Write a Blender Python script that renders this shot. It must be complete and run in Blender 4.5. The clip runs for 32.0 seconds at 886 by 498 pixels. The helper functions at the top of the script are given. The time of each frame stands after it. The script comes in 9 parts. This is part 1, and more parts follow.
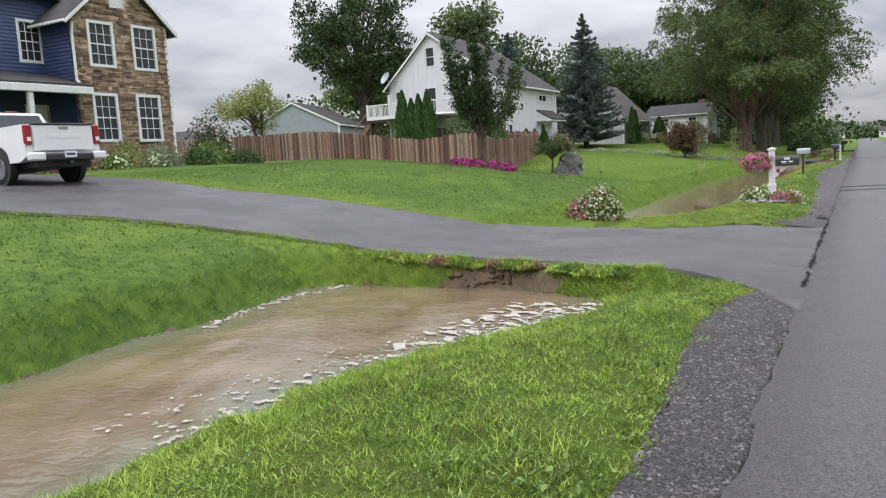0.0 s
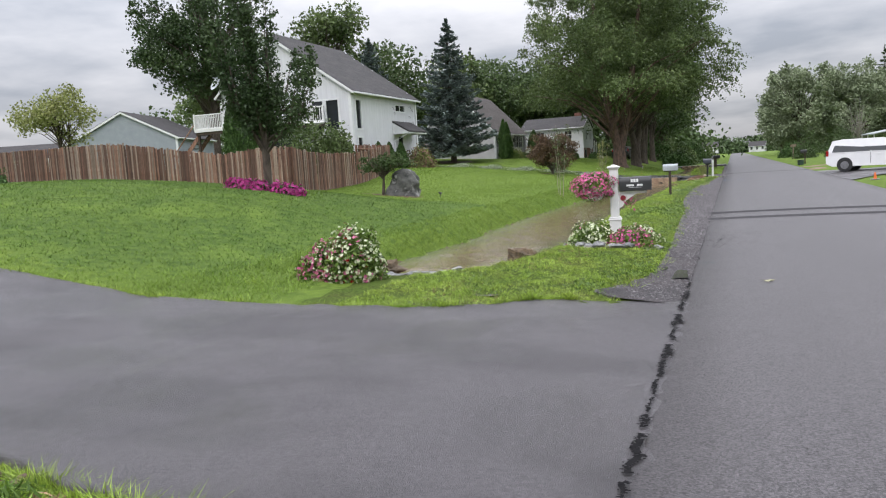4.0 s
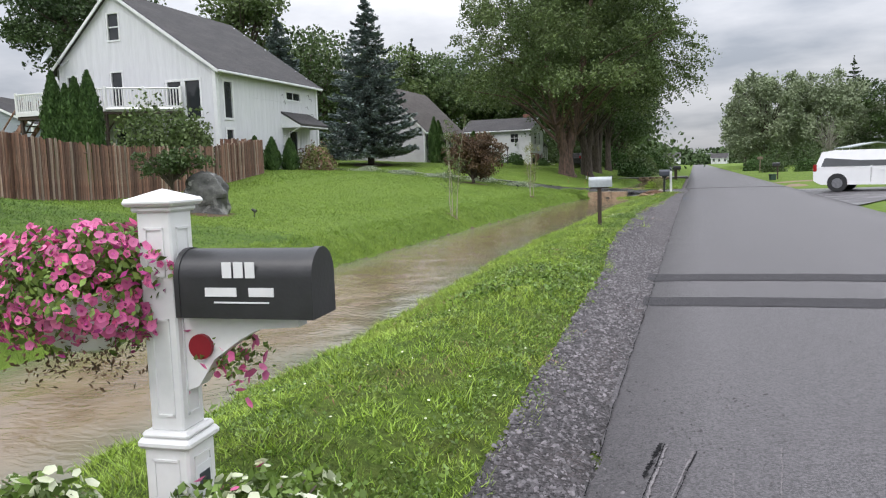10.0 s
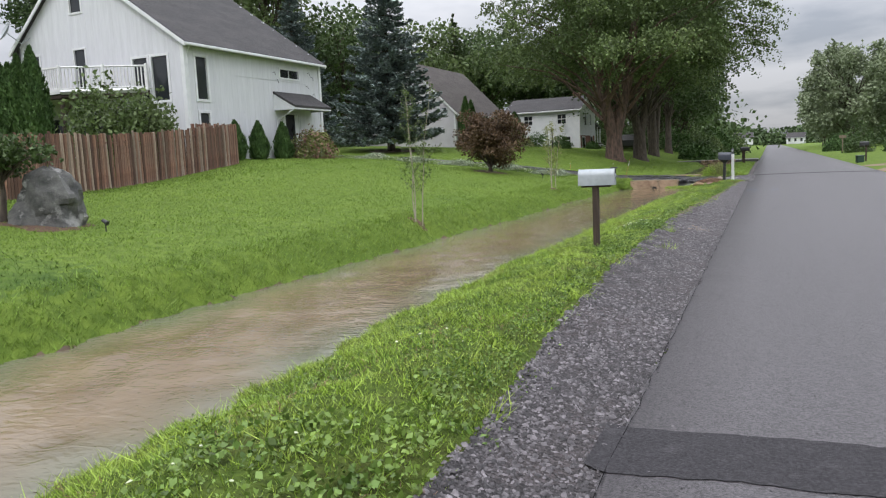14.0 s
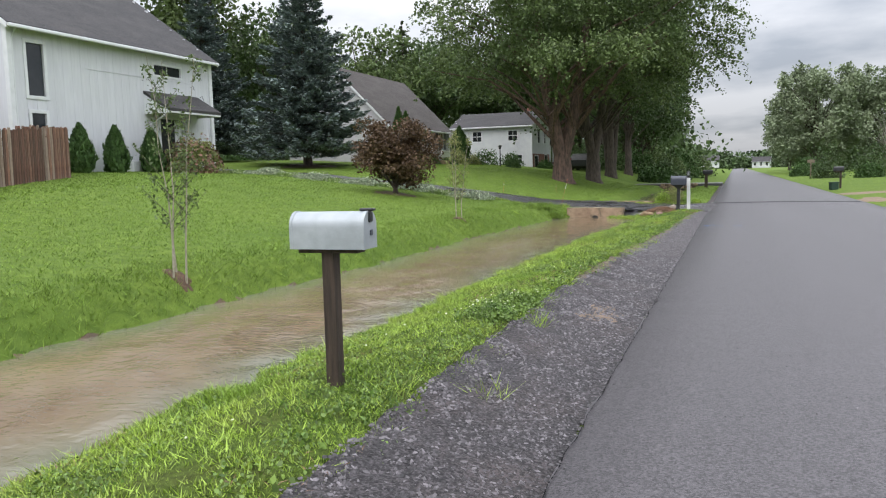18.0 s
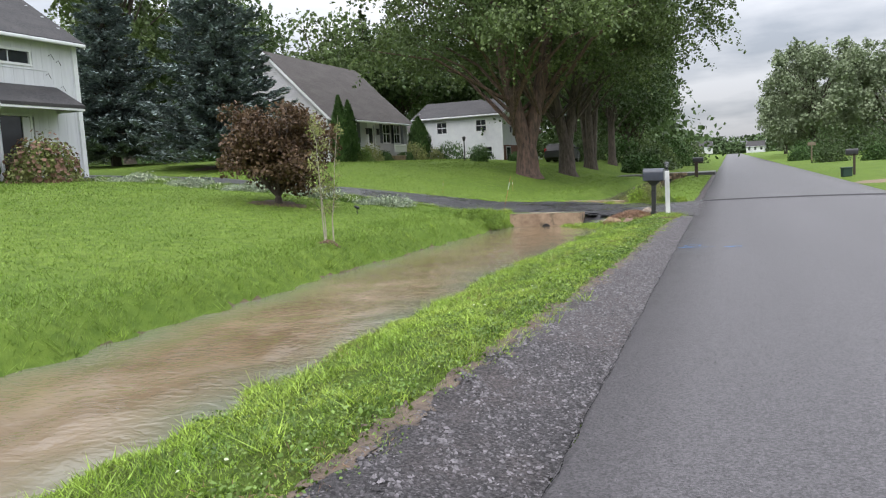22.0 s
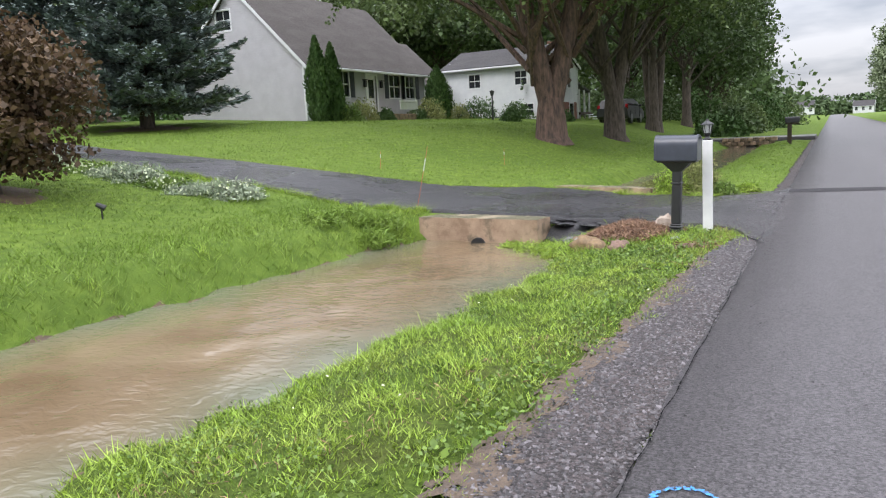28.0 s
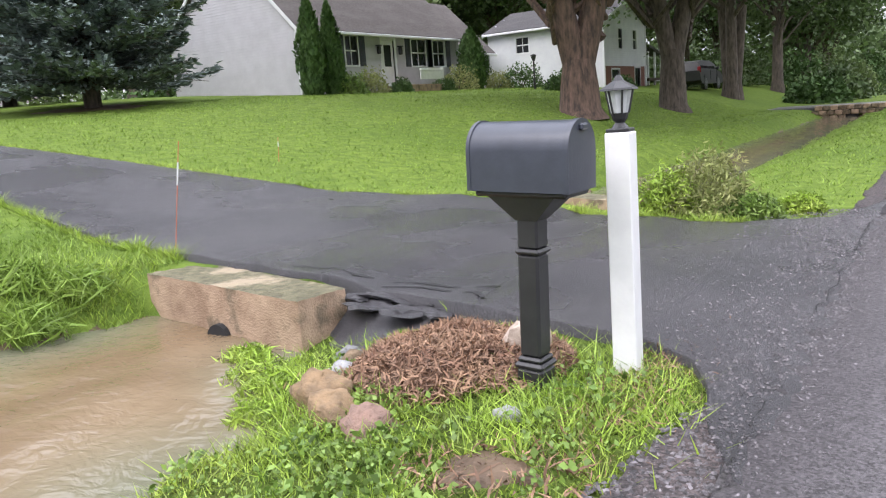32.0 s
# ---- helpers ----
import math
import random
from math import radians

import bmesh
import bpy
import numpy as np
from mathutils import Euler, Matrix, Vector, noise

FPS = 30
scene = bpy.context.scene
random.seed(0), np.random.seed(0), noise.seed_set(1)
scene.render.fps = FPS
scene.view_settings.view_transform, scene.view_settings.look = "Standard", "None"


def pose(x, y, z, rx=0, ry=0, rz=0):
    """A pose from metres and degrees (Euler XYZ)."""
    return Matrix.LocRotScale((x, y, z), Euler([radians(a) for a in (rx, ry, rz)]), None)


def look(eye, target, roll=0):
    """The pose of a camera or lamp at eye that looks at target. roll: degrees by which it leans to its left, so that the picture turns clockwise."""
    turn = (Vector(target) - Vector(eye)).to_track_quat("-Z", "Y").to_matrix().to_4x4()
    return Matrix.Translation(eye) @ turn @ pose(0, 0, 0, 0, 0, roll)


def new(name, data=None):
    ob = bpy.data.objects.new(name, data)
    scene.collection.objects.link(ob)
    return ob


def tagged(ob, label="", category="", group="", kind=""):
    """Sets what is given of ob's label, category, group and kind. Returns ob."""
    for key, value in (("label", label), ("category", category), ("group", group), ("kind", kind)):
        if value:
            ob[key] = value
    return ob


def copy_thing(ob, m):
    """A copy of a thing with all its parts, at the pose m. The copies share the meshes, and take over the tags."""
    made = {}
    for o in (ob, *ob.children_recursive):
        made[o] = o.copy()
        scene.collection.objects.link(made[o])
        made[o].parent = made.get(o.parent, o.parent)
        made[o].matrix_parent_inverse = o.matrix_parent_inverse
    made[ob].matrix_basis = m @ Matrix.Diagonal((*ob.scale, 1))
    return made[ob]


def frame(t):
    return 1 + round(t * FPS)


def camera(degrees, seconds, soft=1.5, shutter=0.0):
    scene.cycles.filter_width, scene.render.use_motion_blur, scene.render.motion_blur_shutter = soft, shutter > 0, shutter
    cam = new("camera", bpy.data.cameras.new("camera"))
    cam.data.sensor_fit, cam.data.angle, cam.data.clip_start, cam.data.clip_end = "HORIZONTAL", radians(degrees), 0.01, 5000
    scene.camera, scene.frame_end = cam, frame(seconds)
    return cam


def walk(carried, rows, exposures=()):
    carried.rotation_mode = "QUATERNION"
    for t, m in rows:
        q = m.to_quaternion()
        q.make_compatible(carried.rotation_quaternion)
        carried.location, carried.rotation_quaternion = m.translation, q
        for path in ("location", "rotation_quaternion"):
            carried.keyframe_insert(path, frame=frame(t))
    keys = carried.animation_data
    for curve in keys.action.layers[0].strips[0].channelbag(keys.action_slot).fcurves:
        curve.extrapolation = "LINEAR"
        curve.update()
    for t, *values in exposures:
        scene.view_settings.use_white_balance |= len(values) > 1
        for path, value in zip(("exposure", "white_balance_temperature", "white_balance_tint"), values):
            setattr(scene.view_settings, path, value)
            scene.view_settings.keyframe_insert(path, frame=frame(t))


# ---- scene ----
cam = camera(60.4, 32.0, 1.15)
PATH = [
    (0, (0.126, -0.29, 1.714), (-0.835, 1.448, 1.481), -3.4),
    (0.5, (0.167, 0.668, 1.729), (-0.791, 2.41, 1.508), -3.3),
    (1, (0.156, 1.587, 1.725), (-0.778, 3.343, 1.515), -3.3),
    (1.5, (0.185, 2.544, 1.695), (-0.716, 4.318, 1.49), -3.1),
    (2, (0.137, 3.465, 1.684), (-0.727, 5.257, 1.485), -3.1),
    (2.5, (0.169, 4.375, 1.663), (-0.669, 6.18, 1.464), -3.2),
    (3, (0.107, 5.296, 1.654), (-0.702, 7.114, 1.45), -3.6),
    (3.5, (0.14, 6.181, 1.651), (-0.625, 8.017, 1.445), -3.7),
    (4, (0.091, 7.071, 1.653), (-0.624, 8.927, 1.442), -3.6),
    (4.5, (0.123, 8.091, 1.631), (-0.549, 9.963, 1.416), -3.2),
    (6.5, (0.091, 11.807, 1.631), (-0.534, 13.693, 1.403), -2.9),
    (7, (0.018, 12.702, 1.64), (-0.624, 14.582, 1.408), -2.1),
    (7.5, (0.043, 13.596, 1.611), (-0.608, 15.473, 1.38), -2.0),
    (8, (0.021, 14.479, 1.606), (-0.627, 16.358, 1.383), -1.7),
    (8.5, (0.04, 15.35, 1.594), (-0.587, 17.239, 1.393), -1.6),
    (9, (0.028, 16.23, 1.601), (-0.574, 18.127, 1.409), -1.4),
    (9.5, (0.029, 17.132, 1.582), (-0.569, 19.03, 1.385), -1.5),
    (10, (0.051, 17.983, 1.568), (-0.576, 19.871, 1.361), -1.9),
    (10.5, (0.092, 18.801, 1.573), (-0.56, 20.68, 1.364), -2.2),
    (11, (0.17, 19.555, 1.609), (-0.516, 21.421, 1.392), -2.3),
    (11.5, (0.177, 20.461, 1.609), (-0.537, 22.315, 1.381), -2.2),
    (12, (0.244, 21.32, 1.591), (-0.493, 23.166, 1.366), -1.7),
    (12.5, (0.229, 22.213, 1.613), (-0.513, 24.057, 1.395), -1.7),
    (13, (0.288, 23.052, 1.599), (-0.463, 24.893, 1.379), -2.1),
    (13.5, (0.229, 23.941, 1.569), (-0.537, 25.775, 1.341), -2.5),
    (14, (0.287, 24.802, 1.566), (-0.499, 26.625, 1.326), -2.7),
    (14.5, (0.26, 25.646, 1.575), (-0.528, 27.468, 1.327), -2.5),
    (16.5, (0.186, 28.998, 1.508), (-0.601, 30.827, 1.309), -2.2),
    (17, (0.327, 29.844, 1.457), (-0.443, 31.681, 1.271), -2.2),
    (17.5, (0.315, 30.742, 1.477), (-0.423, 32.592, 1.29), -2.0),
    (18, (0.381, 31.657, 1.512), (-0.333, 33.514, 1.313), -1.5),
    (18.5, (0.345, 32.627, 1.55), (-0.369, 34.483, 1.336), -1.1),
    (19, (0.396, 33.533, 1.531), (-0.315, 35.391, 1.318), -1.2),
    (19.5, (0.343, 34.393, 1.54), (-0.379, 36.245, 1.32), -1.4),
    (20, (0.357, 35.33, 1.55), (-0.38, 37.176, 1.326), -1.8),
    (20.5, (0.376, 36.189, 1.554), (-0.373, 38.029, 1.33), -2.1),
    (21, (0.404, 37.114, 1.557), (-0.325, 38.964, 1.343), -2.5),
    (21.5, (0.395, 37.997, 1.556), (-0.32, 39.853, 1.341), -2.9),
    (22, (0.386, 38.929, 1.537), (-0.321, 40.788, 1.323), -3.3),
    (22.5, (0.349, 39.744, 1.503), (-0.353, 41.604, 1.29), -3.3),
    (23, (0.389, 40.683, 1.481), (-0.332, 42.535, 1.261), -2.9),
    (23.5, (0.399, 41.573, 1.462), (-0.345, 43.414, 1.226), -2.4),
    (24, (0.38, 42.525, 1.449), (-0.376, 44.36, 1.201), -2.2),
    (24.5, (0.343, 43.415, 1.446), (-0.441, 45.237, 1.185), -2.2),
    (26.5, (0.266, 46.993, 1.43), (-0.595, 48.778, 1.156), -3.7),
    (27, (0.221, 47.789, 1.415), (-0.624, 49.579, 1.127), -3.5),
    (27.5, (0.273, 48.61, 1.397), (-0.589, 50.39, 1.097), -3.3),
    (28, (0.247, 49.396, 1.383), (-0.658, 51.154, 1.08), -3.1),
    (28.5, (0.292, 50.195, 1.383), (-0.656, 51.93, 1.081), -2.9),
    (29, (0.251, 51.024, 1.378), (-0.728, 52.741, 1.071), -3.0),
    (29.5, (0.281, 51.783, 1.361), (-0.733, 53.477, 1.043), -3.0),
    (30, (0.186, 52.603, 1.348), (-0.87, 54.269, 1.016), -2.6),
    (30.5, (0.177, 53.452, 1.342), (-0.928, 55.084, 0.999), -2.7),
    (31, (0.13, 54.215, 1.331), (-1.008, 55.823, 0.984), -3.0),
    (31.5, (0.175, 55.046, 1.309), (-0.978, 56.642, 0.954), -3.7),
    (32, (0.153, 55.888, 1.275), (-0.955, 57.513, 0.915), -4.2),
]
walk(cam, [(t, look(eye, target, roll)) for t, eye, target, roll in PATH], [(0, 0.24, 6560, 14), (4, 0.26, 6560, 14), (9, 0.31, 6530, 13), (14, 0.22, 6530, 13), (20, 0.46, 6500, 12), (24, 0.5, 6500, 13), (27, 0.67, 6500, 14), (29, 0.73, 6500, 15), (32, 0.98, 6500, 18)])

# ---- light ----
SUN_EL, SUN_AZ = 52.0, 205.0
world = bpy.data.worlds.new("world")
scene.world = world
world.use_nodes = True
wn, wl = world.node_tree.nodes, world.node_tree.links
wn.clear()
sky = wn.new("ShaderNodeTexSky")
sky.sky_type, sky.sun_disc = 'NISHITA', False
sky.sun_elevation, sky.sun_rotation = radians(SUN_EL), radians(SUN_AZ)
wco = wn.new("ShaderNodeTexCoord")
wsep = wn.new("ShaderNodeSeparateXYZ")
wl.new(wco.outputs["Generated"], wsep.inputs[0])
wadd = wn.new("ShaderNodeMath")
wadd.operation = 'ADD'
wadd.inputs[1].default_value = 0.16
wl.new(wsep.outputs[2], wadd.inputs[0])
wmx = wn.new("ShaderNodeMath")
wmx.operation = 'MAXIMUM'
wmx.inputs[1].default_value = 0.05
wl.new(wadd.outputs[0], wmx.inputs[0])
wdiv = wn.new("ShaderNodeVectorMath")
wdiv.operation = 'DIVIDE'
wcomb = wn.new("ShaderNodeCombineXYZ")
for k in range(3):
    wl.new(wmx.outputs[0], wcomb.inputs[k])
wl.new(wco.outputs["Generated"], wdiv.inputs[0])
wl.new(wcomb.outputs[0], wdiv.inputs[1])
wnoi = wn.new("ShaderNodeTexNoise")
wnoi.inputs["Scale"].default_value = 1.15
wnoi.inputs["Detail"].default_value = 7.0
wnoi.inputs["Roughness"].default_value = 0.52
wl.new(wdiv.outputs[0], wnoi.inputs["Vector"])
wramp = wn.new("ShaderNodeValToRGB")
wramp.color_ramp.elements[0].position = 0.36
wramp.color_ramp.elements[0].color = (0.38, 0.42, 0.475, 1)
wramp.color_ramp.elements[1].position = 0.62
wramp.color_ramp.elements[1].color = (0.7, 0.725, 0.76, 1)
wl.new(wnoi.outputs[0], wramp.inputs[0])
wbg1 = wn.new("ShaderNodeBackground")
wbg1.inputs[1].default_value = 0.06
wl.new(sky.outputs[0], wbg1.inputs[0])
wbg2 = wn.new("ShaderNodeBackground")
wbg2.inputs[1].default_value = 0.92
wl.new(wramp.outputs[0], wbg2.inputs[0])
wup = wn.new("ShaderNodeMapRange")
wup.inputs[1].default_value, wup.inputs[2].default_value = 0.0, 1.0
wup.inputs[3].default_value, wup.inputs[4].default_value = 0.54, 4.15
wl.new(wsep.outputs[2], wup.inputs[0])
wl.new(wup.outputs[0], wbg2.inputs[1])
wmix = wn.new("ShaderNodeMixShader")
wmix.inputs[0].default_value = 0.9
wl.new(wbg1.outputs[0], wmix.inputs[1])
wl.new(wbg2.outputs[0], wmix.inputs[2])
wout = wn.new("ShaderNodeOutputWorld")
wl.new(wmix.outputs[0], wout.inputs[0])
sun = new("sun", bpy.data.lights.new("sun", 'SUN'))
sun.data.energy, sun.data.angle, sun.data.color = 0.9, radians(25), (1.0, 0.97, 0.93)
sun.matrix_world = look((0, 0, 50), (50 * math.cos(radians(SUN_EL)) * -math.sin(radians(SUN_AZ)), 50 * math.cos(radians(SUN_EL)) * -math.cos(radians(SUN_AZ)), 50 - 50 * math.sin(radians(SUN_EL))))

# ---- materials ----
MATS = {}


def mat(name, c1, c2=None, scale=4.0, rough=0.8, bump=0.0, bscale=30.0, metal=0.0, c3=None, s3=0.5, w3=0.5, spec=0.5, vary=0.0, stretch=(1, 1, 1), detail=6.0, obj=True, lo=0.35, hi=0.65, island=False, lo3=0.45, hi3=0.65, trans=0.0, speck=None, stretch3=None):
    """Two or three colours mixed by noise at two scales, fine relief, and a change from piece to piece."""
    if name in MATS:
        return MATS[name]
    m = bpy.data.materials.new(name)
    m.use_nodes = True
    n, l = m.node_tree.nodes, m.node_tree.links
    b = n["Principled BSDF"]
    b.inputs["Roughness"].default_value = rough
    b.inputs["Metallic"].default_value = metal
    b.inputs["Specular IOR Level"].default_value = spec
    tc = n.new("ShaderNodeTexCoord")
    mp = n.new("ShaderNodeMapping")
    mp.inputs["Scale"].default_value = stretch
    l.new(tc.outputs["Object"], mp.inputs[0])

    def noise_fac(sc, a, z, det=detail, own=None):
        t = n.new("ShaderNodeTexNoise")
        t.inputs["Scale"].default_value = sc
        t.inputs["Detail"].default_value = det
        t.inputs["Roughness"].default_value = 0.62
        if own:
            m3 = n.new("ShaderNodeMapping")
            m3.inputs["Scale"].default_value = own
            l.new(tc.outputs["Object"], m3.inputs[0])
            l.new(m3.outputs[0], t.inputs["Vector"])
        else:
            l.new(mp.outputs[0], t.inputs["Vector"])
        r = n.new("ShaderNodeMapRange")
        r.inputs[1].default_value, r.inputs[2].default_value = a, z
        l.new(t.outputs[0], r.inputs[0])
        return r.outputs[0]

    def mixed(fac, a, z):
        x = n.new("ShaderNodeMix")
        x.data_type = 'RGBA'
        l.new(fac, x.inputs[0])
        for k, v in ((6, a), (7, z)):
            if isinstance(v, tuple):
                x.inputs[k].default_value = (*v, 1)
            else:
                l.new(v, x.inputs[k])
        return x.outputs[2]
    col = mixed(noise_fac(scale, lo, hi), c1, c2 or tuple(v * 0.8 for v in c1))
    if c3:
        f = noise_fac(s3, lo3, hi3, own=stretch3)
        k = n.new("ShaderNodeMath")
        k.operation = 'MULTIPLY'
        k.inputs[1].default_value = w3
        l.new(f, k.inputs[0])
        col = mixed(k.outputs[0], col, c3)
    if vary:
        if island:
            src = n.new("ShaderNodeNewGeometry").outputs["Random Per Island"]
        else:
            src = n.new("ShaderNodeObjectInfo").outputs["Random"]
        r = n.new("ShaderNodeMapRange")
        r.inputs[3].default_value, r.inputs[4].default_value = 1 - vary, 1 + vary
        l.new(src, r.inputs[0])
        h = n.new("ShaderNodeHueSaturation")
        l.new(r.outputs[0], h.inputs["Value"])
        l.new(col, h.inputs["Color"])
        col = h.outputs[0]
    if speck:
        vo = n.new("ShaderNodeTexVoronoi")
        vo.inputs["Scale"].default_value = speck[0]
        l.new(mp.outputs[0], vo.inputs["Vector"])
        bw = n.new("ShaderNodeSeparateColor")
        l.new(vo.outputs["Color"], bw.inputs[0])
        r = n.new("ShaderNodeMapRange")
        r.inputs[3].default_value, r.inputs[4].default_value = 1 - speck[1], 1 + speck[1]
        l.new(bw.outputs[0], r.inputs[0])
        h = n.new("ShaderNodeHueSaturation")
        l.new(r.outputs[0], h.inputs["Value"])
        l.new(col, h.inputs["Color"])
        col = h.outputs[0]
    l.new(col, b.inputs["Base Color"])
    if bump:
        t = n.new("ShaderNodeTexNoise")
        t.inputs["Scale"].default_value = bscale
        t.inputs["Detail"].default_value = 5
        l.new(mp.outputs[0], t.inputs["Vector"])
        bp = n.new("ShaderNodeBump")
        bp.inputs["Strength"].default_value = min(bump, 1.0)
        bp.inputs["Distance"].default_value = 0.02
        l.new(t.outputs[0], bp.inputs["Height"])
        l.new(bp.outputs[0], b.inputs["Normal"])
    if trans:
        tr = n.new("ShaderNodeBsdfTranslucent")
        l.new(col, tr.inputs[0])
        mx = n.new("ShaderNodeMixShader")
        mx.inputs[0].default_value = trans
        l.new(b.outputs[0], mx.inputs[1])
        l.new(tr.outputs[0], mx.inputs[2])
        l.new(mx.outputs[0], n["Material Output"].inputs[0])
    MATS[name] = m
    return m


def asphalt(name, pale, dark, damp, rough, wet):
    """Rolled asphalt: stones in bitumen, with drying and still damp patches that differ in tone and gloss."""
    m = mat(name, pale, dark, 60.0, rough, 0.7, 140, spec=0.5, c3=damp, s3=0.45, w3=0.9, lo3=0.46, hi3=0.58, detail=7, lo=0.25, hi=0.75, speck=(110, 0.35), stretch3=(0.8, 1.6, 1))
    n, l = m.node_tree.nodes, m.node_tree.links
    t = n.new("ShaderNodeTexNoise")
    t.inputs["Scale"].default_value, t.inputs["Detail"].default_value = 0.6, 5.0
    l.new(n["Texture Coordinate"].outputs["Object"], t.inputs["Vector"])
    r = n.new("ShaderNodeMapRange")
    r.inputs[1].default_value, r.inputs[2].default_value = 0.44, 0.6
    r.inputs[3].default_value, r.inputs[4].default_value = rough, wet
    l.new(t.outputs[0], r.inputs[0])
    l.new(r.outputs[0], n["Principled BSDF"].inputs["Roughness"])
    return m


M_LAWN = mat("lawn", (0.066, 0.113, 0.017), (0.165, 0.238, 0.039), 5.0, 0.9, 1.0, 70, c3=(0.078, 0.135, 0.02), s3=0.22, w3=0.6, spec=0.15, detail=9.0, lo=0.3, hi=0.68)
# thatch and soil, darkened to paint in the shade between grass blades
M_VERGE = mat("verge_thatch_shade", (0.034, 0.056, 0.011), (0.1, 0.15, 0.027), 22.0, 0.95, 1.0, 60, c3=(0.08, 0.062, 0.028), s3=2.2, w3=0.35, spec=0.1, detail=7.0)
M_BED = mat("ditch_mud", (0.13, 0.085, 0.05), (0.07, 0.045, 0.028), 5.0, 0.7, 0.8, 25)
M_ROAD = mat("road_asphalt", (0.112, 0.102, 0.108), (0.036, 0.033, 0.035), 60.0, 0.48, 0.5, 140, spec=0.5, c3=(0.092, 0.084, 0.089), s3=0.8, w3=0.6, detail=7, lo=0.25, hi=0.75, speck=(95, 0.6), stretch3=(1, 0.07, 1))
M_DRIVE = asphalt("drive_asphalt", (0.125, 0.115, 0.122), (0.045, 0.041, 0.045), (0.06, 0.055, 0.059), 0.55, 0.28)
M_DRIVE2 = asphalt("fresh_drive_asphalt", (0.075, 0.071, 0.076), (0.02, 0.019, 0.021), (0.032, 0.031, 0.034), 0.44, 0.17)
M_SEAL = mat("sealed_asphalt", (0.045, 0.042, 0.046), (0.022, 0.02, 0.023), 60.0, 0.75, 0.6, 150, speck=(85, 0.4), spec=0.3, c3=(0.075, 0.07, 0.074), s3=5.0, w3=0.5, lo3=0.55, hi3=0.7)
M_TAR = mat("wet_tar", (0.006, 0.006, 0.007), (0.014, 0.013, 0.014), 30.0, 0.85, 0.8, 60, spec=0.1)
M_GRAVEL = mat("gravel", (0.07, 0.062, 0.065), (0.014, 0.012, 0.013), 60.0, 0.85, 1.0, 80, c3=(0.07, 0.054, 0.051), s3=1.2, w3=0.5, speck=(70, 0.75))
M_GRAVELD = mat("wet_gravel", (0.085, 0.069, 0.069), (0.018, 0.015, 0.015), 60.0, 0.75, 1.0, 80, c3=(0.075, 0.055, 0.05), s3=1.2, w3=0.5, speck=(70, 0.75))
M_STONE = mat("gravel_stone", (0.165, 0.15, 0.157), (0.035, 0.031, 0.033), 16.0, 0.6, 0.5, 60, vary=0.7, island=True)
M_DIRT = mat("sandy_dirt", (0.27, 0.19, 0.13), (0.16, 0.115, 0.08), 12.0, 0.9, 0.8, 50)
M_MULCH = mat("wood_mulch", (0.15, 0.085, 0.05), (0.06, 0.035, 0.024), 22.0, 0.9, 1.0, 60)
M_GRASS = mat("grass_blades", (0.2, 0.315, 0.038), (0.312, 0.43, 0.066), 0.7, 0.5, vary=0.6, island=True, c3=(0.35, 0.4, 0.085), s3=1.1, w3=0.4, spec=0.4, trans=0.2)
M_WEED = mat("weed_leaves", (0.085, 0.155, 0.028), (0.19, 0.28, 0.06), 3.0, 0.45, vary=0.5, island=True, spec=0.35, trans=0.15)
M_WHITE = mat("white_paint", (0.78, 0.78, 0.77), (0.7, 0.7, 0.69), 6.0, 0.45, 0.05, 60)
M_TRIM = mat("white_trim", (0.76, 0.77, 0.78), (0.68, 0.69, 0.7), 3.0, 0.5)
M_GLASS = mat("dark_window_glass", (0.02, 0.023, 0.026), (0.035, 0.038, 0.042), 0.8, 0.06, spec=0.6)
M_SHINGLE = mat("grey_shingles", (0.062, 0.058, 0.06), (0.034, 0.032, 0.033), 7.0, 0.9, 0.6, 26, stretch=(1, 1, 4), c3=(0.085, 0.078, 0.076), s3=0.7, w3=0.5)
M_SHINGLE2 = mat("brown_shingles", (0.1, 0.086, 0.08), (0.06, 0.05, 0.047), 7.0, 0.9, 0.6, 26, stretch=(1, 1, 4), c3=(0.125, 0.11, 0.102), s3=0.6, w3=0.5)
M_BOARD = mat("white_board_siding", (0.68, 0.685, 0.715), (0.62, 0.625, 0.655), 2.0, 0.65, 0.1, 40, vary=0.025, stretch=(4, 4, 0.5))
M_LAP = mat("pale_lap_siding", (0.52, 0.51, 0.53), (0.46, 0.45, 0.47), 2.0, 0.6, 0.1, 30)
M_LAPW = mat("white_lap_siding", (0.7, 0.71, 0.72), (0.62, 0.63, 0.65), 2.0, 0.6, 0.1, 30)
M_BLUE = mat("navy_siding", (0.055, 0.078, 0.175), (0.042, 0.061, 0.14), 2.0, 0.5, 0.1, 30)
M_SHED = mat("grey_shed_siding", (0.3, 0.33, 0.36), (0.26, 0.29, 0.32), 2.0, 0.6)
M_DARK = mat("dark_void", (0.012, 0.012, 0.013), (0.02, 0.02, 0.02), 3.0, 0.9)
M_BLACK = mat("black_plastic", (0.018, 0.018, 0.02), (0.028, 0.028, 0.03), 8.0, 0.4, 0.05, 80)
M_BOXGREY = mat("charcoal_plastic", (0.05, 0.056, 0.074), (0.04, 0.045, 0.06), 10.0, 0.32, 0.04, 90)
M_BARK = mat("bark", (0.12, 0.095, 0.075), (0.038, 0.029, 0.023), 10.0, 0.9, 1.0, 22, stretch=(1, 1, 0.25))
M_BARKR = mat("reddish_bark", (0.16, 0.1, 0.075), (0.045, 0.032, 0.026), 9.0, 0.9, 1.0, 20, stretch=(1, 1, 0.25))
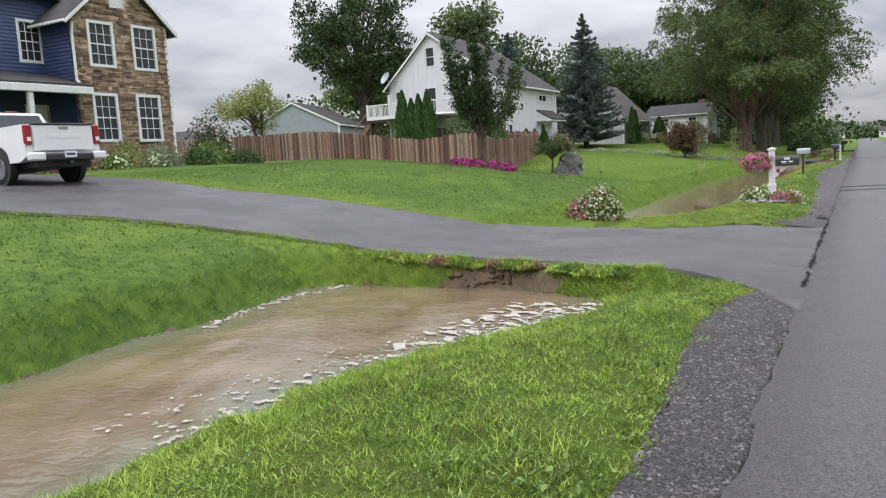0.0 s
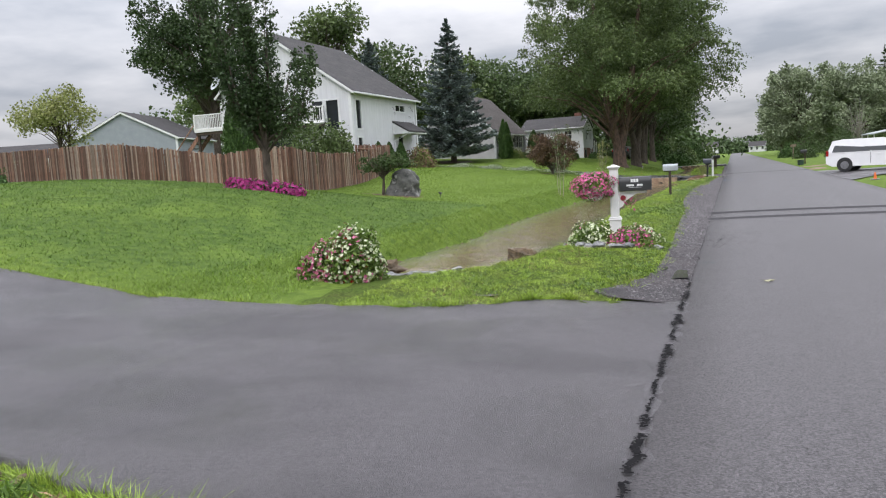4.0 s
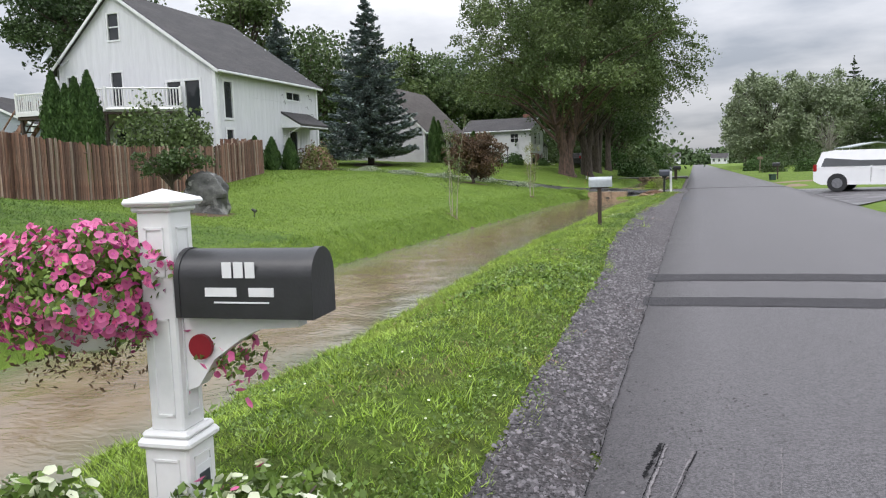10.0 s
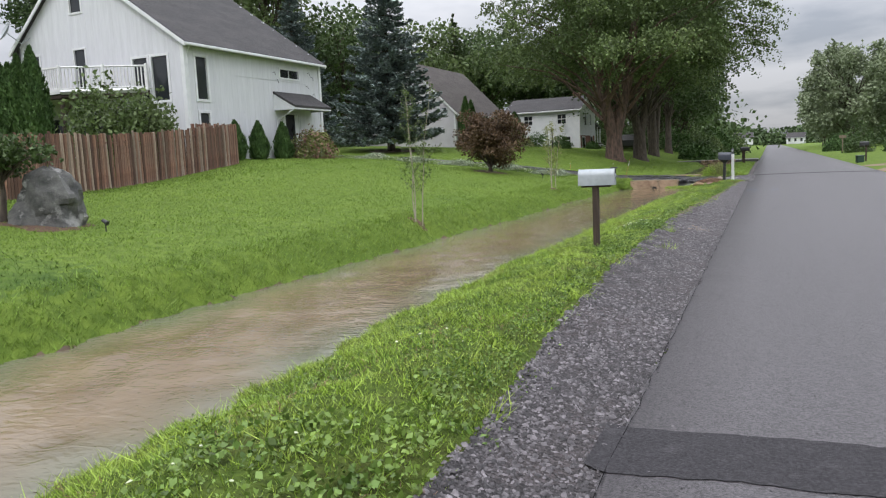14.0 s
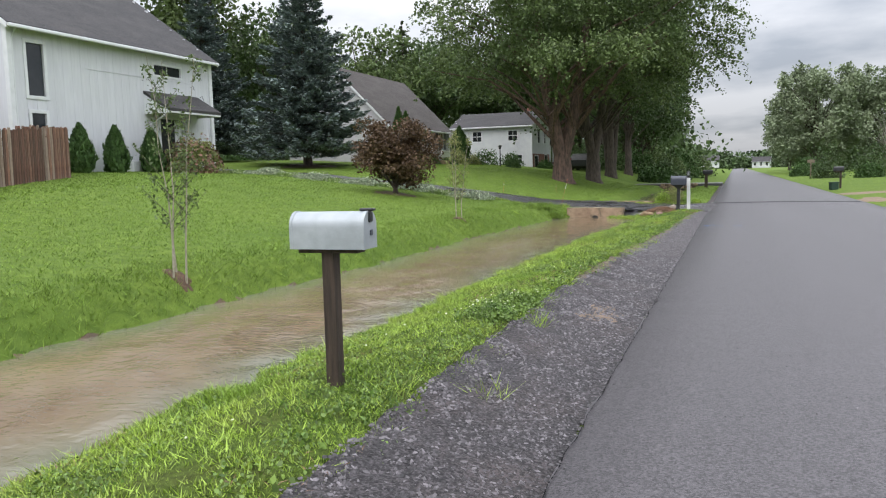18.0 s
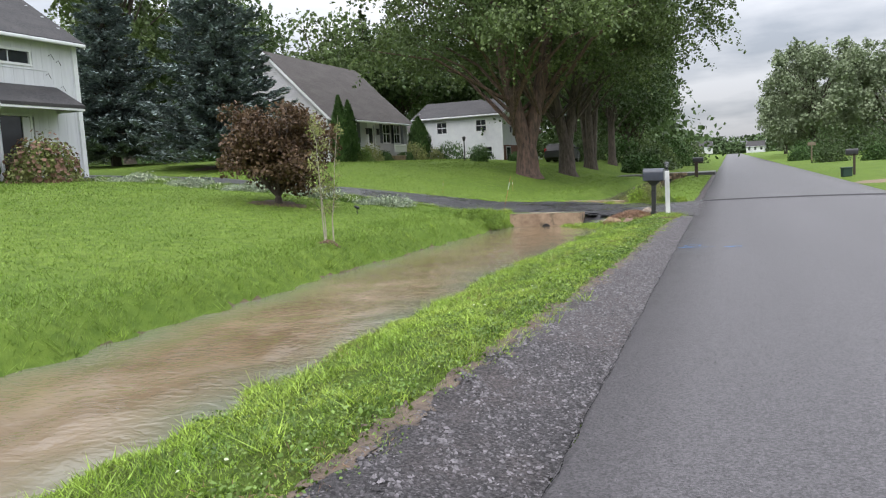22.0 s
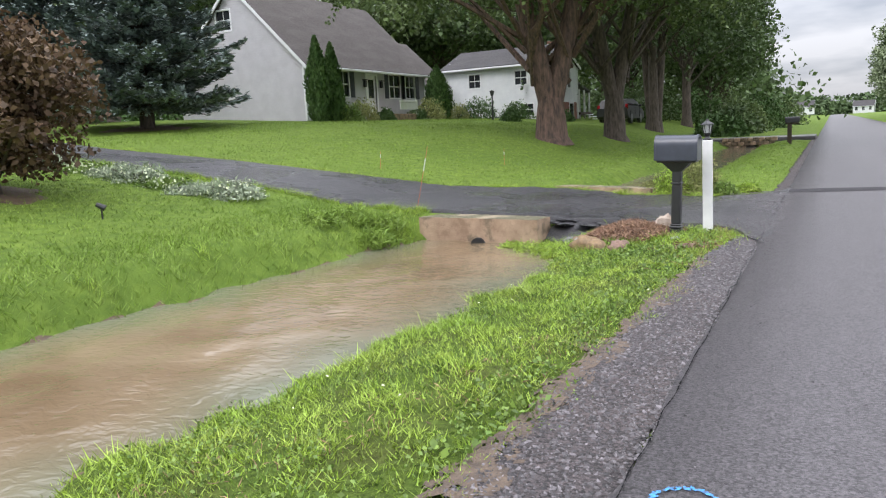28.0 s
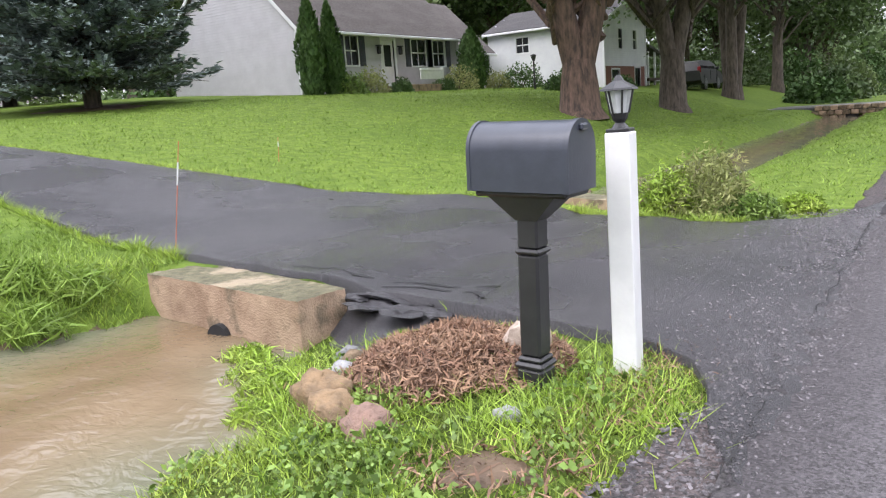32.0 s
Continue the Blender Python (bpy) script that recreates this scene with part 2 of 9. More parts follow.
M_PICKET = mat("weathered_cedar", (0.245, 0.122, 0.08), (0.1, 0.055, 0.04), 7.0, 0.85, 0.5, 40, vary=0.5, stretch=(5, 5, 0.4), c3=(0.4, 0.3, 0.24), s3=2.2, w3=0.7, lo3=0.5, hi3=0.66)
M_PICKETG = mat("bleached_cedar", (0.36, 0.27, 0.21), (0.17, 0.115, 0.085), 8.0, 0.85, 0.5, 40, vary=0.35, stretch=(6, 6, 0.35), c3=(0.5, 0.43, 0.37), s3=2.6, w3=0.7, lo3=0.5, hi3=0.66)
M_PICKETD = mat("stained_cedar", (0.11, 0.052, 0.036), (0.05, 0.026, 0.02), 7.0, 0.85, 0.5, 40, vary=0.4, stretch=(5, 5, 0.4), c3=(0.24, 0.13, 0.09), s3=2.0, w3=0.7)
M_POSTW = mat("dark_stained_post", (0.075, 0.05, 0.036), (0.035, 0.024, 0.018), 9.0, 0.75, 0.6, 40, stretch=(4, 4, 0.3))
M_CONC = mat("old_concrete", (0.42, 0.3, 0.205), (0.24, 0.16, 0.105), 4.0, 0.85, 0.6, 60, c3=(0.085, 0.072, 0.045), s3=3.4, w3=0.75, lo3=0.52, hi3=0.64, detail=9.0)
M_MOSS = mat("mossy_concrete", (0.16, 0.145, 0.085), (0.07, 0.066, 0.036), 11.0, 0.9, 0.9, 50, c3=(0.36, 0.29, 0.2), s3=2.2, w3=0.75, lo3=0.5, hi3=0.62, detail=9.0)
M_ROCK = mat("grey_rock", (0.33, 0.33, 0.33), (0.11, 0.112, 0.115), 7.0, 0.75, 1.0, 34, vary=0.3, detail=9.0)
M_ROCKB = mat("brown_rock", (0.2, 0.14, 0.085), (0.055, 0.042, 0.028), 9.0, 0.85, 1.0, 30, vary=0.2, detail=9.0, c3=(0.3, 0.24, 0.17), s3=5.0, w3=0.6, lo3=0.52, hi3=0.66)
M_ROCKD = mat("dark_monolith", (0.13, 0.128, 0.12), (0.035, 0.036, 0.035), 4.0, 0.75, 1.0, 14, c3=(0.42, 0.41, 0.4), s3=2.4, w3=0.75, lo3=0.56, hi3=0.66, detail=9.0)
M_LEAF = mat("maple_leaves", (0.078, 0.12, 0.042), (0.15, 0.2, 0.072), 0.3, 0.5, vary=0.45, island=True, spec=0.3, trans=0.25)
M_LEAFD = mat("deep_green_leaves", (0.05, 0.085, 0.03), (0.09, 0.135, 0.046), 0.4, 0.55, vary=0.4, island=True, spec=0.3, trans=0.2)
M_LEAFY = mat("yellow_green_leaves", (0.19, 0.225, 0.065), (0.31, 0.32, 0.13), 1.5, 0.6, vary=0.35, island=True, spec=0.3, trans=0.25)
M_LEAFS = mat("grey_green_leaves", (0.18, 0.225, 0.13), (0.3, 0.345, 0.22), 0.25, 0.65, vary=0.2, island=True, spec=0.2, trans=0.15)
M_SPRUCE = mat("blue_spruce_needles", (0.11, 0.145, 0.133), (0.23, 0.28, 0.265), 0.9, 0.7, vary=0.5, island=True, spec=0.2)
M_RED = mat("bronze_red_leaves", (0.082, 0.048, 0.03), (0.14, 0.092, 0.05), 1.2, 0.55, vary=0.5, island=True, spec=0.3, trans=0.15)
M_ARBOR = mat("arborvitae_green", (0.045, 0.09, 0.028), (0.08, 0.14, 0.042), 2.5, 0.7, vary=0.4, island=True, spec=0.2)
M_PINK = mat("pink_petals", (0.8, 0.24, 0.46), (0.72, 0.13, 0.33), 6.0, 0.6, vary=0.3, island=True, trans=0.25)
M_MAG = mat("magenta_petals", (0.38, 0.03, 0.2), (0.5, 0.06, 0.27), 6.0, 0.6, vary=0.3, island=True, trans=0.25)
M_WPET = mat("white_petals", (0.76, 0.79, 0.6), (0.62, 0.68, 0.44), 6.0, 0.6, vary=0.15, island=True, trans=0.25)
M_CARW = mat("white_car_paint", (0.75, 0.75, 0.76), (0.7, 0.7, 0.71), 2.0, 0.22, spec=0.6)
M_TYRE = mat("tyre_rubber", (0.015, 0.015, 0.016), (0.025, 0.025, 0.026), 20.0, 0.85)
M_RIM = mat("alloy_rim", (0.35, 0.35, 0.37), (0.25, 0.25, 0.27), 10.0, 0.35, metal=0.8)
M_TAIL = mat("red_lamp", (0.35, 0.01, 0.015), (0.25, 0.01, 0.012), 10.0, 0.2)
M_LEDGEP = mat("ledge_stone_piece", (0.4, 0.28, 0.19), (0.14, 0.095, 0.07), 2.2, 0.85, 0.6, 30, vary=0.65)
M_BRICK = mat("dull_brick", (0.24, 0.11, 0.08), (0.17, 0.08, 0.06), 12.0, 0.85, 0.4, 40)
M_LEDGE = mat("ledge_stone", (0.4, 0.28, 0.19), (0.14, 0.095, 0.07), 2.2, 0.85, 0.6, 30, vary=0.65, island=True)
M_BLUEP = mat("blue_marking_paint", (0.06, 0.3, 0.7), (0.055, 0.12, 0.22), 60.0, 0.7, 0.3, 100, lo=0.42, hi=0.62)
M_SILVER = mat("galvanised_box", (0.42, 0.45, 0.47), (0.35, 0.38, 0.4), 5.0, 0.5, 0.05, 60, metal=0.2, c3=(0.3, 0.32, 0.33), s3=9.0, w3=0.4)
M_FOAM = mat("white_foam", (0.5, 0.47, 0.42), (0.26, 0.23, 0.18), 22.0, 0.7, 0.4, 50)
M_LAWN2 = mat("shaded_lawn", (0.037, 0.079, 0.013), (0.116, 0.18, 0.033), 5.0, 0.9, 1.0, 70, c3=(0.17, 0.25, 0.04), s3=0.4, w3=0.55, spec=0.15, detail=9.0, lo=0.3, hi=0.68, lo3=0.52, hi3=0.68)
M_GRASSL = mat("mown_lawn_blades", (0.138, 0.224, 0.034), (0.207, 0.31, 0.053), 0.7, 0.55, vary=0.4, island=True, c3=(0.212, 0.298, 0.055), s3=0.6, w3=0.6, spec=0.3, trans=0.2)
M_GRASS2 = mat("deep_green_blades", (0.076, 0.143, 0.024), (0.124, 0.214, 0.038), 0.7, 0.55, vary=0.5, island=True, c3=(0.18, 0.255, 0.046), s3=0.5, w3=0.6, spec=0.3, trans=0.2)
M_LEAFO = mat("dark_oak_leaves", (0.036, 0.066, 0.026), (0.07, 0.108, 0.04), 0.4, 0.55, vary=0.45, island=True, spec=0.3, trans=0.2)
M_FARGREEN = mat("far_woods", (0.05, 0.09, 0.03), (0.09, 0.14, 0.05), 0.3, 0.8, vary=0.35, island=True)


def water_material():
    """Silty water: brown where it runs deep; the grey-green edge is thin water over grass with painted sky reflection.
    """
    m = bpy.data.materials.new("muddy_flood_water")
    m.use_nodes = True
    n, l = m.node_tree.nodes, m.node_tree.links
    b = n["Principled BSDF"]
    b.inputs["Roughness"].default_value = 0.035
    b.inputs["IOR"].default_value = 1.33
    tc = n.new("ShaderNodeTexCoord")

    def noise_at(scale, detail, dist, stretch):
        mp = n.new("ShaderNodeMapping")
        mp.inputs["Scale"].default_value = stretch
        l.new(tc.outputs["Object"], mp.inputs[0])
        t = n.new("ShaderNodeTexNoise")
        t.inputs["Scale"].default_value, t.inputs["Detail"].default_value, t.inputs["Distortion"].default_value = scale, detail, dist
        l.new(mp.outputs[0], t.inputs["Vector"])
        return t.outputs[0]
    r = n.new("ShaderNodeValToRGB")
    r.color_ramp.elements[0].position, r.color_ramp.elements[0].color = 0.32, (0.152, 0.106, 0.062, 1)
    r.color_ramp.elements[1].position, r.color_ramp.elements[1].color = 0.68, (0.228, 0.17, 0.108, 1)
    l.new(noise_at(0.7, 3.0, 1.0, (1.0, 1.0, 1)), r.inputs[0])
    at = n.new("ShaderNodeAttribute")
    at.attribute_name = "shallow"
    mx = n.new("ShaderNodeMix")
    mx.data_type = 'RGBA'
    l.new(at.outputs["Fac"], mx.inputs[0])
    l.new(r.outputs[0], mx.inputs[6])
    # edge tint: thin water over grass, plus sky reflection put into the colour
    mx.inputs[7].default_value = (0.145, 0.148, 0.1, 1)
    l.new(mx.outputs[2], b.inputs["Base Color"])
    b1 = n.new("ShaderNodeBump")
    b1.inputs["Strength"].default_value, b1.inputs["Distance"].default_value = 0.28, 0.034
    l.new(noise_at(4.6, 2.5, 1.2, (0.95, 1.3, 1)), b1.inputs["Height"])
    b2 = n.new("ShaderNodeBump")
    b2.inputs["Strength"].default_value, b2.inputs["Distance"].default_value = 0.42, 0.011
    l.new(noise_at(11.0, 2.0, 0.7, (1.0, 1.35, 1)), b2.inputs["Height"])
    l.new(b1.outputs[0], b2.inputs["Normal"])
    l.new(b2.outputs[0], b.inputs["Normal"])
    return m


M_WATER = water_material()

# ---- builders ----
RNG = np.random.default_rng(7)


class Shape:
    """Vertices and faces gathered piece by piece."""

    def __init__(self):
        self.v, self.f = [], []

    def add(self, v, f):
        k = len(self.v)
        self.v += [tuple(p) for p in v]
        self.f += [tuple(i + k for i in q) for q in f]
        return self

    def box(self, c, size, turn=None, bev=0.0):
        hx, hy, hz = (s / 2 for s in size)
        m = turn.to_3x3() if turn is not None else None
        c = Vector(c)
        pts, faces = [], []
        if bev <= 0:
            pts = [Vector((sx * hx, sy * hy, sz * hz)) for sx in (-1, 1) for sy in (-1, 1) for sz in (-1, 1)]
            faces = [(0, 1, 3, 2), (4, 6, 7, 5), (0, 4, 5, 1), (2, 3, 7, 6), (0, 2, 6, 4), (1, 5, 7, 3)]
        else:
            e = min(bev, hx * 0.9, hy * 0.9, hz * 0.9)
            idx = {}
            for sx in (-1, 1):
                for sy in (-1, 1):
                    for sz in (-1, 1):
                        for ax in range(3):
                            d = [hx, hy, hz]
                            for k in range(3):
                                if k != ax:
                                    d[k] -= e
                            idx[sx, sy, sz, ax] = len(pts)
                            pts.append(Vector((sx * d[0], sy * d[1], sz * d[2])))
            for ax in range(3):
                a, b = [k for k in range(3) if k != ax]
                for s in (-1, 1):
                    q = []
                    for sa, sb in ((-1, -1), (1, -1), (1, 1), (-1, 1)):
                        key = [0, 0, 0]
                        key[ax], key[a], key[b] = s, sa, sb
                        q.append(idx[(*key, ax)])
                    flip = (s > 0) == (ax == 1)
                    faces.append(tuple(reversed(q)) if flip else tuple(q))
            for ax in range(3):
                a, b = [k for k in range(3) if k != ax]
                for sa in (-1, 1):
                    for sb in (-1, 1):
                        q = []
                        for s, w in ((-1, a), (1, a), (1, b), (-1, b)):
                            key = [0, 0, 0]
                            key[ax], key[a], key[b] = s, sa, sb
                            q.append(idx[(*key, w)])
                        faces.append(tuple(q))
            for sx in (-1, 1):
                for sy in (-1, 1):
                    for sz in (-1, 1):
                        faces.append(tuple(idx[sx, sy, sz, k] for k in range(3)))
        pts = [(m @ p if m else p) + c for p in pts]
        return self.add(pts, faces)

    def tube(self, path, radii, n=8, cap=True):
        path = [Vector(p) for p in path]
        rings = []
        for i, p in enumerate(path):
            d = (path[min(i + 1, len(path) - 1)] - path[max(i - 1, 0)]).normalized()
            ref = Vector((0, 0, 1)) if abs(d.z) < 0.9 else Vector((1, 0, 0))
            a = d.cross(ref).normalized()
            b = a.cross(d)
            rings.append([p + radii[i] * (math.cos(2 * math.pi * k / n) * a + math.sin(2 * math.pi * k / n) * b) for k in range(n)])
        v = [p for r in rings for p in r]
        f = [(i * n + k, i * n + (k + 1) % n, (i + 1) * n + (k + 1) % n, (i + 1) * n + k) for i in range(len(path) - 1) for k in range(n)]
        if cap:
            f += [tuple(range(n - 1, -1, -1)), tuple(range((len(path) - 1) * n, len(path) * n))]
        return self.add(v, f)

    def prism(self, outline, axis, a, b):
        """An outline of 2D points, swept along an axis from a to b."""
        def place(p, w):
            q = list(p)
            q.insert("xyz".index(axis), w)
            return q
        n = len(outline)
        v = [place(p, a) for p in outline] + [place(p, b) for p in outline]
        f = [(i, (i + 1) % n, n + (i + 1) % n, n + i) for i in range(n)] + [tuple(range(n - 1, -1, -1)), tuple(range(n, 2 * n))]
        return self.add(v, f)

    def rock(self, c, size, seed=0, n=8, rough=0.28):
        r = np.random.default_rng(seed)
        v, f = [], []
        rows = n // 2 + 1
        off = r.random(3) * 20
        for i in range(rows + 1):
            th = math.pi * i / rows
            for k in range(n):
                ph = 2 * math.pi * (k + 0.5 * (i % 2)) / n
                d = Vector((math.sin(th) * math.cos(ph), math.sin(th) * math.sin(ph), math.cos(th)))
                w = 1 + rough * 1.8 * noise.noise(d * 1.6 + Vector(off)) + rough * 0.9 * noise.noise(d * 4.2 + Vector(off)) + rough * 0.3 * (r.random() - 0.5)
                v.append((c[0] + d.x * size[0] * w, c[1] + d.y * size[1] * w, c[2] + d.z * size[2] * w))
        f = [(i * n + k, (i + 1) * n + k, (i + 1) * n + (k + 1) % n, i * n + (k + 1) % n) for i in range(rows) for k in range(n)]
        return self.add(v, f)

    def mesh(self, name, material, smooth=0.0, fix=True):
        me = bpy.data.meshes.new(name)
        me.from_pydata(self.v, [], self.f)
        if fix and len(self.f) < 60000:
            bm = bmesh.new()
            bm.from_mesh(me)
            bmesh.ops.recalc_face_normals(bm, faces=bm.faces)
            bm.to_mesh(me)
            bm.free()
        for q in (material if isinstance(material, (list, tuple)) else [material]):
            me.materials.append(q)
        if smooth:
            me.shade_smooth()
            me.set_sharp_from_angle(angle=radians(smooth))
        return me


def part(name, shape, material, parent=None, label="", smooth=0.0, fix=True):
    ob = new(name, shape.mesh(name, material, smooth, fix) if isinstance(shape, Shape) else shape)
    if parent is not None:
        ob.parent = parent
    if label:
        ob["label"] = label
    return ob


def thing(name, label, category, group="", kind="", at=None):
    ob = new(name)
    ob.empty_display_size = 0.2
    if at is not None:
        ob.matrix_basis = at if isinstance(at, Matrix) else Matrix.Translation(at)
    return tagged(ob, label, category, group, kind)


def quick_mesh(name, verts, faces, material, smooth=False):
    """A mesh from numpy arrays: verts n x 3, faces m x 3 or m x 4."""
    verts, faces = np.asarray(verts, np.float32), np.asarray(faces, np.int32)
    me = bpy.data.meshes.new(name)
    me.vertices.add(len(verts))
    me.vertices.foreach_set("co", verts.ravel())
    k = faces.shape[1]
    me.loops.add(faces.size)
    me.loops.foreach_set("vertex_index", faces.ravel())
    me.polygons.add(len(faces))
    me.polygons.foreach_set("loop_start", np.arange(0, faces.size, k, dtype=np.int32))
    me.polygons.foreach_set("loop_total", np.full(len(faces), k, np.int32))
    me.materials.append(material)
    me.update(calc_edges=True)
    if smooth:
        me.shade_smooth()
    return me


def leaf_quads(points, size, rng, aspect=0.6, up=0.0, spread=0.35):
    """One folded, pointed leaf at each point, turned by chance; up lifts their faces to the sky."""
    n = len(points)
    d = rng.normal(size=(n, 3))
    d /= np.linalg.norm(d, axis=1, keepdims=True)
    w = rng.normal(size=(n, 3))
    w[:, 2] += up
    w -= d * np.sum(w * d, axis=1, keepdims=True)
    w /= np.linalg.norm(w, axis=1, keepdims=True) + 1e-6
    s = np.cross(d, w)
    ln = (size * (1 - spread + 2 * spread * rng.random(n)))[:, None]
    a = points - d * ln * 0.5
    c = points + d * ln * 0.5
    b = points + s * ln * aspect * 0.5 + w * ln * 0.12
    e = points - s * ln * aspect * 0.5 + w * ln * 0.12
    v = np.stack([a, b, c, e], axis=1).reshape(-1, 3)
    f = np.arange(n * 4).reshape(n, 4)
    return v, f

# ---- ground ----
WATER_Z = -0.25
NEAR_Y = [-30, 2.6, 4.6, 6, 7, 8.4, 9.4, 10.5, 16.6, 17.5, 18.3, 19.2, 21, 24, 28, 32, 36, 40, 47, 52, 55, 57.6, 58.35, 58.75, 59.3, 60, 65, 72, 100]
NEAR_X = [-4.3, -4.3, -4.25, -3.9, -3.5, -2.65, -2.8, -3.9, -5.0, -4.8, -4.5, -3.9, -3.62, -3.42, -3.45, -3.6, -3.6, -3.42, -3.25, -3.1, -2.8, -2.66, -2.7, -3.15, -3.5, -3.5, -3.1, -2.95, -3.0]
FAR_Y = [-30, 4, 5.8, 7.1, 9.2, 10.2, 10.6, 16.6, 20, 21.5, 25, 30, 34.5, 41, 45, 52, 54, 58, 60, 65, 72, 100]
FAR_X = [-7.4, -7.4, -7.6, -7.5, -7.9, -7.3, -6.0, -6.4, -6.7, -6.5, -6.3, -6.6, -6.6, -6.45, -6.2, -6.2, -6.0, -5.7, -5.35, -4.9, -4.7, -4.7]


def smooth01(v, a, b):
    t = np.clip((v - a) / (b - a), 0, 1)
    return t * t * (3 - 2 * t)


def wobble(x, y):
    return 0.07 * np.sin(3.1 * y + 1.3 * np.sin(1.7 * y)) + 0.05 * np.sin(7.3 * y + x)


def ditch_on(y, x=-5.0):
    """1 where the ditch lies open, 0 where it runs under a driveway."""
    e = np.interp(x, [-7.5, -4.5, -3, -2.2], [0, 0, -0.35, -0.55])
    return (1 - smooth01(y - e, 9.7, 10.08)) + smooth01(y, 17.45, 18.2) * (1 - smooth01(y, 59.55, 59.9)) + smooth01(y, 64.6, 65.0) * (1 - smooth01(y, 92, 93))


def height(x, y):
    x, y = np.asarray(x, float), np.asarray(y, float)
    lawn = np.interp(x, [-300, -60, -28, -21, -17.5, -16, -12, -9, -7, -5, -3], [4, 3.0, 2.25, 1.8, 1.58, 1.38, 0.95, 0.52, 0.2, 0.1, 0.08])
    side = smooth01(-x, 7.2, 11.5)
    lawn = lawn + side * (0.42 * np.exp(-((y - 23.5) / 5.0) ** 2) * (1 - smooth01(-x, 16, 24)) - np.interp(-x, [8, 12, 19.5, 26], [0.1, 0.36, 0.56, 0.1]) * smooth01(y, 28, 33.5) * (1 - smooth01(y, 41, 53)))
    lawn = lawn + side * 0.4 * smooth01(y, 65, 76) + 0.24 * np.exp(-((x + 15.6) / 2.8) ** 2 - ((y - 32.3) / 3.0) ** 2)
    v = np.interp(y, [-10, 0, 8, 14, 20, 28, 36, 50, 59, 64, 70, 100], [0.05, 0.05, 0.08, 0.06, 0.27, 0.22, 0.16, 0.05, -0.03, 0.02, 0.05, 0.05])
    w = np.clip((-x - 0.45) / 1.15, 0, 1)
    verge = -0.03 + (v + 0.03) * w
    k = smooth01(-x, 2.6, 4.6)
    nat = verge * (1 - k) + lawn * k
    wob = wobble(x, y)
    near, far = np.interp(y, NEAR_Y, NEAR_X) + wob, np.interp(y, FAR_Y, FAR_X) + wob
    mid, half = (near + far) / 2, np.maximum((near - far) / 2, 0.2)
    u = (x - mid) / half
    inside = WATER_Z - 0.3 * np.clip(1 - np.abs(u) ** 3, 0, 1)
    bank = np.where(x > mid, np.clip((x - near) / 1.45, 0, 1) ** 0.9, np.sin(np.clip((far - x) / 0.75, 0, 1) * np.pi / 2))
    cut = np.where(np.abs(u) < 1, inside, WATER_Z + (nat - WATER_Z) * bank)
    d = np.clip(ditch_on(y, x), 0, 1)
    z = nat * (1 - d) + np.minimum(cut, nat) * d
    z = z + (0.018 * np.sin(x * 5.1 + 2 * np.sin(y * 3.3)) * np.sin(y * 4.7) + 0.012 * np.sin(x * 11 + y * 9)) * smooth01(-x, 0.8, 1.3) * (1 - smooth01(-x, 7.4, 8.4))
    right = np.interp(x, [4.4, 5.0, 6.0, 12, 60, 300], [-0.1, -0.04, 0.03, 0.15, 0.4, 2])
    z = np.where(x > 4.4, right, np.where(x > -0.45, -0.1 + 0.07 * np.clip((-0.1 - x) / 0.35, 0, 1), z))
    return z


def deep_lawn(x, y):
    """Where the darker, lusher lawn of the stone house grows."""
    edge = 0.35 * np.sin(x * 1.3 + 2 * np.sin(y * 0.7)) + 0.25 * np.sin(y * 2.1 + x) + 0.4 * np.sin(x * 9.7 + y * 13.1) * np.sin(x * 17.3 - y * 7.9)
    return (x < -7.3 + edge) & (((y > 16.0 + edge) & (y < 31.5 + 0.22 * (-x - 8) + edge)) | (y < 9.2 + edge)) & (x > -40)


def h(x, y):
    return float(height(x, y))


gx = np.concatenate([[-3000, -900, -300, -150, -90], np.arange(-60, -12, 1.2), np.arange(-12, -8.6, 0.4), np.arange(-8.6, -0.4, 0.1), [-0.4, 0, 2, 4.4, 4.7, 5, 5.5, 6, 8, 12, 20, 40, 80, 200, 900, 3000]])
gy = np.concatenate([[-3000, -600, -150, -60, -30, -15], np.arange(-8, 9.2, 0.2), np.arange(9.2, 10.9, 0.06), np.arange(10.9, 17, 0.2), np.arange(17, 70, 0.2), np.arange(70, 100, 0.8), [102, 106, 112, 120, 140, 170, 220, 300, 500, 1000, 3000]])
GX, GY = np.meshgrid(gx, gy)
GZ = height(GX, GY)
nx, ny = len(gx), len(gy)
idx = np.arange(nx * ny).reshape(ny, nx)
quads = np.stack([idx[:-1, :-1], idx[:-1, 1:], idx[1:, 1:], idx[1:, :-1]], axis=-1).reshape(-1, 4)
ground_me = quick_mesh("ground", np.stack([GX, GY, GZ], -1).reshape(-1, 3), quads, M_LAWN, True)
ground_me.materials.append(M_BED)
ground_me.materials.append(M_LAWN2)
ground_me.materials.append(M_VERGE)
qz = GZ.ravel()[quads].mean(axis=1)
qx, qy = GX.ravel()[quads].mean(axis=1), GY.ravel()[quads].mean(axis=1)
mud = ((qz < WATER_Z - 0.01) & (qx < -2) & (qx > -9)) | ((qz < 0.03 + 0.1 * np.sin(qx * 5) * np.sin(qx * 2.3)) & (qy > 9.3) & (qy < 10.04) & (qx < -3.4 + 0.2 * np.sin(qy * 9)) & (qx > -5.6 + 0.3 * np.sin(qy * 7)))
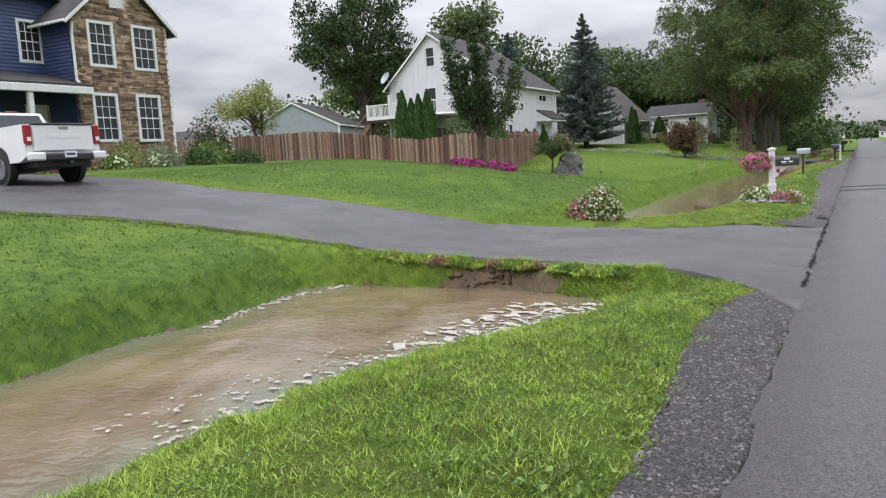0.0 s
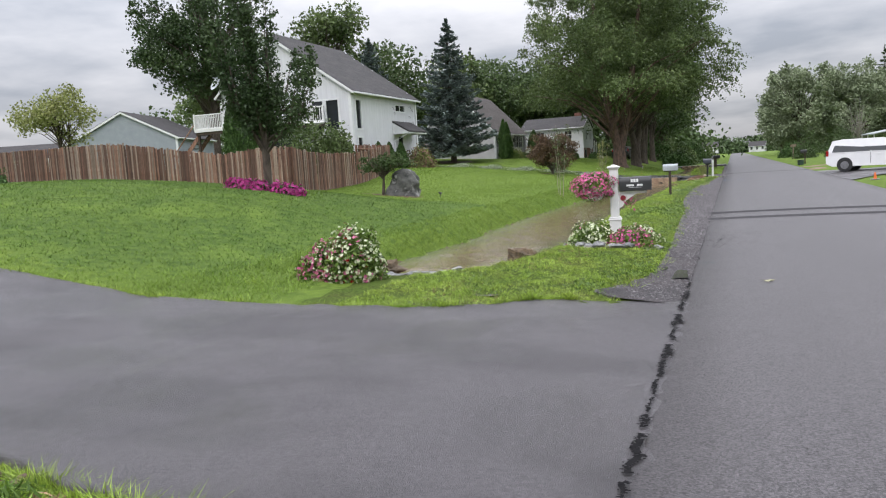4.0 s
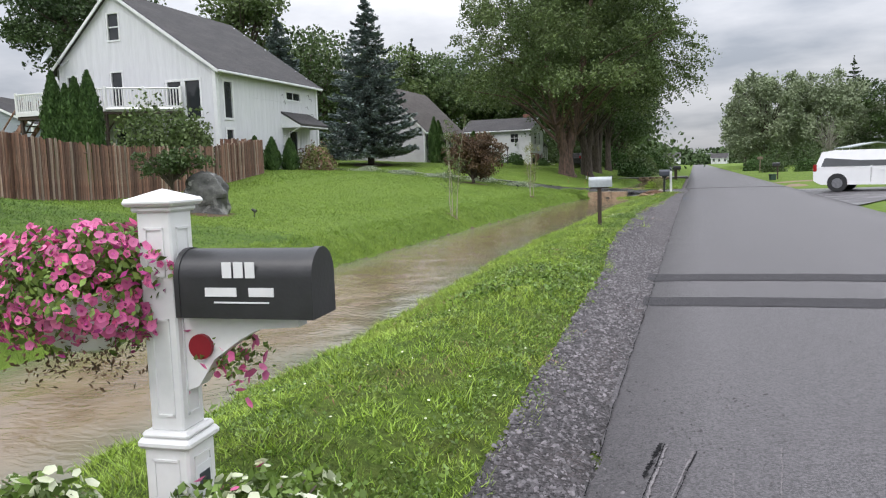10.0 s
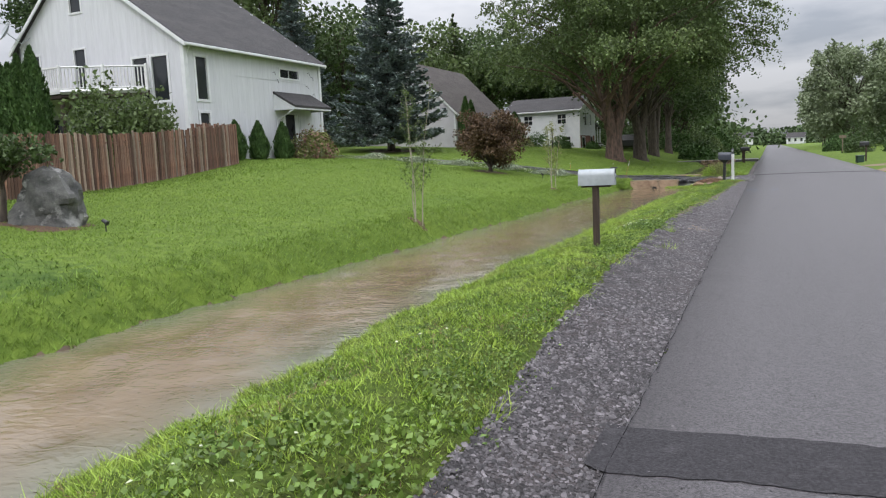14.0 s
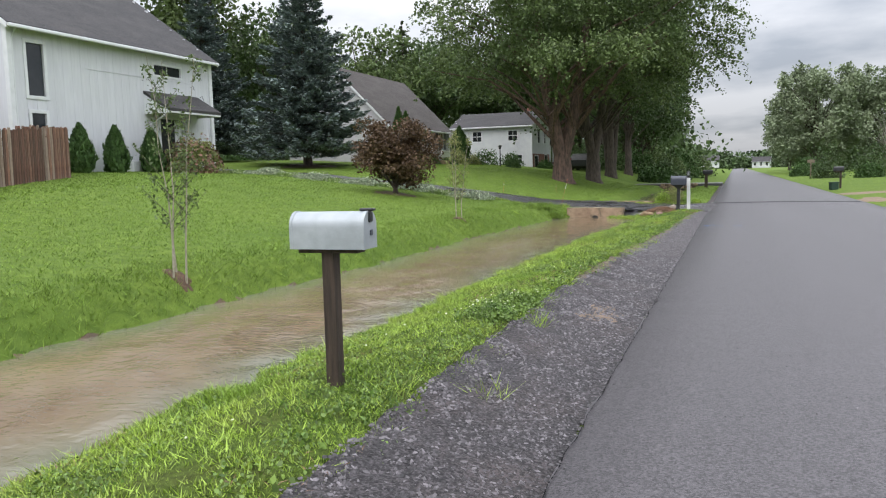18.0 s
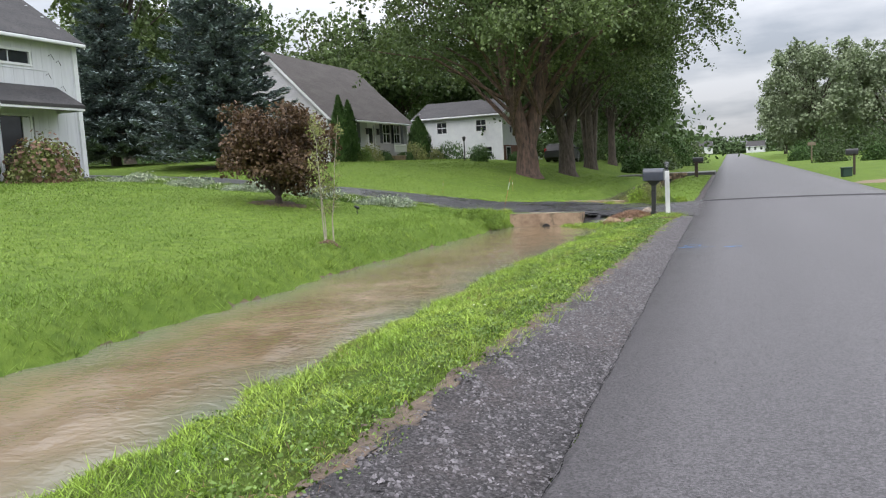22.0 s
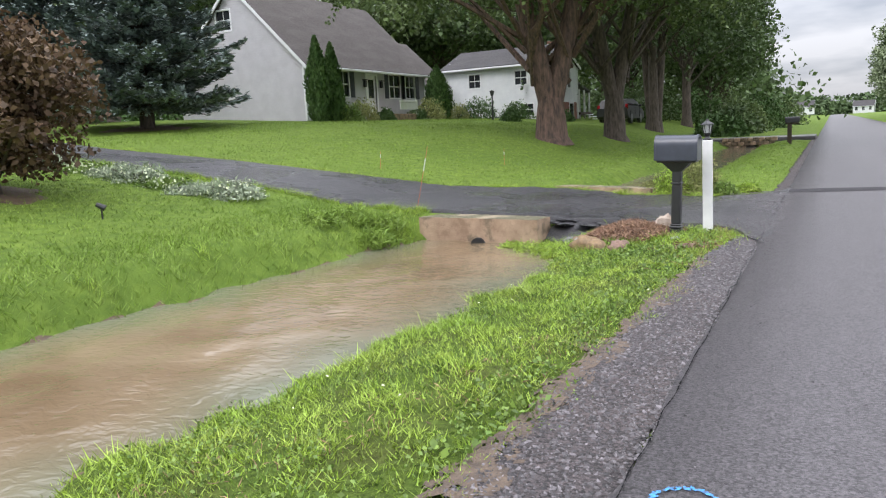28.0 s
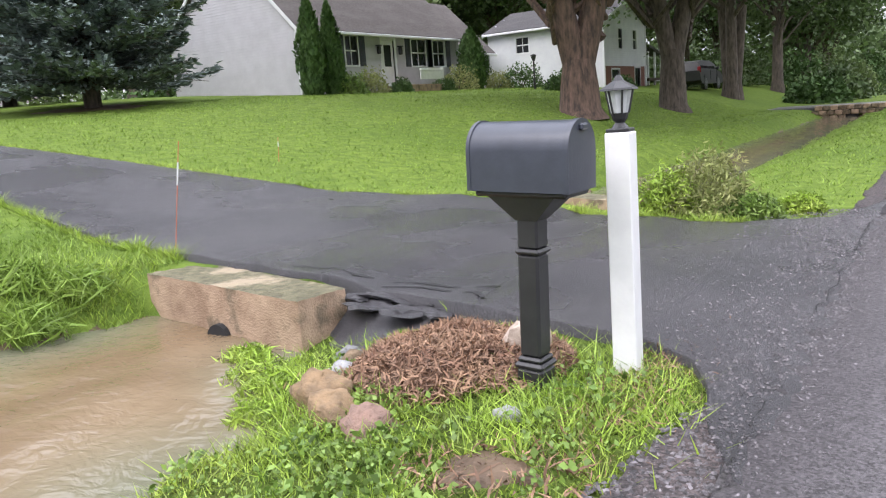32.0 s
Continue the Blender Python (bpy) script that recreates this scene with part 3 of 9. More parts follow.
ground_me.polygons.foreach_set("material_index", np.where(mud, 1, np.where(deep_lawn(qx, qy), 2, np.where((qx > -5.0) & (qx < 0) & (qy > -8) & (qy < 62), 3, 0))).astype(np.int32))
tagged(new("ground", ground_me), "bright green lawns and grass verge cut by a muddy ditch", "ground", kind="structure")


def strip(name, label, category, xa, xb, ys, lift, material, cols=6, kind="structure", thick=0.12, zfun=None, edge=0.0):
    """A band of ground between the edges xa(y) and xb(y), with sides that go down into the soil."""
    zf = zfun or (lambda x, y: height(x, y))
    v, f = [], []
    m = cols + 3
    for y in ys:
        a, b = xa(y), xb(y)
        if edge:
            a += edge * noise.noise(Vector((y * 2.3, a, 0))) + edge * 0.5 * noise.noise(Vector((y * 9, a, 3)))
            b += edge * noise.noise(Vector((y * 2.3, b, 7))) + edge * 0.5 * noise.noise(Vector((y * 9, b, 5)))
        xs = [a] + [a + (b - a) * k / cols for k in range(cols + 1)] + [b]
        for k, x in enumerate(xs):
            z = float(zf(x, y)) + (lift if 0 < k < m - 1 else -thick)
            v.append((x, y, z))
    f = [(i * m + k, i * m + k + 1, (i + 1) * m + k + 1, (i + 1) * m + k) for i in range(len(ys) - 1) for k in range(m - 1)]
    me = quick_mesh(name, v, f, material)
    return tagged(new(name, me), label, category, kind=kind)


road_ys = list(np.arange(-20, 110, 0.25)) + list(np.arange(110, 420, 6.0))
strip("road", "grey worn asphalt country road running straight ahead", "road", lambda y: -0.45, lambda y: 5.0, road_ys, 0.0, M_ROAD, 8, zfun=lambda x, y: 0.03 * (1 - ((x - 2.3) / 2.75) ** 2), edge=0.05)
flat = lambda x, y: 0.03 * (1 - ((x - 2.3) / 2.75) ** 2)


def cross_band(name, label, y0, y1, lift, material, x0=-0.42):
    v, f = [], []
    xs = np.linspace(x0, 4.9, 90)
    for x in xs:
        j = 0.03 * noise.noise(Vector((x * 2.1, y0, 1))) + 0.025 * noise.noise(Vector((x * 11, y0, 1)))
        s = 0.012 * x
        g = lambda y: max(flat(x, 0), h(x, y) + 0.03) if x < -0.4 else flat(x, 0)
        v += [(x, y0 + j + s, g(y0) + lift), (x, y1 + 0.04 * noise.noise(Vector((x * 3.1, y1, 6))) + 0.02 * noise.noise(Vector((x * 13, y1, 6))) + s, g(y1) + lift)]
    f = [(2 * i, 2 * i + 2, 2 * i + 3, 2 * i + 1) for i in range(len(xs) - 1)]
    return tagged(new(name, quick_mesh(name, v, f, material)), label, "road patch", kind="structure")


cross_band("road_patch", "dark sealed band across the grey asphalt road", 26.55, 27.1, 0.005, M_SEAL, -0.5)
cross_band("road_patch", "dark sealed band across the grey asphalt road", 28.38, 29.0, 0.005, M_SEAL, -0.55)
cross_band("road_patch", "dark sealed joint line across the grey road", 64.1, 64.75, 0.005, M_SEAL)


def drive(name, label, x0, x1, ya, yb, material):
    """A driveway that runs away from the road; ya(x), yb(x) are its edges."""
    v, f = [], []
    xs = np.concatenate([np.arange(-0.2, -1.2, -0.03), np.arange(-1.2, x1 - 0.01, -0.25)])
    cols = 70
    for x in xs:
        a, b = ya(x), yb(x)
        a += 0.06 * noise.noise(Vector((x * 2, 0, 4)))
        b += 0.06 * noise.noise(Vector((x * 2, 9, 4)))
        zc = float(drive_z(x, a, b))
        for k in range(cols + 3):
            t = min(max(k - 1, 0), cols) / cols
            y = a + (b - a) * t
            z = zc + (-0.15 if k in (0, cols + 2) else 0.0)
            if x > -0.75:
                z += 0.012 * noise.noise(Vector((x * 7, y * 7, 2))) * min((x + 0.75) / 0.2, 1)
            v.append((x, y, z))
    m = cols + 3
    f = [(i * m + k, (i + 1) * m + k, (i + 1) * m + k + 1, i * m + k + 1) for i in range(len(xs) - 1) for k in range(m - 1)]
    return tagged(new(name, quick_mesh(name, v, f, material)), label, "driveway", kind="structure")


def drive_z(x, a, b):
    c = (a + b) / 2
    lawn = max(h(x, a + 0.3), h(x, b - 0.3), h(x, c), h(x, a - 0.1) if x < -8.3 else -1, h(x, b + 0.1) if x < -8.3 else -1)
    t = min(max((-x - 0.35) / 1.6, 0), 1)
    lip = -0.012 + 0.024 * min(max((-x - 0.25) / 0.3, 0), 1)
    return lip * (1 - t) + (lawn + 0.048) * t


D1A = lambda x: float(np.interp(-x, [0.4, 0.9, 1.4, 2.2, 4.5, 7.7, 10.7, 14, 24], [7.9, 8.9, 9.35, 9.7, 10.25, 10.3, 9.6, 8.4, 6.5]))
D1B = lambda x: float(np.interp(-x, [0.4, 0.8, 1.1, 1.7, 2.05, 2.9, 5.1, 9.4, 14, 21, 24], [15.84, 15.74, 15.62, 15.3, 15.16, 14.8, 14.75, 14.75, 14.5, 15.2, 15.4]))
D2A = lambda x: float(np.interp(-x, [0.4, 0.6, 0.7, 0.85, 1.1, 1.5, 2.2, 2.8, 3.3, 5.5, 9, 20, 45], [58.3, 58.7, 59.1, 59.4, 59.55, 59.65, 59.75, 59.85, 59.95, 60.1, 60.4, 60.6, 61]))
D2B = lambda x: float(np.interp(-x, [0.4, 0.8, 1.6, 2.9, 5, 7.5, 9, 12, 16, 20, 45], [65.0, 63.8, 63.2, 63.4, 64.2, 63.8, 63.5, 63.0, 62.8, 62.9, 63.3]))
drive("driveway", "grey asphalt driveway with damp patches rising to the stone house", -0.4, -24, D1A, D1B, M_DRIVE)
drive("driveway", "fresh black asphalt driveway with a broken edge at the culvert", -0.4, -45, D2A, D2B, M_DRIVE2)

GEDGE = lambda y: float(np.interp(y, [-10, 3.5, 5.2, 7, 8.2, 9, 15.6, 15.85, 16.4, 16.9, 17.7, 19.3, 20.9, 22.9, 28.3, 30.7, 33.8, 40, 45, 50, 53, 57.6, 58.9], [-0.9, -0.92, -1.05, -1.2, -1.05, -0.85, -1.1, -1.45, -1.22, -1.02, -0.9, -0.88, -0.9, -0.97, -1.1, -1.28, -1.42, -1.5, -1.3, -1.02, -0.98, -0.84, -0.66]))
for y0, y1, gm in ((-9, 8.9, M_GRAVEL), (15.68, 45.1, M_GRAVEL), (45, 59.0, M_GRAVELD), (63.9, 100, M_GRAVELD)):
    strip("gravel_shoulder", "dark crushed-stone gravel shoulder along the road edge", "gravel", GEDGE, lambda y: -0.43, list(np.arange(y0, y1, 0.12)), 0.022, gm, 5, edge=0.07)


def water(name, label, y0, y1):
    ys = np.arange(y0, y1, 0.1)
    cols = 40
    a, b = np.interp(ys, FAR_Y, FAR_X) - 0.35, np.interp(ys, NEAR_Y, NEAR_X) + 0.35
    t = np.linspace(0, 1, cols + 1)
    X = a[:, None] + (b - a)[:, None] * t[None, :]
    Y = np.repeat(ys[:, None], cols + 1, axis=1)
    Z = WATER_Z + 0.006 * np.sin(X * 4 + 1.8 * np.sin(Y * 2.6)) * np.sin(Y * 3.2 + 2 * np.sin(X * 2.3)) + 0.004 * np.sin(X * 11 + Y * 5 + 2 * np.sin(Y * 1.7))
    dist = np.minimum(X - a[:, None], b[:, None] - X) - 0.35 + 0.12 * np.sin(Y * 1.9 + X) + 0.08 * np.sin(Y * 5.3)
    # mask of the bank-side band that takes the painted reflection tint
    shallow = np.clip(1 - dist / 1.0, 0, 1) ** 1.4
    m = cols + 1
    i = np.arange(len(ys) * m).reshape(len(ys), m)
    q = np.stack([i[:-1, :-1], i[:-1, 1:], i[1:, 1:], i[1:, :-1]], -1).reshape(-1, 4)
    me = quick_mesh(name, np.stack([X, Y, Z], -1).reshape(-1, 3), q, M_WATER, True)
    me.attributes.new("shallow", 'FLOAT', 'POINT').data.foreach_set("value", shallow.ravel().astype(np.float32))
    return tagged(new(name, me), label, "water", kind="structure")


water("flood_water", "brown muddy flood water filling the ditch before the driveway", -9, 10.75)
water("flood_water", "brown rippled flood water running along the roadside ditch", 16.3, 59.75)
water("flood_water", "brown flood water in the ditch beyond the black driveway", 64.9, 92.5)

# ---- houses ----


def holes_cut(lo, hi, u0, u1, holes):
    """The stretches of lo..hi left over by the holes that overlap u0..u1."""
    out = [(lo, hi)]
    for a, b, c, d in holes:
        if b > u0 + 0.01 and a < u1 - 0.01:
            nxt = []
            for p, q in out:
                if c > p:
                    nxt.append((p, min(q, c)))
                if d < q:
                    nxt.append((max(p, d), q))
            out = [(p, q) for p, q in nxt if q - p > 0.01]
    return out


def board_wall(house, axis, c, s, u0, u1, z0, top, holes, material, width=0.2, thick=0.12):
    """Upright boards, each a part; s is the way out of the house."""
    n = round((u1 - u0) / width)
    w = (u1 - u0) / n
    cuts = []
    for i in range(n):
        a, b = u0 + i * w, u0 + (i + 1) * w
        for p, q in holes_cut(z0, 99, a, b, holes):
            ta, tb = min(q, top(a + 0.006)), min(q, top(b - 0.006))
            if max(ta, tb) - p < 0.02:
                continue
            sh = Shape()
            k = s * (0.004 * (i % 2))
            o = [(a + 0.001, p), (b - 0.001, p), (b - 0.001, tb), (a + 0.001, ta)]
            if axis == "x":
                sh.prism(o, "x", c + k, c - s * thick)
            else:
                v = [(u, c + k, z) for u, z in o] + [(u, c - s * thick, z) for u, z in o]
                sh.add(v, [(0, 1, 2, 3), (7, 6, 5, 4), (0, 4, 5, 1), (1, 5, 6, 2), (2, 6, 7, 3), (3, 7, 4, 0)])
            part("board", sh, material, house)


def lap_wall(house, axis, c, s, u0, u1, z0, top, holes, material, row=0.12, thick=0.1, name="wall", deep=0.034):
    """Level lapped rows, joined into one wall."""
    sh = Shape()
    zmax = max(top(u) for u in np.linspace(u0, u1, 41))
    z = z0
    us = np.linspace(u0, u1, 81)
    while z < zmax - 0.01:
        z1 = min(z + row, zmax)
        ok = [u for u in us if top(u) >= (z + z1) / 2]
        if ok:
            swapped = [(c0, d0, a0, b0) for a0, b0, c0, d0 in holes]
            for p, q in holes_cut(min(ok), max(ok), z, z1, swapped):
                o = [(deep, z), (0.0, z1), (-thick, z1), (-thick, z)]
                if axis == "x":
                    v = [(c + s * d, p, zz) for d, zz in o] + [(c + s * d, q, zz) for d, zz in o]
                else:
                    v = [(p, c + s * d, zz) for d, zz in o] + [(q, c + s * d, zz) for d, zz in o]
                sh.add(v, [(0, 1, 2, 3), (7, 6, 5, 4), (0, 4, 5, 1), (1, 5, 6, 2), (2, 6, 7, 3), (3, 7, 4, 0)])
        z = z1
    return tagged(part(name, sh, material, house), kind="stuff")


def bar(sh, axis, c, s, a, b, z0, z1, d0, d1):
    """A box on a wall, from depth d0 to d1 outwards."""
    if axis == "x":
        sh.box((c + s * (d0 + d1) / 2, (a + b) / 2, (z0 + z1) / 2), (abs(d1 - d0), b - a, z1 - z0), None, 0.006)
    else:
        sh.box(((a + b) / 2, c + s * (d0 + d1) / 2, (z0 + z1) / 2), (b - a, abs(d1 - d0), z1 - z0), None, 0.006)


def bar_shape(axis, c, s, a, b, z0, z1, d0, d1):
    sh = Shape()
    bar(sh, axis, c, s, a, b, z0, z1, d0, d1)
    return sh


def window(house, axis, c, s, a, b, z0, z1, cols=1, rows=2, trim=0.09, frame_mat=None, name="window", glass=None):
    sh = Shape()
    for p, q, r, t in ((a - trim, a, z0 - trim, z1 + trim), (b, b + trim, z0 - trim, z1 + trim), (a, b, z1, z1 + trim), (a, b, z0 - trim, z0)):
        bar(sh, axis, c, s, p, q, r, t, -0.06, 0.035)
    win = part(name, sh, frame_mat or M_TRIM, house)
    for i in range(1, cols):
        u = a + (b - a) * i / cols
        part("window_bar", bar_shape(axis, c, s, u - 0.014, u + 0.014, z0, z1, -0.05, -0.01), frame_mat or M_TRIM, win)
    for i in range(1, rows):
        z = z0 + (z1 - z0) * i / rows
        w = 0.03 if i * 2 == rows else 0.014
        part("window_bar", bar_shape(axis, c, s, a, b, z - w, z + w, -0.05, -0.008), frame_mat or M_TRIM, win)
    p = Shape()
    bar(p, axis, c, s, a, b, z0, z1, -0.075, -0.052)
    part("pane", p, glass or M_GLASS, win)
    return win


def gable_roof(house, ridge_axis, lo, hi, mid, eave_lo, eave_hi, z_lo, z_hi, z_mid, material, over=0.35, thick=0.16, trim=True, parts=("roof", "bargeboard")):
    """Two slopes from the ridge; lo..hi along the ridge, eave_lo and eave_hi across it."""
    for e, ze in ((eave_lo, z_lo), (eave_hi, z_hi)):
        d = 1 if e > mid else -1
        sl = (z_mid - ze) / abs(e - mid)
        e2, ze2 = e + d * over, ze - sl * over
        o = [(mid, z_mid + thick), (e2, ze2 + thick), (e2, ze2), (mid, z_mid)]
        sh = Shape()
        if ridge_axis == "y":
            sh.prism([(p, q) for p, q in o], "y", lo - over * 0.7, hi + over * 0.7)
        else:
            sh.prism(o, "x", lo - over * 0.7, hi + over * 0.7)
        rf = part(parts[0], sh, material, house)
        if trim:
            for w in (lo - over * 0.7, hi + over * 0.7):
                t = Shape()
                oo = [(mid, z_mid + thick * 0.75), (e2, ze2 + thick * 0.75), (e2, ze2 - 0.06), (mid, z_mid - 0.06)]
                t.prism(oo, "y" if ridge_axis == "y" else "x", w - 0.03, w + 0.03)
                part(parts[1], t, M_TRIM, house)
            g = Shape()
            if ridge_axis == "y":
                g.box((e2 + d * 0.04, (lo + hi) / 2, ze2 + 0.05), (0.11, hi - lo + over * 1.4, 0.12), None, 0.02)
            else:
                g.box(((lo + hi) / 2, e2 + d * 0.04, ze2 + 0.05), (hi - lo + over * 1.4, 0.11, 0.12), None, 0.02)
            part("gutter", g, M_TRIM, house)


def downpipe(house, pts, r=0.04):
    part("downpipe", Shape().tube(pts, [r] * len(pts), 6), M_TRIM, house)


def corner_post(house, x, y, z0, z1, w=0.12):
    part("corner_trim", Shape().box((x, y, (z0 + z1) / 2), (w, w, z1 - z0), None, 0.01), M_TRIM, house)


# the white board-clad house with the deck
def white_house():
    hs = thing("house", "white board-clad two-storey house with steep grey roof and deck", "house", at=(0, 0, 0))
    x0, x1, y0, y1, zb, ze, xm, zp = -32.1, -22.4, 50.8, 61.3, 1.5, 6.95, -28.3, 11.1
    zl = 7.53
    top = lambda u: zp - (zp - ze) * (u - xm) / (x1 - xm) if u > xm else zp - (zp - zl) * (xm - u) / (xm - x0)
    hf = [(51.5, 52.2, 4.55, 6.35), (51.55, 52.15, 3.1, 3.95), (57.7, 59.35, 5.93, 6.33), (57.9, 59.1, 1.9, 4.1)]
    board_wall(hs, "x", x1, 1, y0, y1, zb, lambda u: ze, hf, M_BOARD)
    hg = [(-28.6, -27.95, 8.75, 10.05), (-28.6, -27.95, 5.05, 7.1), (-25.2, -24.4, 4.55, 6.4), (-24.15, -23.3, 4.55, 6.4), (-31.45, -30.82, 5.9, 7.05), (-31.6, -29.6, 1.9, 4.1), (-28.6, -26.6, 1.9, 4.1)]
    board_wall(hs, "y", y0, -1, x0, x1, zb, top, hg, M_BOARD)
    lap_wall(hs, "y", y1, 1, x0, x1, zb, top, [], M_BOARD, row=0.5)
    lap_wall(hs, "x", x0, -1, y0, y1, zb, lambda u: zl, [], M_BOARD, row=0.5)
    for a, b, c, d in hf[:2]:
        window(hs, "x", x1, 1, a, b, c, d, 1, 1, trim=0.12)
    window(hs, "x", x1, 1, *hf[2], 2, 1)
    window(hs, "y", y0, -1, *hg[0], 1, 2)
    window(hs, "y", y0, -1, *hg[2], 1, 1, trim=0.12)
    window(hs, "y", y0, -1, *hg[3], 1, 1, trim=0.12)
    # dark glazed openings added to stand for the shade beneath the deck
    for q in hg[5:]:
        window(hs, "y", y0, -1, *q, 2, 1, name="basement_door")
    window(hs, "y", y0, -1, *hg[4], 1, 2)
    window(hs, "y", y0, -1, *hg[1], 1, 1, name="deck_door")
    dr = window(hs, "x", x1, 1, *hf[3], 1, 1, name="front_door_frame")
    part("door_leaf", Shape().box((x1 - 0.02, 58.95, 3.0), (0.05, 0.3, 2.15), None, 0.01), M_TRIM, dr)
    gable_roof(hs, "y", y0, y1, xm, x0, x1, zl, ze, zp, M_SHINGLE)
    for x, y in ((x1, y0), (x1, y1), (x0, y0)):
        corner_post(hs, x, y, zb, ze, 0.2)
    # the level joint between the two lifts of boards
    part("wall_joint", Shape().box((x1 + 0.012, (y0 + y1) / 2 + 1.0, 5.75), (0.02, 6.0, 0.03), None, 0.004), M_BOARD, hs)
    for y, z in ((57.1, 6.1), (57.3, 5.75), (60.2, 6.3), (60.5, 6.1), (60.0, 5.6), (60.6, 5.2)):
        part("wall_bracket", Shape().tube([(x1, y, z), (x1 + 0.12, y, z + 0.05), (x1 + 0.1, y + 0.12, z - 0.12)], [0.012] * 3, 5), M_BLACK, hs)
    downpipe(hs, [(x1 + 0.3, y0 + 0.1, ze - 0.25), (x1 + 0.08, y0 + 0.1, ze - 0.55), (x1 + 0.08, y0 + 0.1, zb + 0.1)])
    # porch roof over the door
    pr = Shape()
    pr.add([(x1, 57.0, 5.2), (x1, 60.4, 5.2), (x1 + 1.25, 60.4, 4.45), (x1 + 1.25, 57.0, 4.45), (x1, 57.0, 5.08), (x1, 60.4, 5.08), (x1 + 1.25, 60.4, 4.33), (x1 + 1.25, 57.0, 4.33)], [(0, 1, 2, 3), (7, 6, 5, 4), (0, 4, 5, 1), (1, 5, 6, 2), (2, 6, 7, 3), (3, 7, 4, 0)])
    part("porch_roof", pr, M_SHINGLE, hs)
    pg = Shape()
    for y in (57.05, 60.35):
        pg.add([(x1, y - 0.03, 5.1), (x1, y - 0.03, 4.25), (x1 + 1.2, y - 0.03, 4.25), (x1 + 1.2, y - 0.03, 4.4), (x1, y + 0.03, 5.1), (x1, y + 0.03, 4.25), (x1 + 1.2, y + 0.03, 4.25), (x1 + 1.2, y + 0.03, 4.4)], [(0, 1, 2, 3), (7, 6, 5, 4), (0, 4, 5, 1), (1, 5, 6, 2), (2, 6, 7, 3), (3, 7, 4, 0)])
    pg.box((x1 + 1.2, 58.7, 4.33), (0.08, 3.4, 0.16), None, 0.01)
    part("porch_cheek", pg, M_TRIM, hs)
    downpipe(hs, [(x1 + 1.2, 57.1, 4.3), (x1 + 0.9, 57.1, 4.15), (x1 + 0.08, 57.1, 3.75), (x1 + 0.08, 57.1, zb + 0.1)])
    part("vent_box", Shape().box((x1 + 0.12, 56.3, 2.05), (0.25, 0.7, 0.55), None, 0.02), M_TRIM, hs)
    # deck
    dk = thing("deck", "raised wooden deck with white balusters and brown steps", "deck", at=(0, 0, 0))
    yf, xl, xr, zf = 48.65, -32.8, -27.2, 5.05
    n = 0
    for k in range(15):
        y = yf + 0.07 + k * 0.143
        part("deck_board", Shape().box(((xl + xr) / 2, y, zf - 0.02), (xr - xl, 0.135, 0.04)), M_POSTW, dk)
    part("deck_beam", Shape().box(((xl + xr) / 2, yf + 0.05, zf - 0.16), (xr - xl, 0.08, 0.24), None, 0.01), M_POSTW, dk)
    for x in (xl + 0.15, xl + 2.7, xr - 2.7, xr - 0.15):
        part("deck_post", Shape().box((x, yf + 0.15, (zf + 1.5) / 2), (0.15, 0.15, zf - 1.7), None, 0.01), M_POSTW, dk)
        br = Shape()
        br.tube([(x, yf + 0.15, zf - 1.1), (x + 0.75, yf + 0.15, zf - 0.3)], [0.05, 0.05], 4)
        part("deck_brace", br, M_POSTW, dk)
    rail = Shape()
    rail.box(((xl + xr) / 2, yf, zf + 1.0), (xr - xl, 0.09, 0.07), None, 0.01)
    rail.box(((xl + xr) / 2, yf, zf + 0.12), (xr - xl, 0.06, 0.06), None, 0.01)
    rail.box((xl, (yf + y0) / 2, zf + 1.0), (0.09, y0 - yf, 0.07), None, 0.01)
    ex, ey = -24.3, 50.6
    for zz, r in ((1.0, 0.04), (0.12, 0.03)):
        rail.tube([(xr, yf, zf + zz), (ex, ey, zf + zz)], [r, r], 4)
    part("rail", rail, M_WHITE, dk)
    bal = Shape().box((0, 0, 0.55), (0.04, 0.04, 0.86)).mesh("baluster", M_WHITE)
    for i in range(42):
        o = part("baluster", bal, None, dk)
        o.location = (xl + 0.06 + i * (xr - xl - 0.12) / 41, yf, zf)
    for i in range(12):
        o = part("baluster", bal, None, dk)
        o.location = (xl, yf + 0.15 + i * 0.17, zf)
    for i in range(25):
        o = part("baluster", bal, None, dk)
        o.location = (xr + (ex - xr) * (i + 0.5) / 25, yf + (ey - yf) * (i + 0.5) / 25, zf)
    part("deck_corner", Shape().prism([(xr, yf), (ex, ey), (ex, y0 - 0.1), (xr, y0 - 0.1)], "z", zf - 0.24, zf - 0.002), M_POSTW, dk)
    part("fascia", Shape().box(((xl + xr) / 2, yf - 0.03, zf + 0.0), (xr - xl, 0.03, 0.2), None, 0.006).tube([(xr, yf - 0.02, zf - 0.02), (ex, ey - 0.02, zf - 0.02)], [0.11, 0.11], 4), M_WHITE, dk)
    for x, y in ((xl, yf), (xr, yf), (xl + 2.8, yf), (-25.75, 49.62), (ex, ey)):
        part("newel", Shape().box((x, y, zf + 0.52), (0.11, 0.11, 1.15), None, 0.015), M_WHITE, dk)
    for i in range(10):
        part("stair_tread", Shape().box((xl - 0.15 - i * 0.27, yf + 1.0, zf - 0.2 - i * 0.29), (0.3, 1.1, 0.05), None, 0.01), M_POSTW, dk)
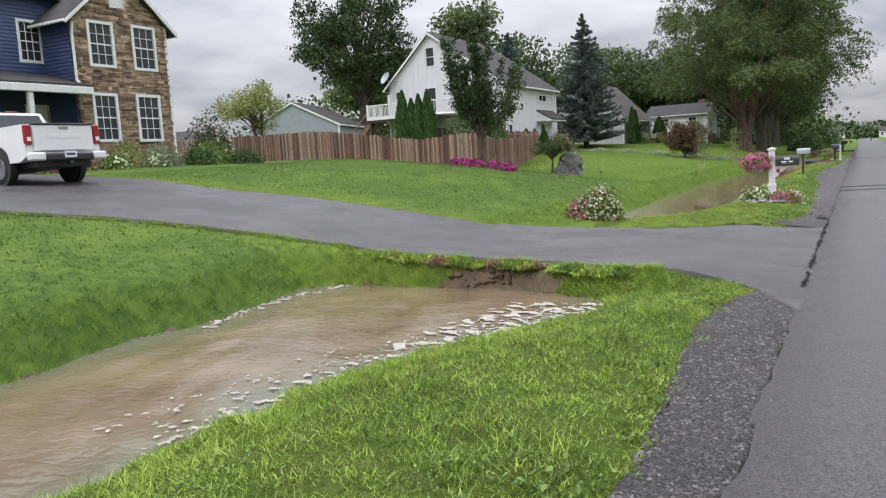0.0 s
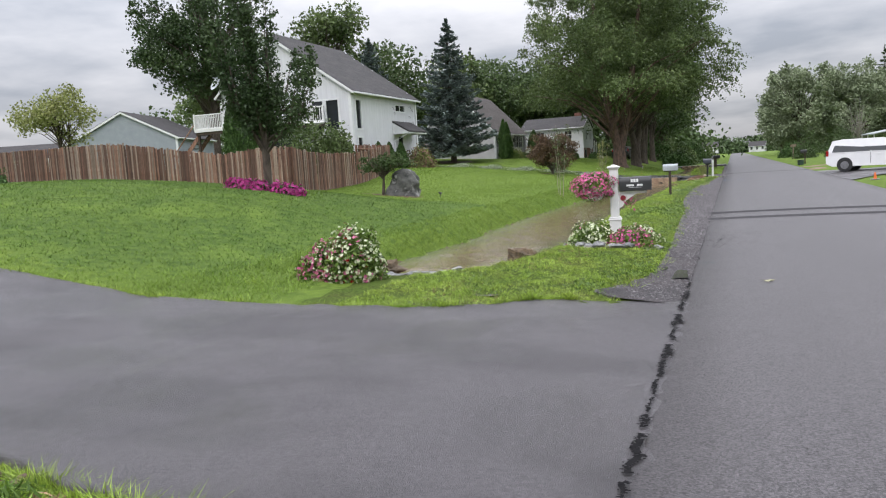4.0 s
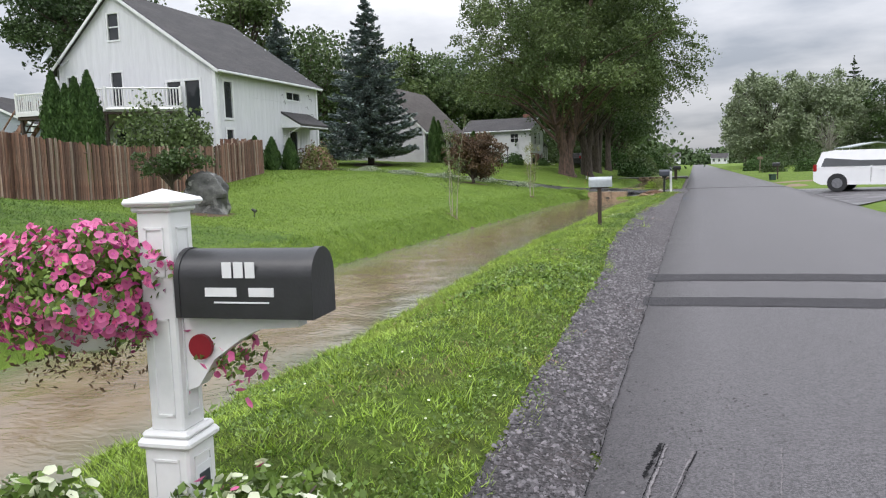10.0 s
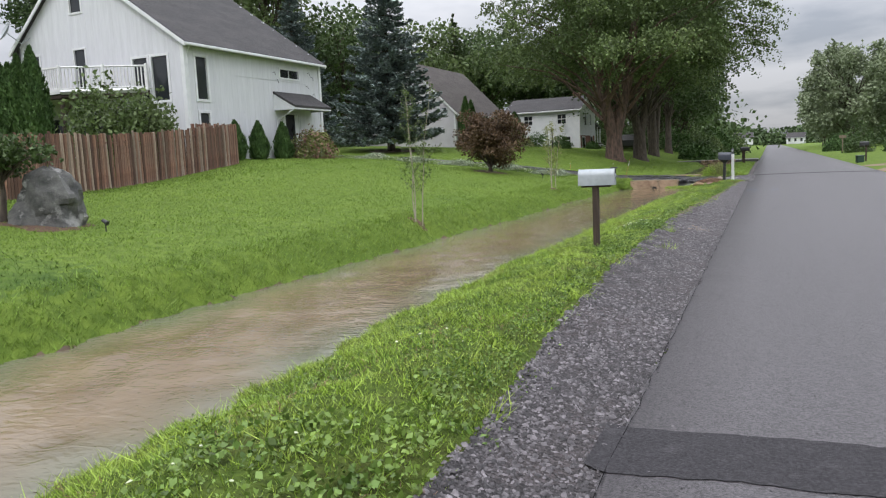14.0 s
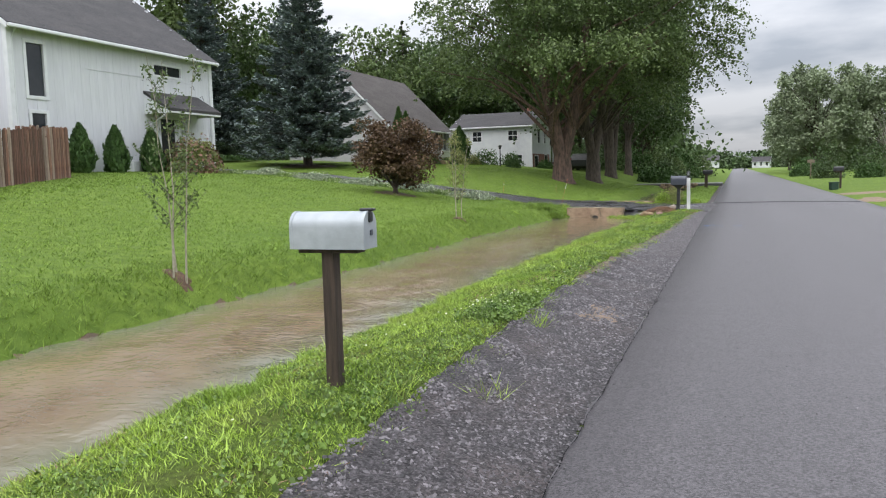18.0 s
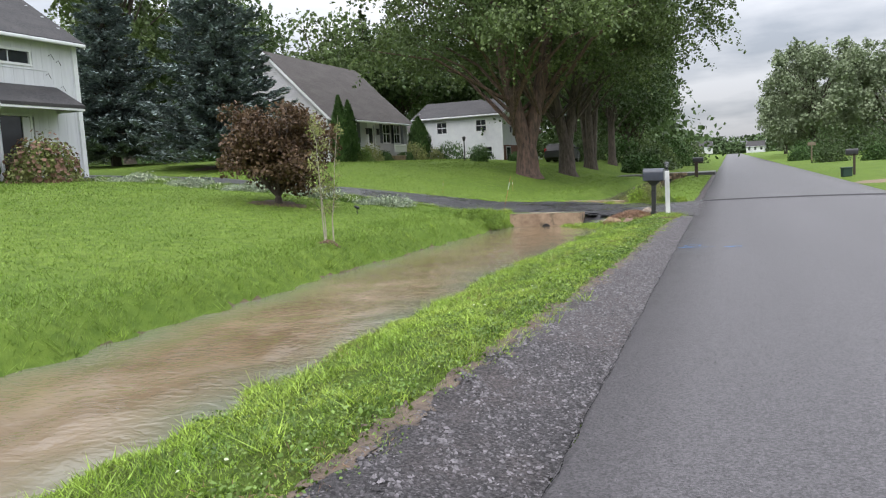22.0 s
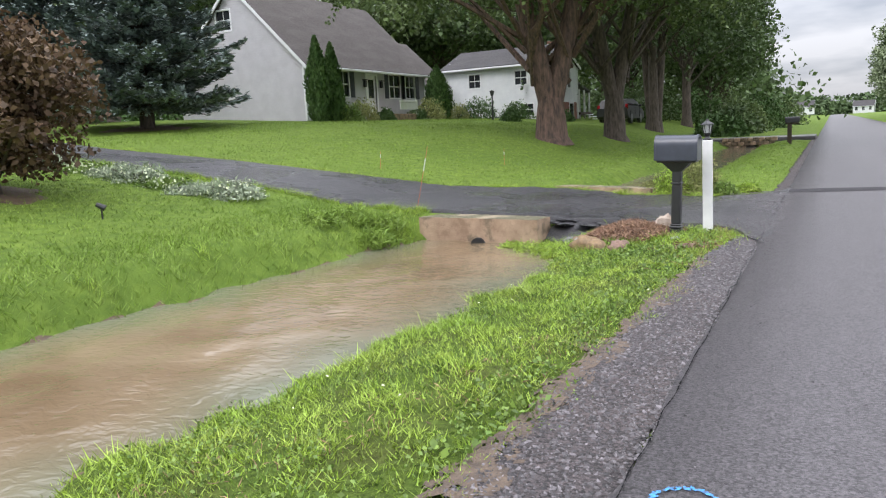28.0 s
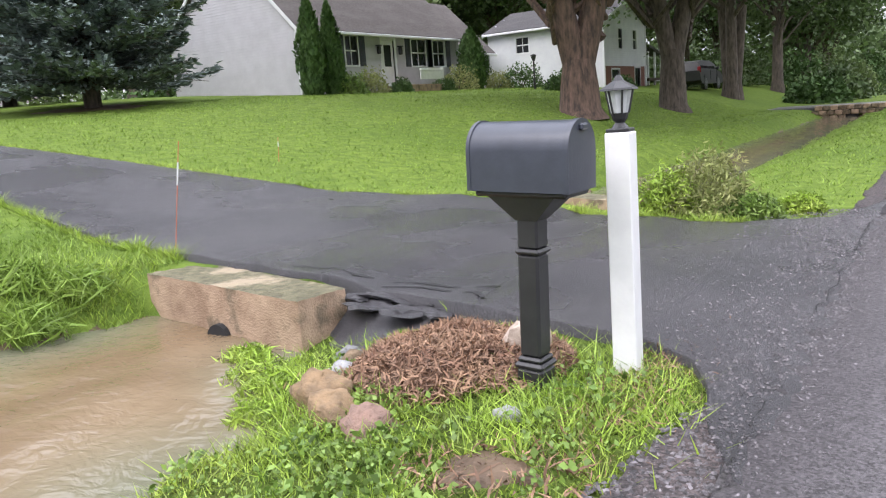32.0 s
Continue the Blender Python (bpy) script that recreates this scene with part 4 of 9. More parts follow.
    for y in (yf + 0.45, yf + 1.55):
        st = Shape()
        st.add([(xl, y, zf - 0.05), (xl, y, zf - 0.4), (xl - 2.8, y, 1.8), (xl - 2.8, y, 2.15), (xl, y + 0.05, zf - 0.05), (xl, y + 0.05, zf - 0.4), (xl - 2.8, y + 0.05, 1.8), (xl - 2.8, y + 0.05, 2.15)], [(0, 1, 2, 3), (7, 6, 5, 4), (0, 4, 5, 1), (1, 5, 6, 2), (2, 6, 7, 3), (3, 7, 4, 0)])
        st.tube([(xl, y, zf + 0.9), (xl - 2.8, y, 3.05)], [0.045, 0.045], 6)
        part("stair_stringer", st, M_PICKET, dk)
    dsh = thing("satellite_dish", "pale grey satellite dish on the white house's wall", "satellite dish", at=pose(-31.75, 50.0, 8.1, 60, 0, -25))
    ring = Shape()
    for r, z in ((0.02, 0), (0.2, 0.02), (0.38, 0.08), (0.5, 0.15)):
        ring.v += [(r * math.cos(a), r * math.sin(a), z) for a in np.linspace(0, 2 * math.pi, 16, endpoint=False)]
    ring.f += [(i * 16 + k, i * 16 + (k + 1) % 16, (i + 1) * 16 + (k + 1) % 16, (i + 1) * 16 + k) for i in range(3) for k in range(16)]
    part("dish", ring, M_SILVER, dsh, smooth=40)
    part("arm", Shape().tube([(0, 0.4, 0.1), (0, 0.2, 0.5)], [0.02, 0.02], 6).tube([(0, 0, -0.02), (0, -0.1, -0.7), (0.1, 0.5, -0.95)], [0.03] * 3, 6), M_SILVER, dsh)


white_house()


def cape_house():
    hs = thing("house", "pale grey lap-sided cape house with brown shingle roof", "house", at=(0, 0, 0))
    x0, x1, y0, y1, zb, ze, xm, zp = -29.0, -21.33, 78.4, 90.0, 2.0, 4.9, -25.16, 8.75
    top = lambda u: ze + (zp - ze) * (1 - abs(u - xm) / (x1 - xm))
    win = [(79.3, 80.2, 3.4, 4.6), (81.2, 82.0, 3.4, 4.6), (85.95, 87.1, 3.4, 4.6), (87.75, 88.8, 3.4, 4.6)]
    door = (83.7, 84.6, 2.45, 4.5)
    lap_wall(hs, "x", x1, 1, y0, y1, zb, lambda u: ze, win + [door], M_LAP, row=0.115, deep=0.022)
    gw = (-26.25, -25.4, 6.75, 7.65)
    lap_wall(hs, "y", y0, -1, x0, x1, zb, top, [gw], M_LAP, row=0.115, deep=0.022)
    window(hs, "y", y0, -1, *gw, 2, 2)
    lap_wall(hs, "y", y1, 1, x0, x1, zb, top, [], M_LAP)
    lap_wall(hs, "x", x0, -1, y0, y1, zb, lambda u: ze, [], M_LAP)
    for a, b, c, d in win:
        window(hs, "x", x1, 1, a, b, c, d, 2, 2, trim=0.07)
        for u in (a - 0.3, b + 0.3):
            sh = Shape()
            bar(sh, "x", x1, 1, u - 0.19, u + 0.19, c - 0.05, d + 0.05, 0.0, 0.045)
            for k in range(9):
                z = c + 0.05 + k * (d - c) / 9
                bar(sh, "x", x1, 1, u - 0.15, u + 0.15, z, z + 0.06, 0.045, 0.06)
            part("shutter", sh, M_BOXGREY, hs)
    dr = window(hs, "x", x1, 1, *door, 1, 1, trim=0.14, name="door_frame", glass=M_TRIM)
    g = Shape()
    bar(g, "x", x1, 1, 83.9, 84.4, 3.35, 4.3, -0.05, -0.03)
    part("door_glass", g, M_GLASS, dr)
    for y in (83.35, 84.95):
        lp = part("wall_lantern", Shape().box((x1 + 0.12, y, 4.05), (0.16, 0.16, 0.34), None, 0.03), M_BLACK, hs)
        part("lantern_cap", Shape().box((x1 + 0.12, y, 4.25), (0.22, 0.22, 0.05), None, 0.02), M_BLACK, lp)
    gable_roof(hs, "y", y0, y1, xm, x0, x1, ze, ze, zp, M_SHINGLE2, over=0.3)
    for y in (y0, y1):
        corner_post(hs, x1, y, zb, ze)
    downpipe(hs, [(x1 + 0.3, y0 + 0.1, ze - 0.25), (x1 + 0.08, y0 + 0.1, ze - 0.5), (x1 + 0.08, y0 + 0.1, zb + 0.2)], 0.05)
    part("foundation", Shape().box(((x0 + x1) / 2, (y0 + y1) / 2, 1.75), (x1 - x0 - 0.1, y1 - y0 - 0.1, 0.8)), M_CONC, hs)
    # front stoop with its white rail
    part("stoop", Shape().box((x1 + 0.75, 85.0, 2.2), (1.5, 2.6, 0.5), None, 0.02), M_CONC, hs)
    rl = Shape()
    rl.box((x1 + 1.45, 85.4, 3.1), (0.09, 1.8, 0.1), None, 0.01)
    rl.box((x1 + 1.45, 85.4, 2.85), (0.05, 1.8, 0.35), None, 0.01)
    rl.box((x1 + 1.45, 86.3, 2.75), (0.1, 0.1, 0.9), None, 0.01)
    part("stoop_rail", rl, M_WHITE, hs)
    # lower wing
    wx0, wx1, wy0, wy1 = -28.5, -22.6, 90.0, 95.5
    wtop = lambda u: 4.4 + (7.2 - 4.4) * (1 - abs(u + 25.5) / 3.0)
    lap_wall(hs, "x", wx1, 1, wy0, wy1, zb, lambda u: 4.4, [(91.3, 92.3, 3.2, 4.1)], M_LAP)
    window(hs, "x", wx1, 1, 91.3, 92.3, 3.2, 4.1, 2, 2)
    lap_wall(hs, "y", wy1, 1, wx0, wx1, zb, wtop, [], M_LAP)
    gable_roof(hs, "y", wy0 + 0.3, wy1, -25.55, wx0, wx1, 4.4, 4.4, 7.2, M_SHINGLE2, over=0.3)


cape_house()


def white_gable_house():
    hs = thing("house", "white lap-sided house with gable to the road and brick base", "house", at=(0, 0, 0))
    x0, x1, y0, y1, zb, ze, ym, zp = -23.5, -16.2, 97.0, 103.8, 1.2, 5.45, 100.4, 6.75
    top = lambda u: ze + (zp - ze) * (1 - abs(u - ym) / (y1 - ym))
    a = [(-21.6, -20.8, 4.2, 5.05), (-18.3, -17.5, 4.2, 5.05), (-17.9, -17.1, 2.2, 2.9)]
    lap_wall(hs, "y", y0, -1, x0, x1, zb, lambda u: ze, a, M_LAPW)
    b = [(99.2, 99.8, 4.0, 5.1), (101.6, 102.2, 4.0, 5.1)]
    lap_wall(hs, "x", x1, 1, y0, y1, 3.0, top, b, M_LAPW)
    base = [(98.2, 99.4, 1.3, 2.8), (102.0, 102.9, 1.3, 2.9)]
    lap_wall(hs, "x", x1 - 0.05, 1, y0, y1, zb, lambda u: 3.0, base, M_BRICK, row=0.2)
    lap_wall(hs, "y", y1, 1, x0, x1, zb, lambda u: ze, [], M_LAPW, row=0.4)
    lap_wall(hs, "x", x0, -1, y0, y1, zb, top, [], M_LAPW, row=0.4)
    for w in a:
        window(hs, "y", y0, -1, *w, 2, 2)
    for w in b:
        window(hs, "x", x1, 1, *w, 1, 2)
    for w in base:
        window(hs, "x", x1 - 0.05, 1, *w, 1, 1)
    gable_roof(hs, "x", x0, x1, ym, y0, y1, ze, ze, zp, M_SHINGLE, over=0.3)
    corner_post(hs, x1, y0, zb, ze)
    corner_post(hs, x1, y1, zb, ze)
    part("chimney", Shape().box((-18.0, 104.3, 5.0), (0.8, 0.8, 5.0), None, 0.03), M_BRICK, hs)
    part("side_porch_roof", Shape().prism([(103.8, 4.6), (107.6, 3.9), (107.6, 3.75), (103.8, 4.45)], "x", -20, -16.3), M_SHINGLE, hs)
    for y in (104.9, 106.2, 107.5):
        part("porch_post", Shape().box((-16.4, y, 2.7), (0.12, 0.12, 2.5), None, 0.01), M_TRIM, hs)
    part("porch_floor", Shape().box((-18, 106.1, 2.2), (3.6, 3.0, 0.2), None, 0.01), M_POSTW, hs)
    for i in range(6):
        part("porch_step", Shape().box((-16.1 + i * 0.28, 106.4, 2.1 - i * 0.17), (0.3, 1.3, 0.06), None, 0.01), M_TRIM, hs)


white_gable_house()


def stone_house():
    hs = thing("house", "two-storey house with brown ledge-stone gable and navy siding", "house", at=(0, 0, 0))
    x1, y0, y1, zb, ze = -28.6, 20.95, 25.88, 1.9, 8.6
    ym, zp = 23.41, 10.75
    top = lambda u: ze + (zp - ze) * (1 - abs(u - ym) / (y1 - ym))
    holes = [(21.78, 22.85, 6.65, 8.35), (24.05, 25.12, 6.65, 8.4), (21.7, 22.72, 3.45, 5.3), (23.95, 25.05, 3.45, 5.33), (23.0, 23.7, 9.2, 10.0)]
    rng = np.random.default_rng(4)
    sh = Shape()
    stone_me, singles = Shape().box((0, 0, 0), (1, 1, 1), None, 0.06).mesh("ledge_stone", M_LEDGEP), 0
    z = zb
    while z < zp:
        hh = rng.uniform(0.07, 0.15)
        u = y0 + rng.uniform(-0.3, 0)
        while u < y1:
            w = rng.uniform(0.18, 0.62)
            a, b = max(u, y0), min(u + w, y1)
            if b - a > 0.05 and top((a + b) / 2) > z + hh * 0.6:
                for p, q in holes_cut(a, b, z, z + hh, [(c, d, e, f) for e, f, c, d in holes]):
                    d = rng.uniform(0.0, 0.05)
                    pos, size = (x1 - 0.06 + d / 2, (p + q) / 2, z + hh / 2), (0.12 + d, q - p - 0.012, hh - 0.012)
                    if z < 6.0 and singles < 300:
                        singles += 1
                        o = part("ledge_stone", stone_me, None, hs)
                        o.matrix_basis = Matrix.Translation(pos) @ Matrix.Diagonal((*size, 1))
                    else:
                        sh.box(pos, size)
            u += w
        z += hh
    tagged(part("stonework", sh, M_LEDGE, hs, fix=False), kind="stuff")
    back = Shape()
    back.prism([(y0 + 0.02, zb), (y1 - 0.02, zb), (y1 - 0.02, ze), (ym, zp - 0.05), (y0 + 0.02, ze)], "x", x1 - 0.22, x1 - 0.16)
    part("wall_backing", back, M_DARK, hs)
    for w in holes[:4]:
        window(hs, "x", x1 + 0.05, 1, *w, 3, 4, trim=0.13)
    v = window(hs, "x", x1, 1, *holes[4], 1, 1, trim=0.06, name="gable_vent", glass=M_TRIM)
    gable_roof(hs, "x", -38.0, x1, ym, y0, y1, ze, ze, zp, M_SHINGLE, over=0.45)
    lap_wall(hs, "y", y1, 1, -40, x1 - 0.15, zb, lambda u: ze, [], M_BLUE, row=0.15)
    corner_post(hs, x1 - 0.05, y1, zb, ze, 0.16)
    # navy wing, set back
    xb = -30.6
    bw = [(20.0, 20.85, 6.9, 8.45)]
    lap_wall(hs, "x", xb, 1, 9.5, 22.5, zb, lambda u: ze + 1.2, bw + [(20.0, 20.9, 2.6, 4.9)], M_BLUE, row=0.15, deep=0.028)
    window(hs, "x", xb, 1, *bw[0], 3, 4, trim=0.13)
    window(hs, "x", xb, 1, 20.0, 20.9, 2.6, 4.9, 1, 1, trim=0.14, name="front_door_frame", glass=M_TRIM)
    lap_wall(hs, "y", y0, -1, -31, x1 - 0.12, zb, lambda u: ze, [], M_BLUE, row=0.15)
    lap_wall(hs, "y", 9.5, -1, -40, xb, zb, lambda u: ze, [], M_BLUE, row=0.3)
    gable_roof(hs, "y", 9.5, 22.5, -35.3, -40, xb, ze + 1.2, ze + 1.2, 13.2, M_SHINGLE, over=0.45)
    pr = Shape()
    pr.add([(xb, 10, 6.35), (xb, 21.3, 6.35), (-28.0, 21.3, 5.66), (-28.0, 10, 5.66), (xb, 10, 6.2), (xb, 21.3, 6.2), (-28.0, 21.3, 5.52), (-28.0, 10, 5.52)], [(0, 1, 2, 3), (7, 6, 5, 4), (0, 4, 5, 1), (1, 5, 6, 2), (2, 6, 7, 3), (3, 7, 4, 0)])
    part("porch_roof", pr, M_SHINGLE, hs)
    part("porch_beam", Shape().box((-28.05, 15.6, 5.42), (0.2, 11.3, 0.3), None, 0.02), M_TRIM, hs)
    for y in (12.0, 15.2, 18.5):
        part("porch_column", Shape().box((-28.15, y, 3.7), (0.22, 0.22, 3.2), None, 0.03), M_TRIM, hs)
    part("porch_floor", Shape().box((-29.3, 15.2, 2.15), (2.6, 10.6, 0.35), None, 0.02), M_CONC, hs)
    downpipe(hs, [(x1 + 0.2, y0 - 0.05, ze - 0.35), (x1 + 0.12, y0 - 0.06, ze - 0.8), (x1 + 0.12, y0 - 0.06, 5.9), (x1 + 0.3, y0 - 0.06, 5.75)], 0.06)


stone_house()


def shed():
    hs = thing("garage_shed", "grey gabled garage with white trim behind the fence", "shed", at=pose(-48.5, 59.0, 0, 0, 0, 18))
    top = lambda u: 5.7 + 2.3 * (1 - abs(u) / 4.6)
    lap_wall(hs, "y", 0.0, -1, -4.6, 4.6, 1.5, top, [], M_SHED, row=0.2)
    lap_wall(hs, "x", 4.6, 1, 0.0, 9.0, 1.5, lambda u: 5.7, [(2, 4.5, 2.2, 4.4)], M_SHED, row=0.2)
    lap_wall(hs, "x", -4.6, -1, 0.0, 9.0, 1.5, lambda u: 5.7, [], M_SHED, row=0.4)
    window(hs, "x", 4.6, 1, 2, 4.5, 2.2, 4.4, 1, 1, name="garage_door", glass=M_TRIM)
    gable_roof(hs, "y", 0, 9.0, 0, -4.6, 4.6, 5.7, 5.7, 8.0, M_SHINGLE, over=0.25)
    corner_post(hs, 4.6, 0, 1.5, 5.7, 0.16)


shed()

# ---- trees and shrubs ----


def crown_points(rng, centers, radii, n):
    w = radii ** 2
    k = rng.choice(len(centers), n, p=w / w.sum())
    d = rng.normal(size=(n, 3))
    d /= np.linalg.norm(d, axis=1, keepdims=True)
    r = rng.random(n) ** 0.45
    d[:, 2] *= 0.72
    return centers[k] + d * (r * radii[k])[:, None]


def tree(name, label, x, y, tall, trunk, crown, leaves, size, leaf_mat, bark=None, stems=1, clumps=50, seed=1, low=0.3, group="", lean=0.0, up=0.6, shell=0.55, category="tree", rclump=None, fork_z=0.0, spray=0.0, skirt=0):
    """crown: radii across x, y and z. Limbs reach to the clumps, and each clump is a ball of loose leaves with gaps between."""
    rng = np.random.default_rng(seed)
    z = h(x, y) - 0.08
    tr = thing(name, label, category, group, at=(x, y, z))
    rx, ry, rz = crown
    cz = tall - rz
    d = rng.normal(size=(clumps, 3))
    d /= np.linalg.norm(d, axis=1, keepdims=True)
    r = (shell + (1 - shell) * rng.random(clumps)) * np.where(rng.random(clumps) < 0.3, 0.6, 1.0)
    c = d * r[:, None] * np.array([rx, ry, rz]) * 0.86 + np.array([lean, 0, cz])
    c[:, 2] = np.maximum(c[:, 2], tall * low * 0.9)
    if skirt:
        an = rng.random(skirt) * 2 * math.pi
        q = 0.55 + 0.42 * rng.random(skirt)
        c[:skirt] = np.stack([lean + rx * q * np.cos(an), ry * q * np.sin(an), tall * (low + 0.2 * rng.random(skirt)) - 1.2 * (q - 0.55)], 1)
    rad = (rclump or min(rx, rz) * 0.36) * (0.7 + 0.6 * rng.random(clumps))
    sh = Shape()
    fork = fork_z * 1.15 if fork_z else tall * low * 0.75
    steep = (0.06, 0.4) if fork_z else (0.2, 0.35)
    for s in range(stems):
        a = 2 * math.pi * s / stems + 0.7
        o = 0.0 if stems == 1 else trunk * 0.6
        top = Vector((o * 9 * math.cos(a) + lean * 0.6, o * 9 * math.sin(a), cz + rz * 0.45))
        base = Vector((o * math.cos(a), o * math.sin(a), 0))
        mid = base.lerp(top, 0.4) + Vector((rng.normal() * trunk * 0.5, rng.normal() * trunk * 0.5, 0))
        if fork_z:
            st = Vector((0, 0, fork_z * 0.8))
            top.x, top.y = lean * 0.6 + (rx * 0.3) * math.cos(a), ry * 0.3 * math.sin(a)
            sh.tube([st, st.lerp(top, 0.3) + Vector((0.3 * math.cos(a), 0.3 * math.sin(a), 0)), st.lerp(top, 0.65), top], [trunk * 0.68, trunk * 0.56, trunk * 0.38, trunk * 0.1], 10)
            if s == 0:
                sh.tube([(0, 0, -0.1), (0, 0, 0.25), (0, 0, fork_z * 0.6), (0, 0, fork_z * 1.15)], [trunk * 1.5, trunk * 1.08, trunk * 0.98, trunk * 0.8], 12)
            continue
        sh.tube([base + Vector((0, 0, -0.1)), base + Vector((0, 0, 0.04 * tall)), mid, base.lerp(top, 0.75), top], [trunk * 1.45, trunk, trunk * 0.72, trunk * 0.4, trunk * 0.12], 10)
    for k in range(min(clumps, 20 if fork_z > 1 else 46)):
        e = Vector(c[k])
        a = k % stems
        an = 2 * math.pi * a / stems + 0.7
        o = 0.0 if stems == 1 else trunk * 0.6
        zz = fork + (max(e.z - fork, 0.2)) * (steep[0] + steep[1] * rng.random())
        f = zz / max(cz + rz * 0.45, 0.1)
        s0 = Vector(((o + 8 * o * f) * math.cos(an) + lean * 0.6 * f, (o + 8 * o * f) * math.sin(an), zz))
        m = s0.lerp(e, 0.5) + Vector((0, 0, 0.1 * (e - s0).length))
        q = trunk * (0.2 + 0.2 * rng.random()) * (0.6 if fork_z > 1 else 1.0)
        sh.tube([s0, m, e], [q, q * 0.6, q * 0.15], 5)
    part("trunk", sh, bark or M_BARK, tr, smooth=60, fix=False)
    ns = int(leaves * spray)
    p = crown_points(rng, c, rad, leaves - ns)
    if ns:
        k = rng.integers(clumps, size=ns)
        out = c - np.array([lean, 0, cz - rz * 0.6])
        out /= np.linalg.norm(out, axis=1, keepdims=True)
        side = np.cross(out, [0, 0, 1.0])
        arm = rng.integers(4, size=ns)
        yaw = (arm - 1.5) * 0.5
        s = rng.random(ns) ** 0.8
        d2 = out[k] * np.cos(yaw)[:, None] + side[k] * np.sin(yaw)[:, None]
        reach = rad[k] * (1.15 + 0.3 * np.sin(arm * 2.1 + k))
        wide = (rng.random(ns) - 0.5) * rad[k] * 0.62 * (1.1 - s)
        p2 = c[k] + d2 * (s * reach)[:, None] + side[k] * wide[:, None]
        p2[:, 2] += -0.42 * reach * s ** 2 + (arm % 2 - 0.5) * rad[k] * 0.5 + rng.normal(size=ns) * 0.09 * rad[k]
        p = np.concatenate([p, p2])
    v, f = leaf_quads(p, size, rng, 0.72, up)
    part("crown", quick_mesh("crown", v, f, leaf_mat), None, tr)
    return tr


def vase_tree(name, label, x, y, tall, wide, trunk, leaves, size, leaf_mat, seed):
    """A short trunk with limbs that climb steeply outwards, leafy along their length, so that the outline is spiky and open on top."""
    rng = np.random.default_rng(seed)
    tr = thing(name, label, "tree", at=(x, y, h(x, y) - 0.08))
    sh = Shape()
    z0 = tall * 0.2
    sh.tube([(0, 0, -0.1), (0, 0, 0.2), (0.02, 0, z0 * 0.6), (0, 0, z0 * 1.3)], [trunk * 1.4, trunk, trunk * 0.9, trunk * 0.7], 10)
    pts = []
    for k in range(26):
        a = k * 2.4 + rng.normal() * 0.25
        reach = wide * (0.25 + 0.75 * ((k * 0.618) % 1.0) ** 0.6)
        rise = tall * (1.0 - 0.42 * (reach / wide) ** 1.6) * rng.uniform(0.82, 1.0)
        zb = z0 * (0.75 + 0.9 * rng.random())
        b, e = Vector((0, 0, zb)), Vector((reach * math.cos(a), reach * math.sin(a), rise))
        m = b.lerp(e, 0.45) + Vector((0.16 * reach * math.cos(a), 0.16 * reach * math.sin(a), -0.06 * tall))
        q = trunk * (0.28 + 0.14 * rng.random())
        sh.tube([b, m, e], [q, q * 0.55, q * 0.08], 6)
        for j in range(11):
            t = 0.2 + 0.8 * (j + rng.random()) / 11
            p = b.lerp(m, t / 0.5) if t < 0.5 else m.lerp(e, (t - 0.5) / 0.5)
            ln = (0.22 + 0.36 * rng.random()) * (1.25 - 0.75 * t)
            d = Vector((rng.normal() * 0.7 + 0.5 * math.cos(a), rng.normal() * 0.7 + 0.5 * math.sin(a), 0.55 + 0.4 * rng.normal())).normalized()
            sh.tube([p, p + d * ln], [0.012, 0.003], 3, False)
            n = int(leaves / 26 / 11)
            w = rng.random(n)[:, None]
            pts.append(np.array(p) + np.array(d) * ln * (0.1 + w) + rng.normal(size=(n, 3)) * (0.13 * (1.1 - 0.6 * t)))
    part("trunk", sh, M_BARK, tr, smooth=60, fix=False)
    v, f = leaf_quads(np.concatenate(pts), size, rng, 0.6, 0.3)
    part("crown", quick_mesh("crown", v, f, leaf_mat), None, tr)
    return tr


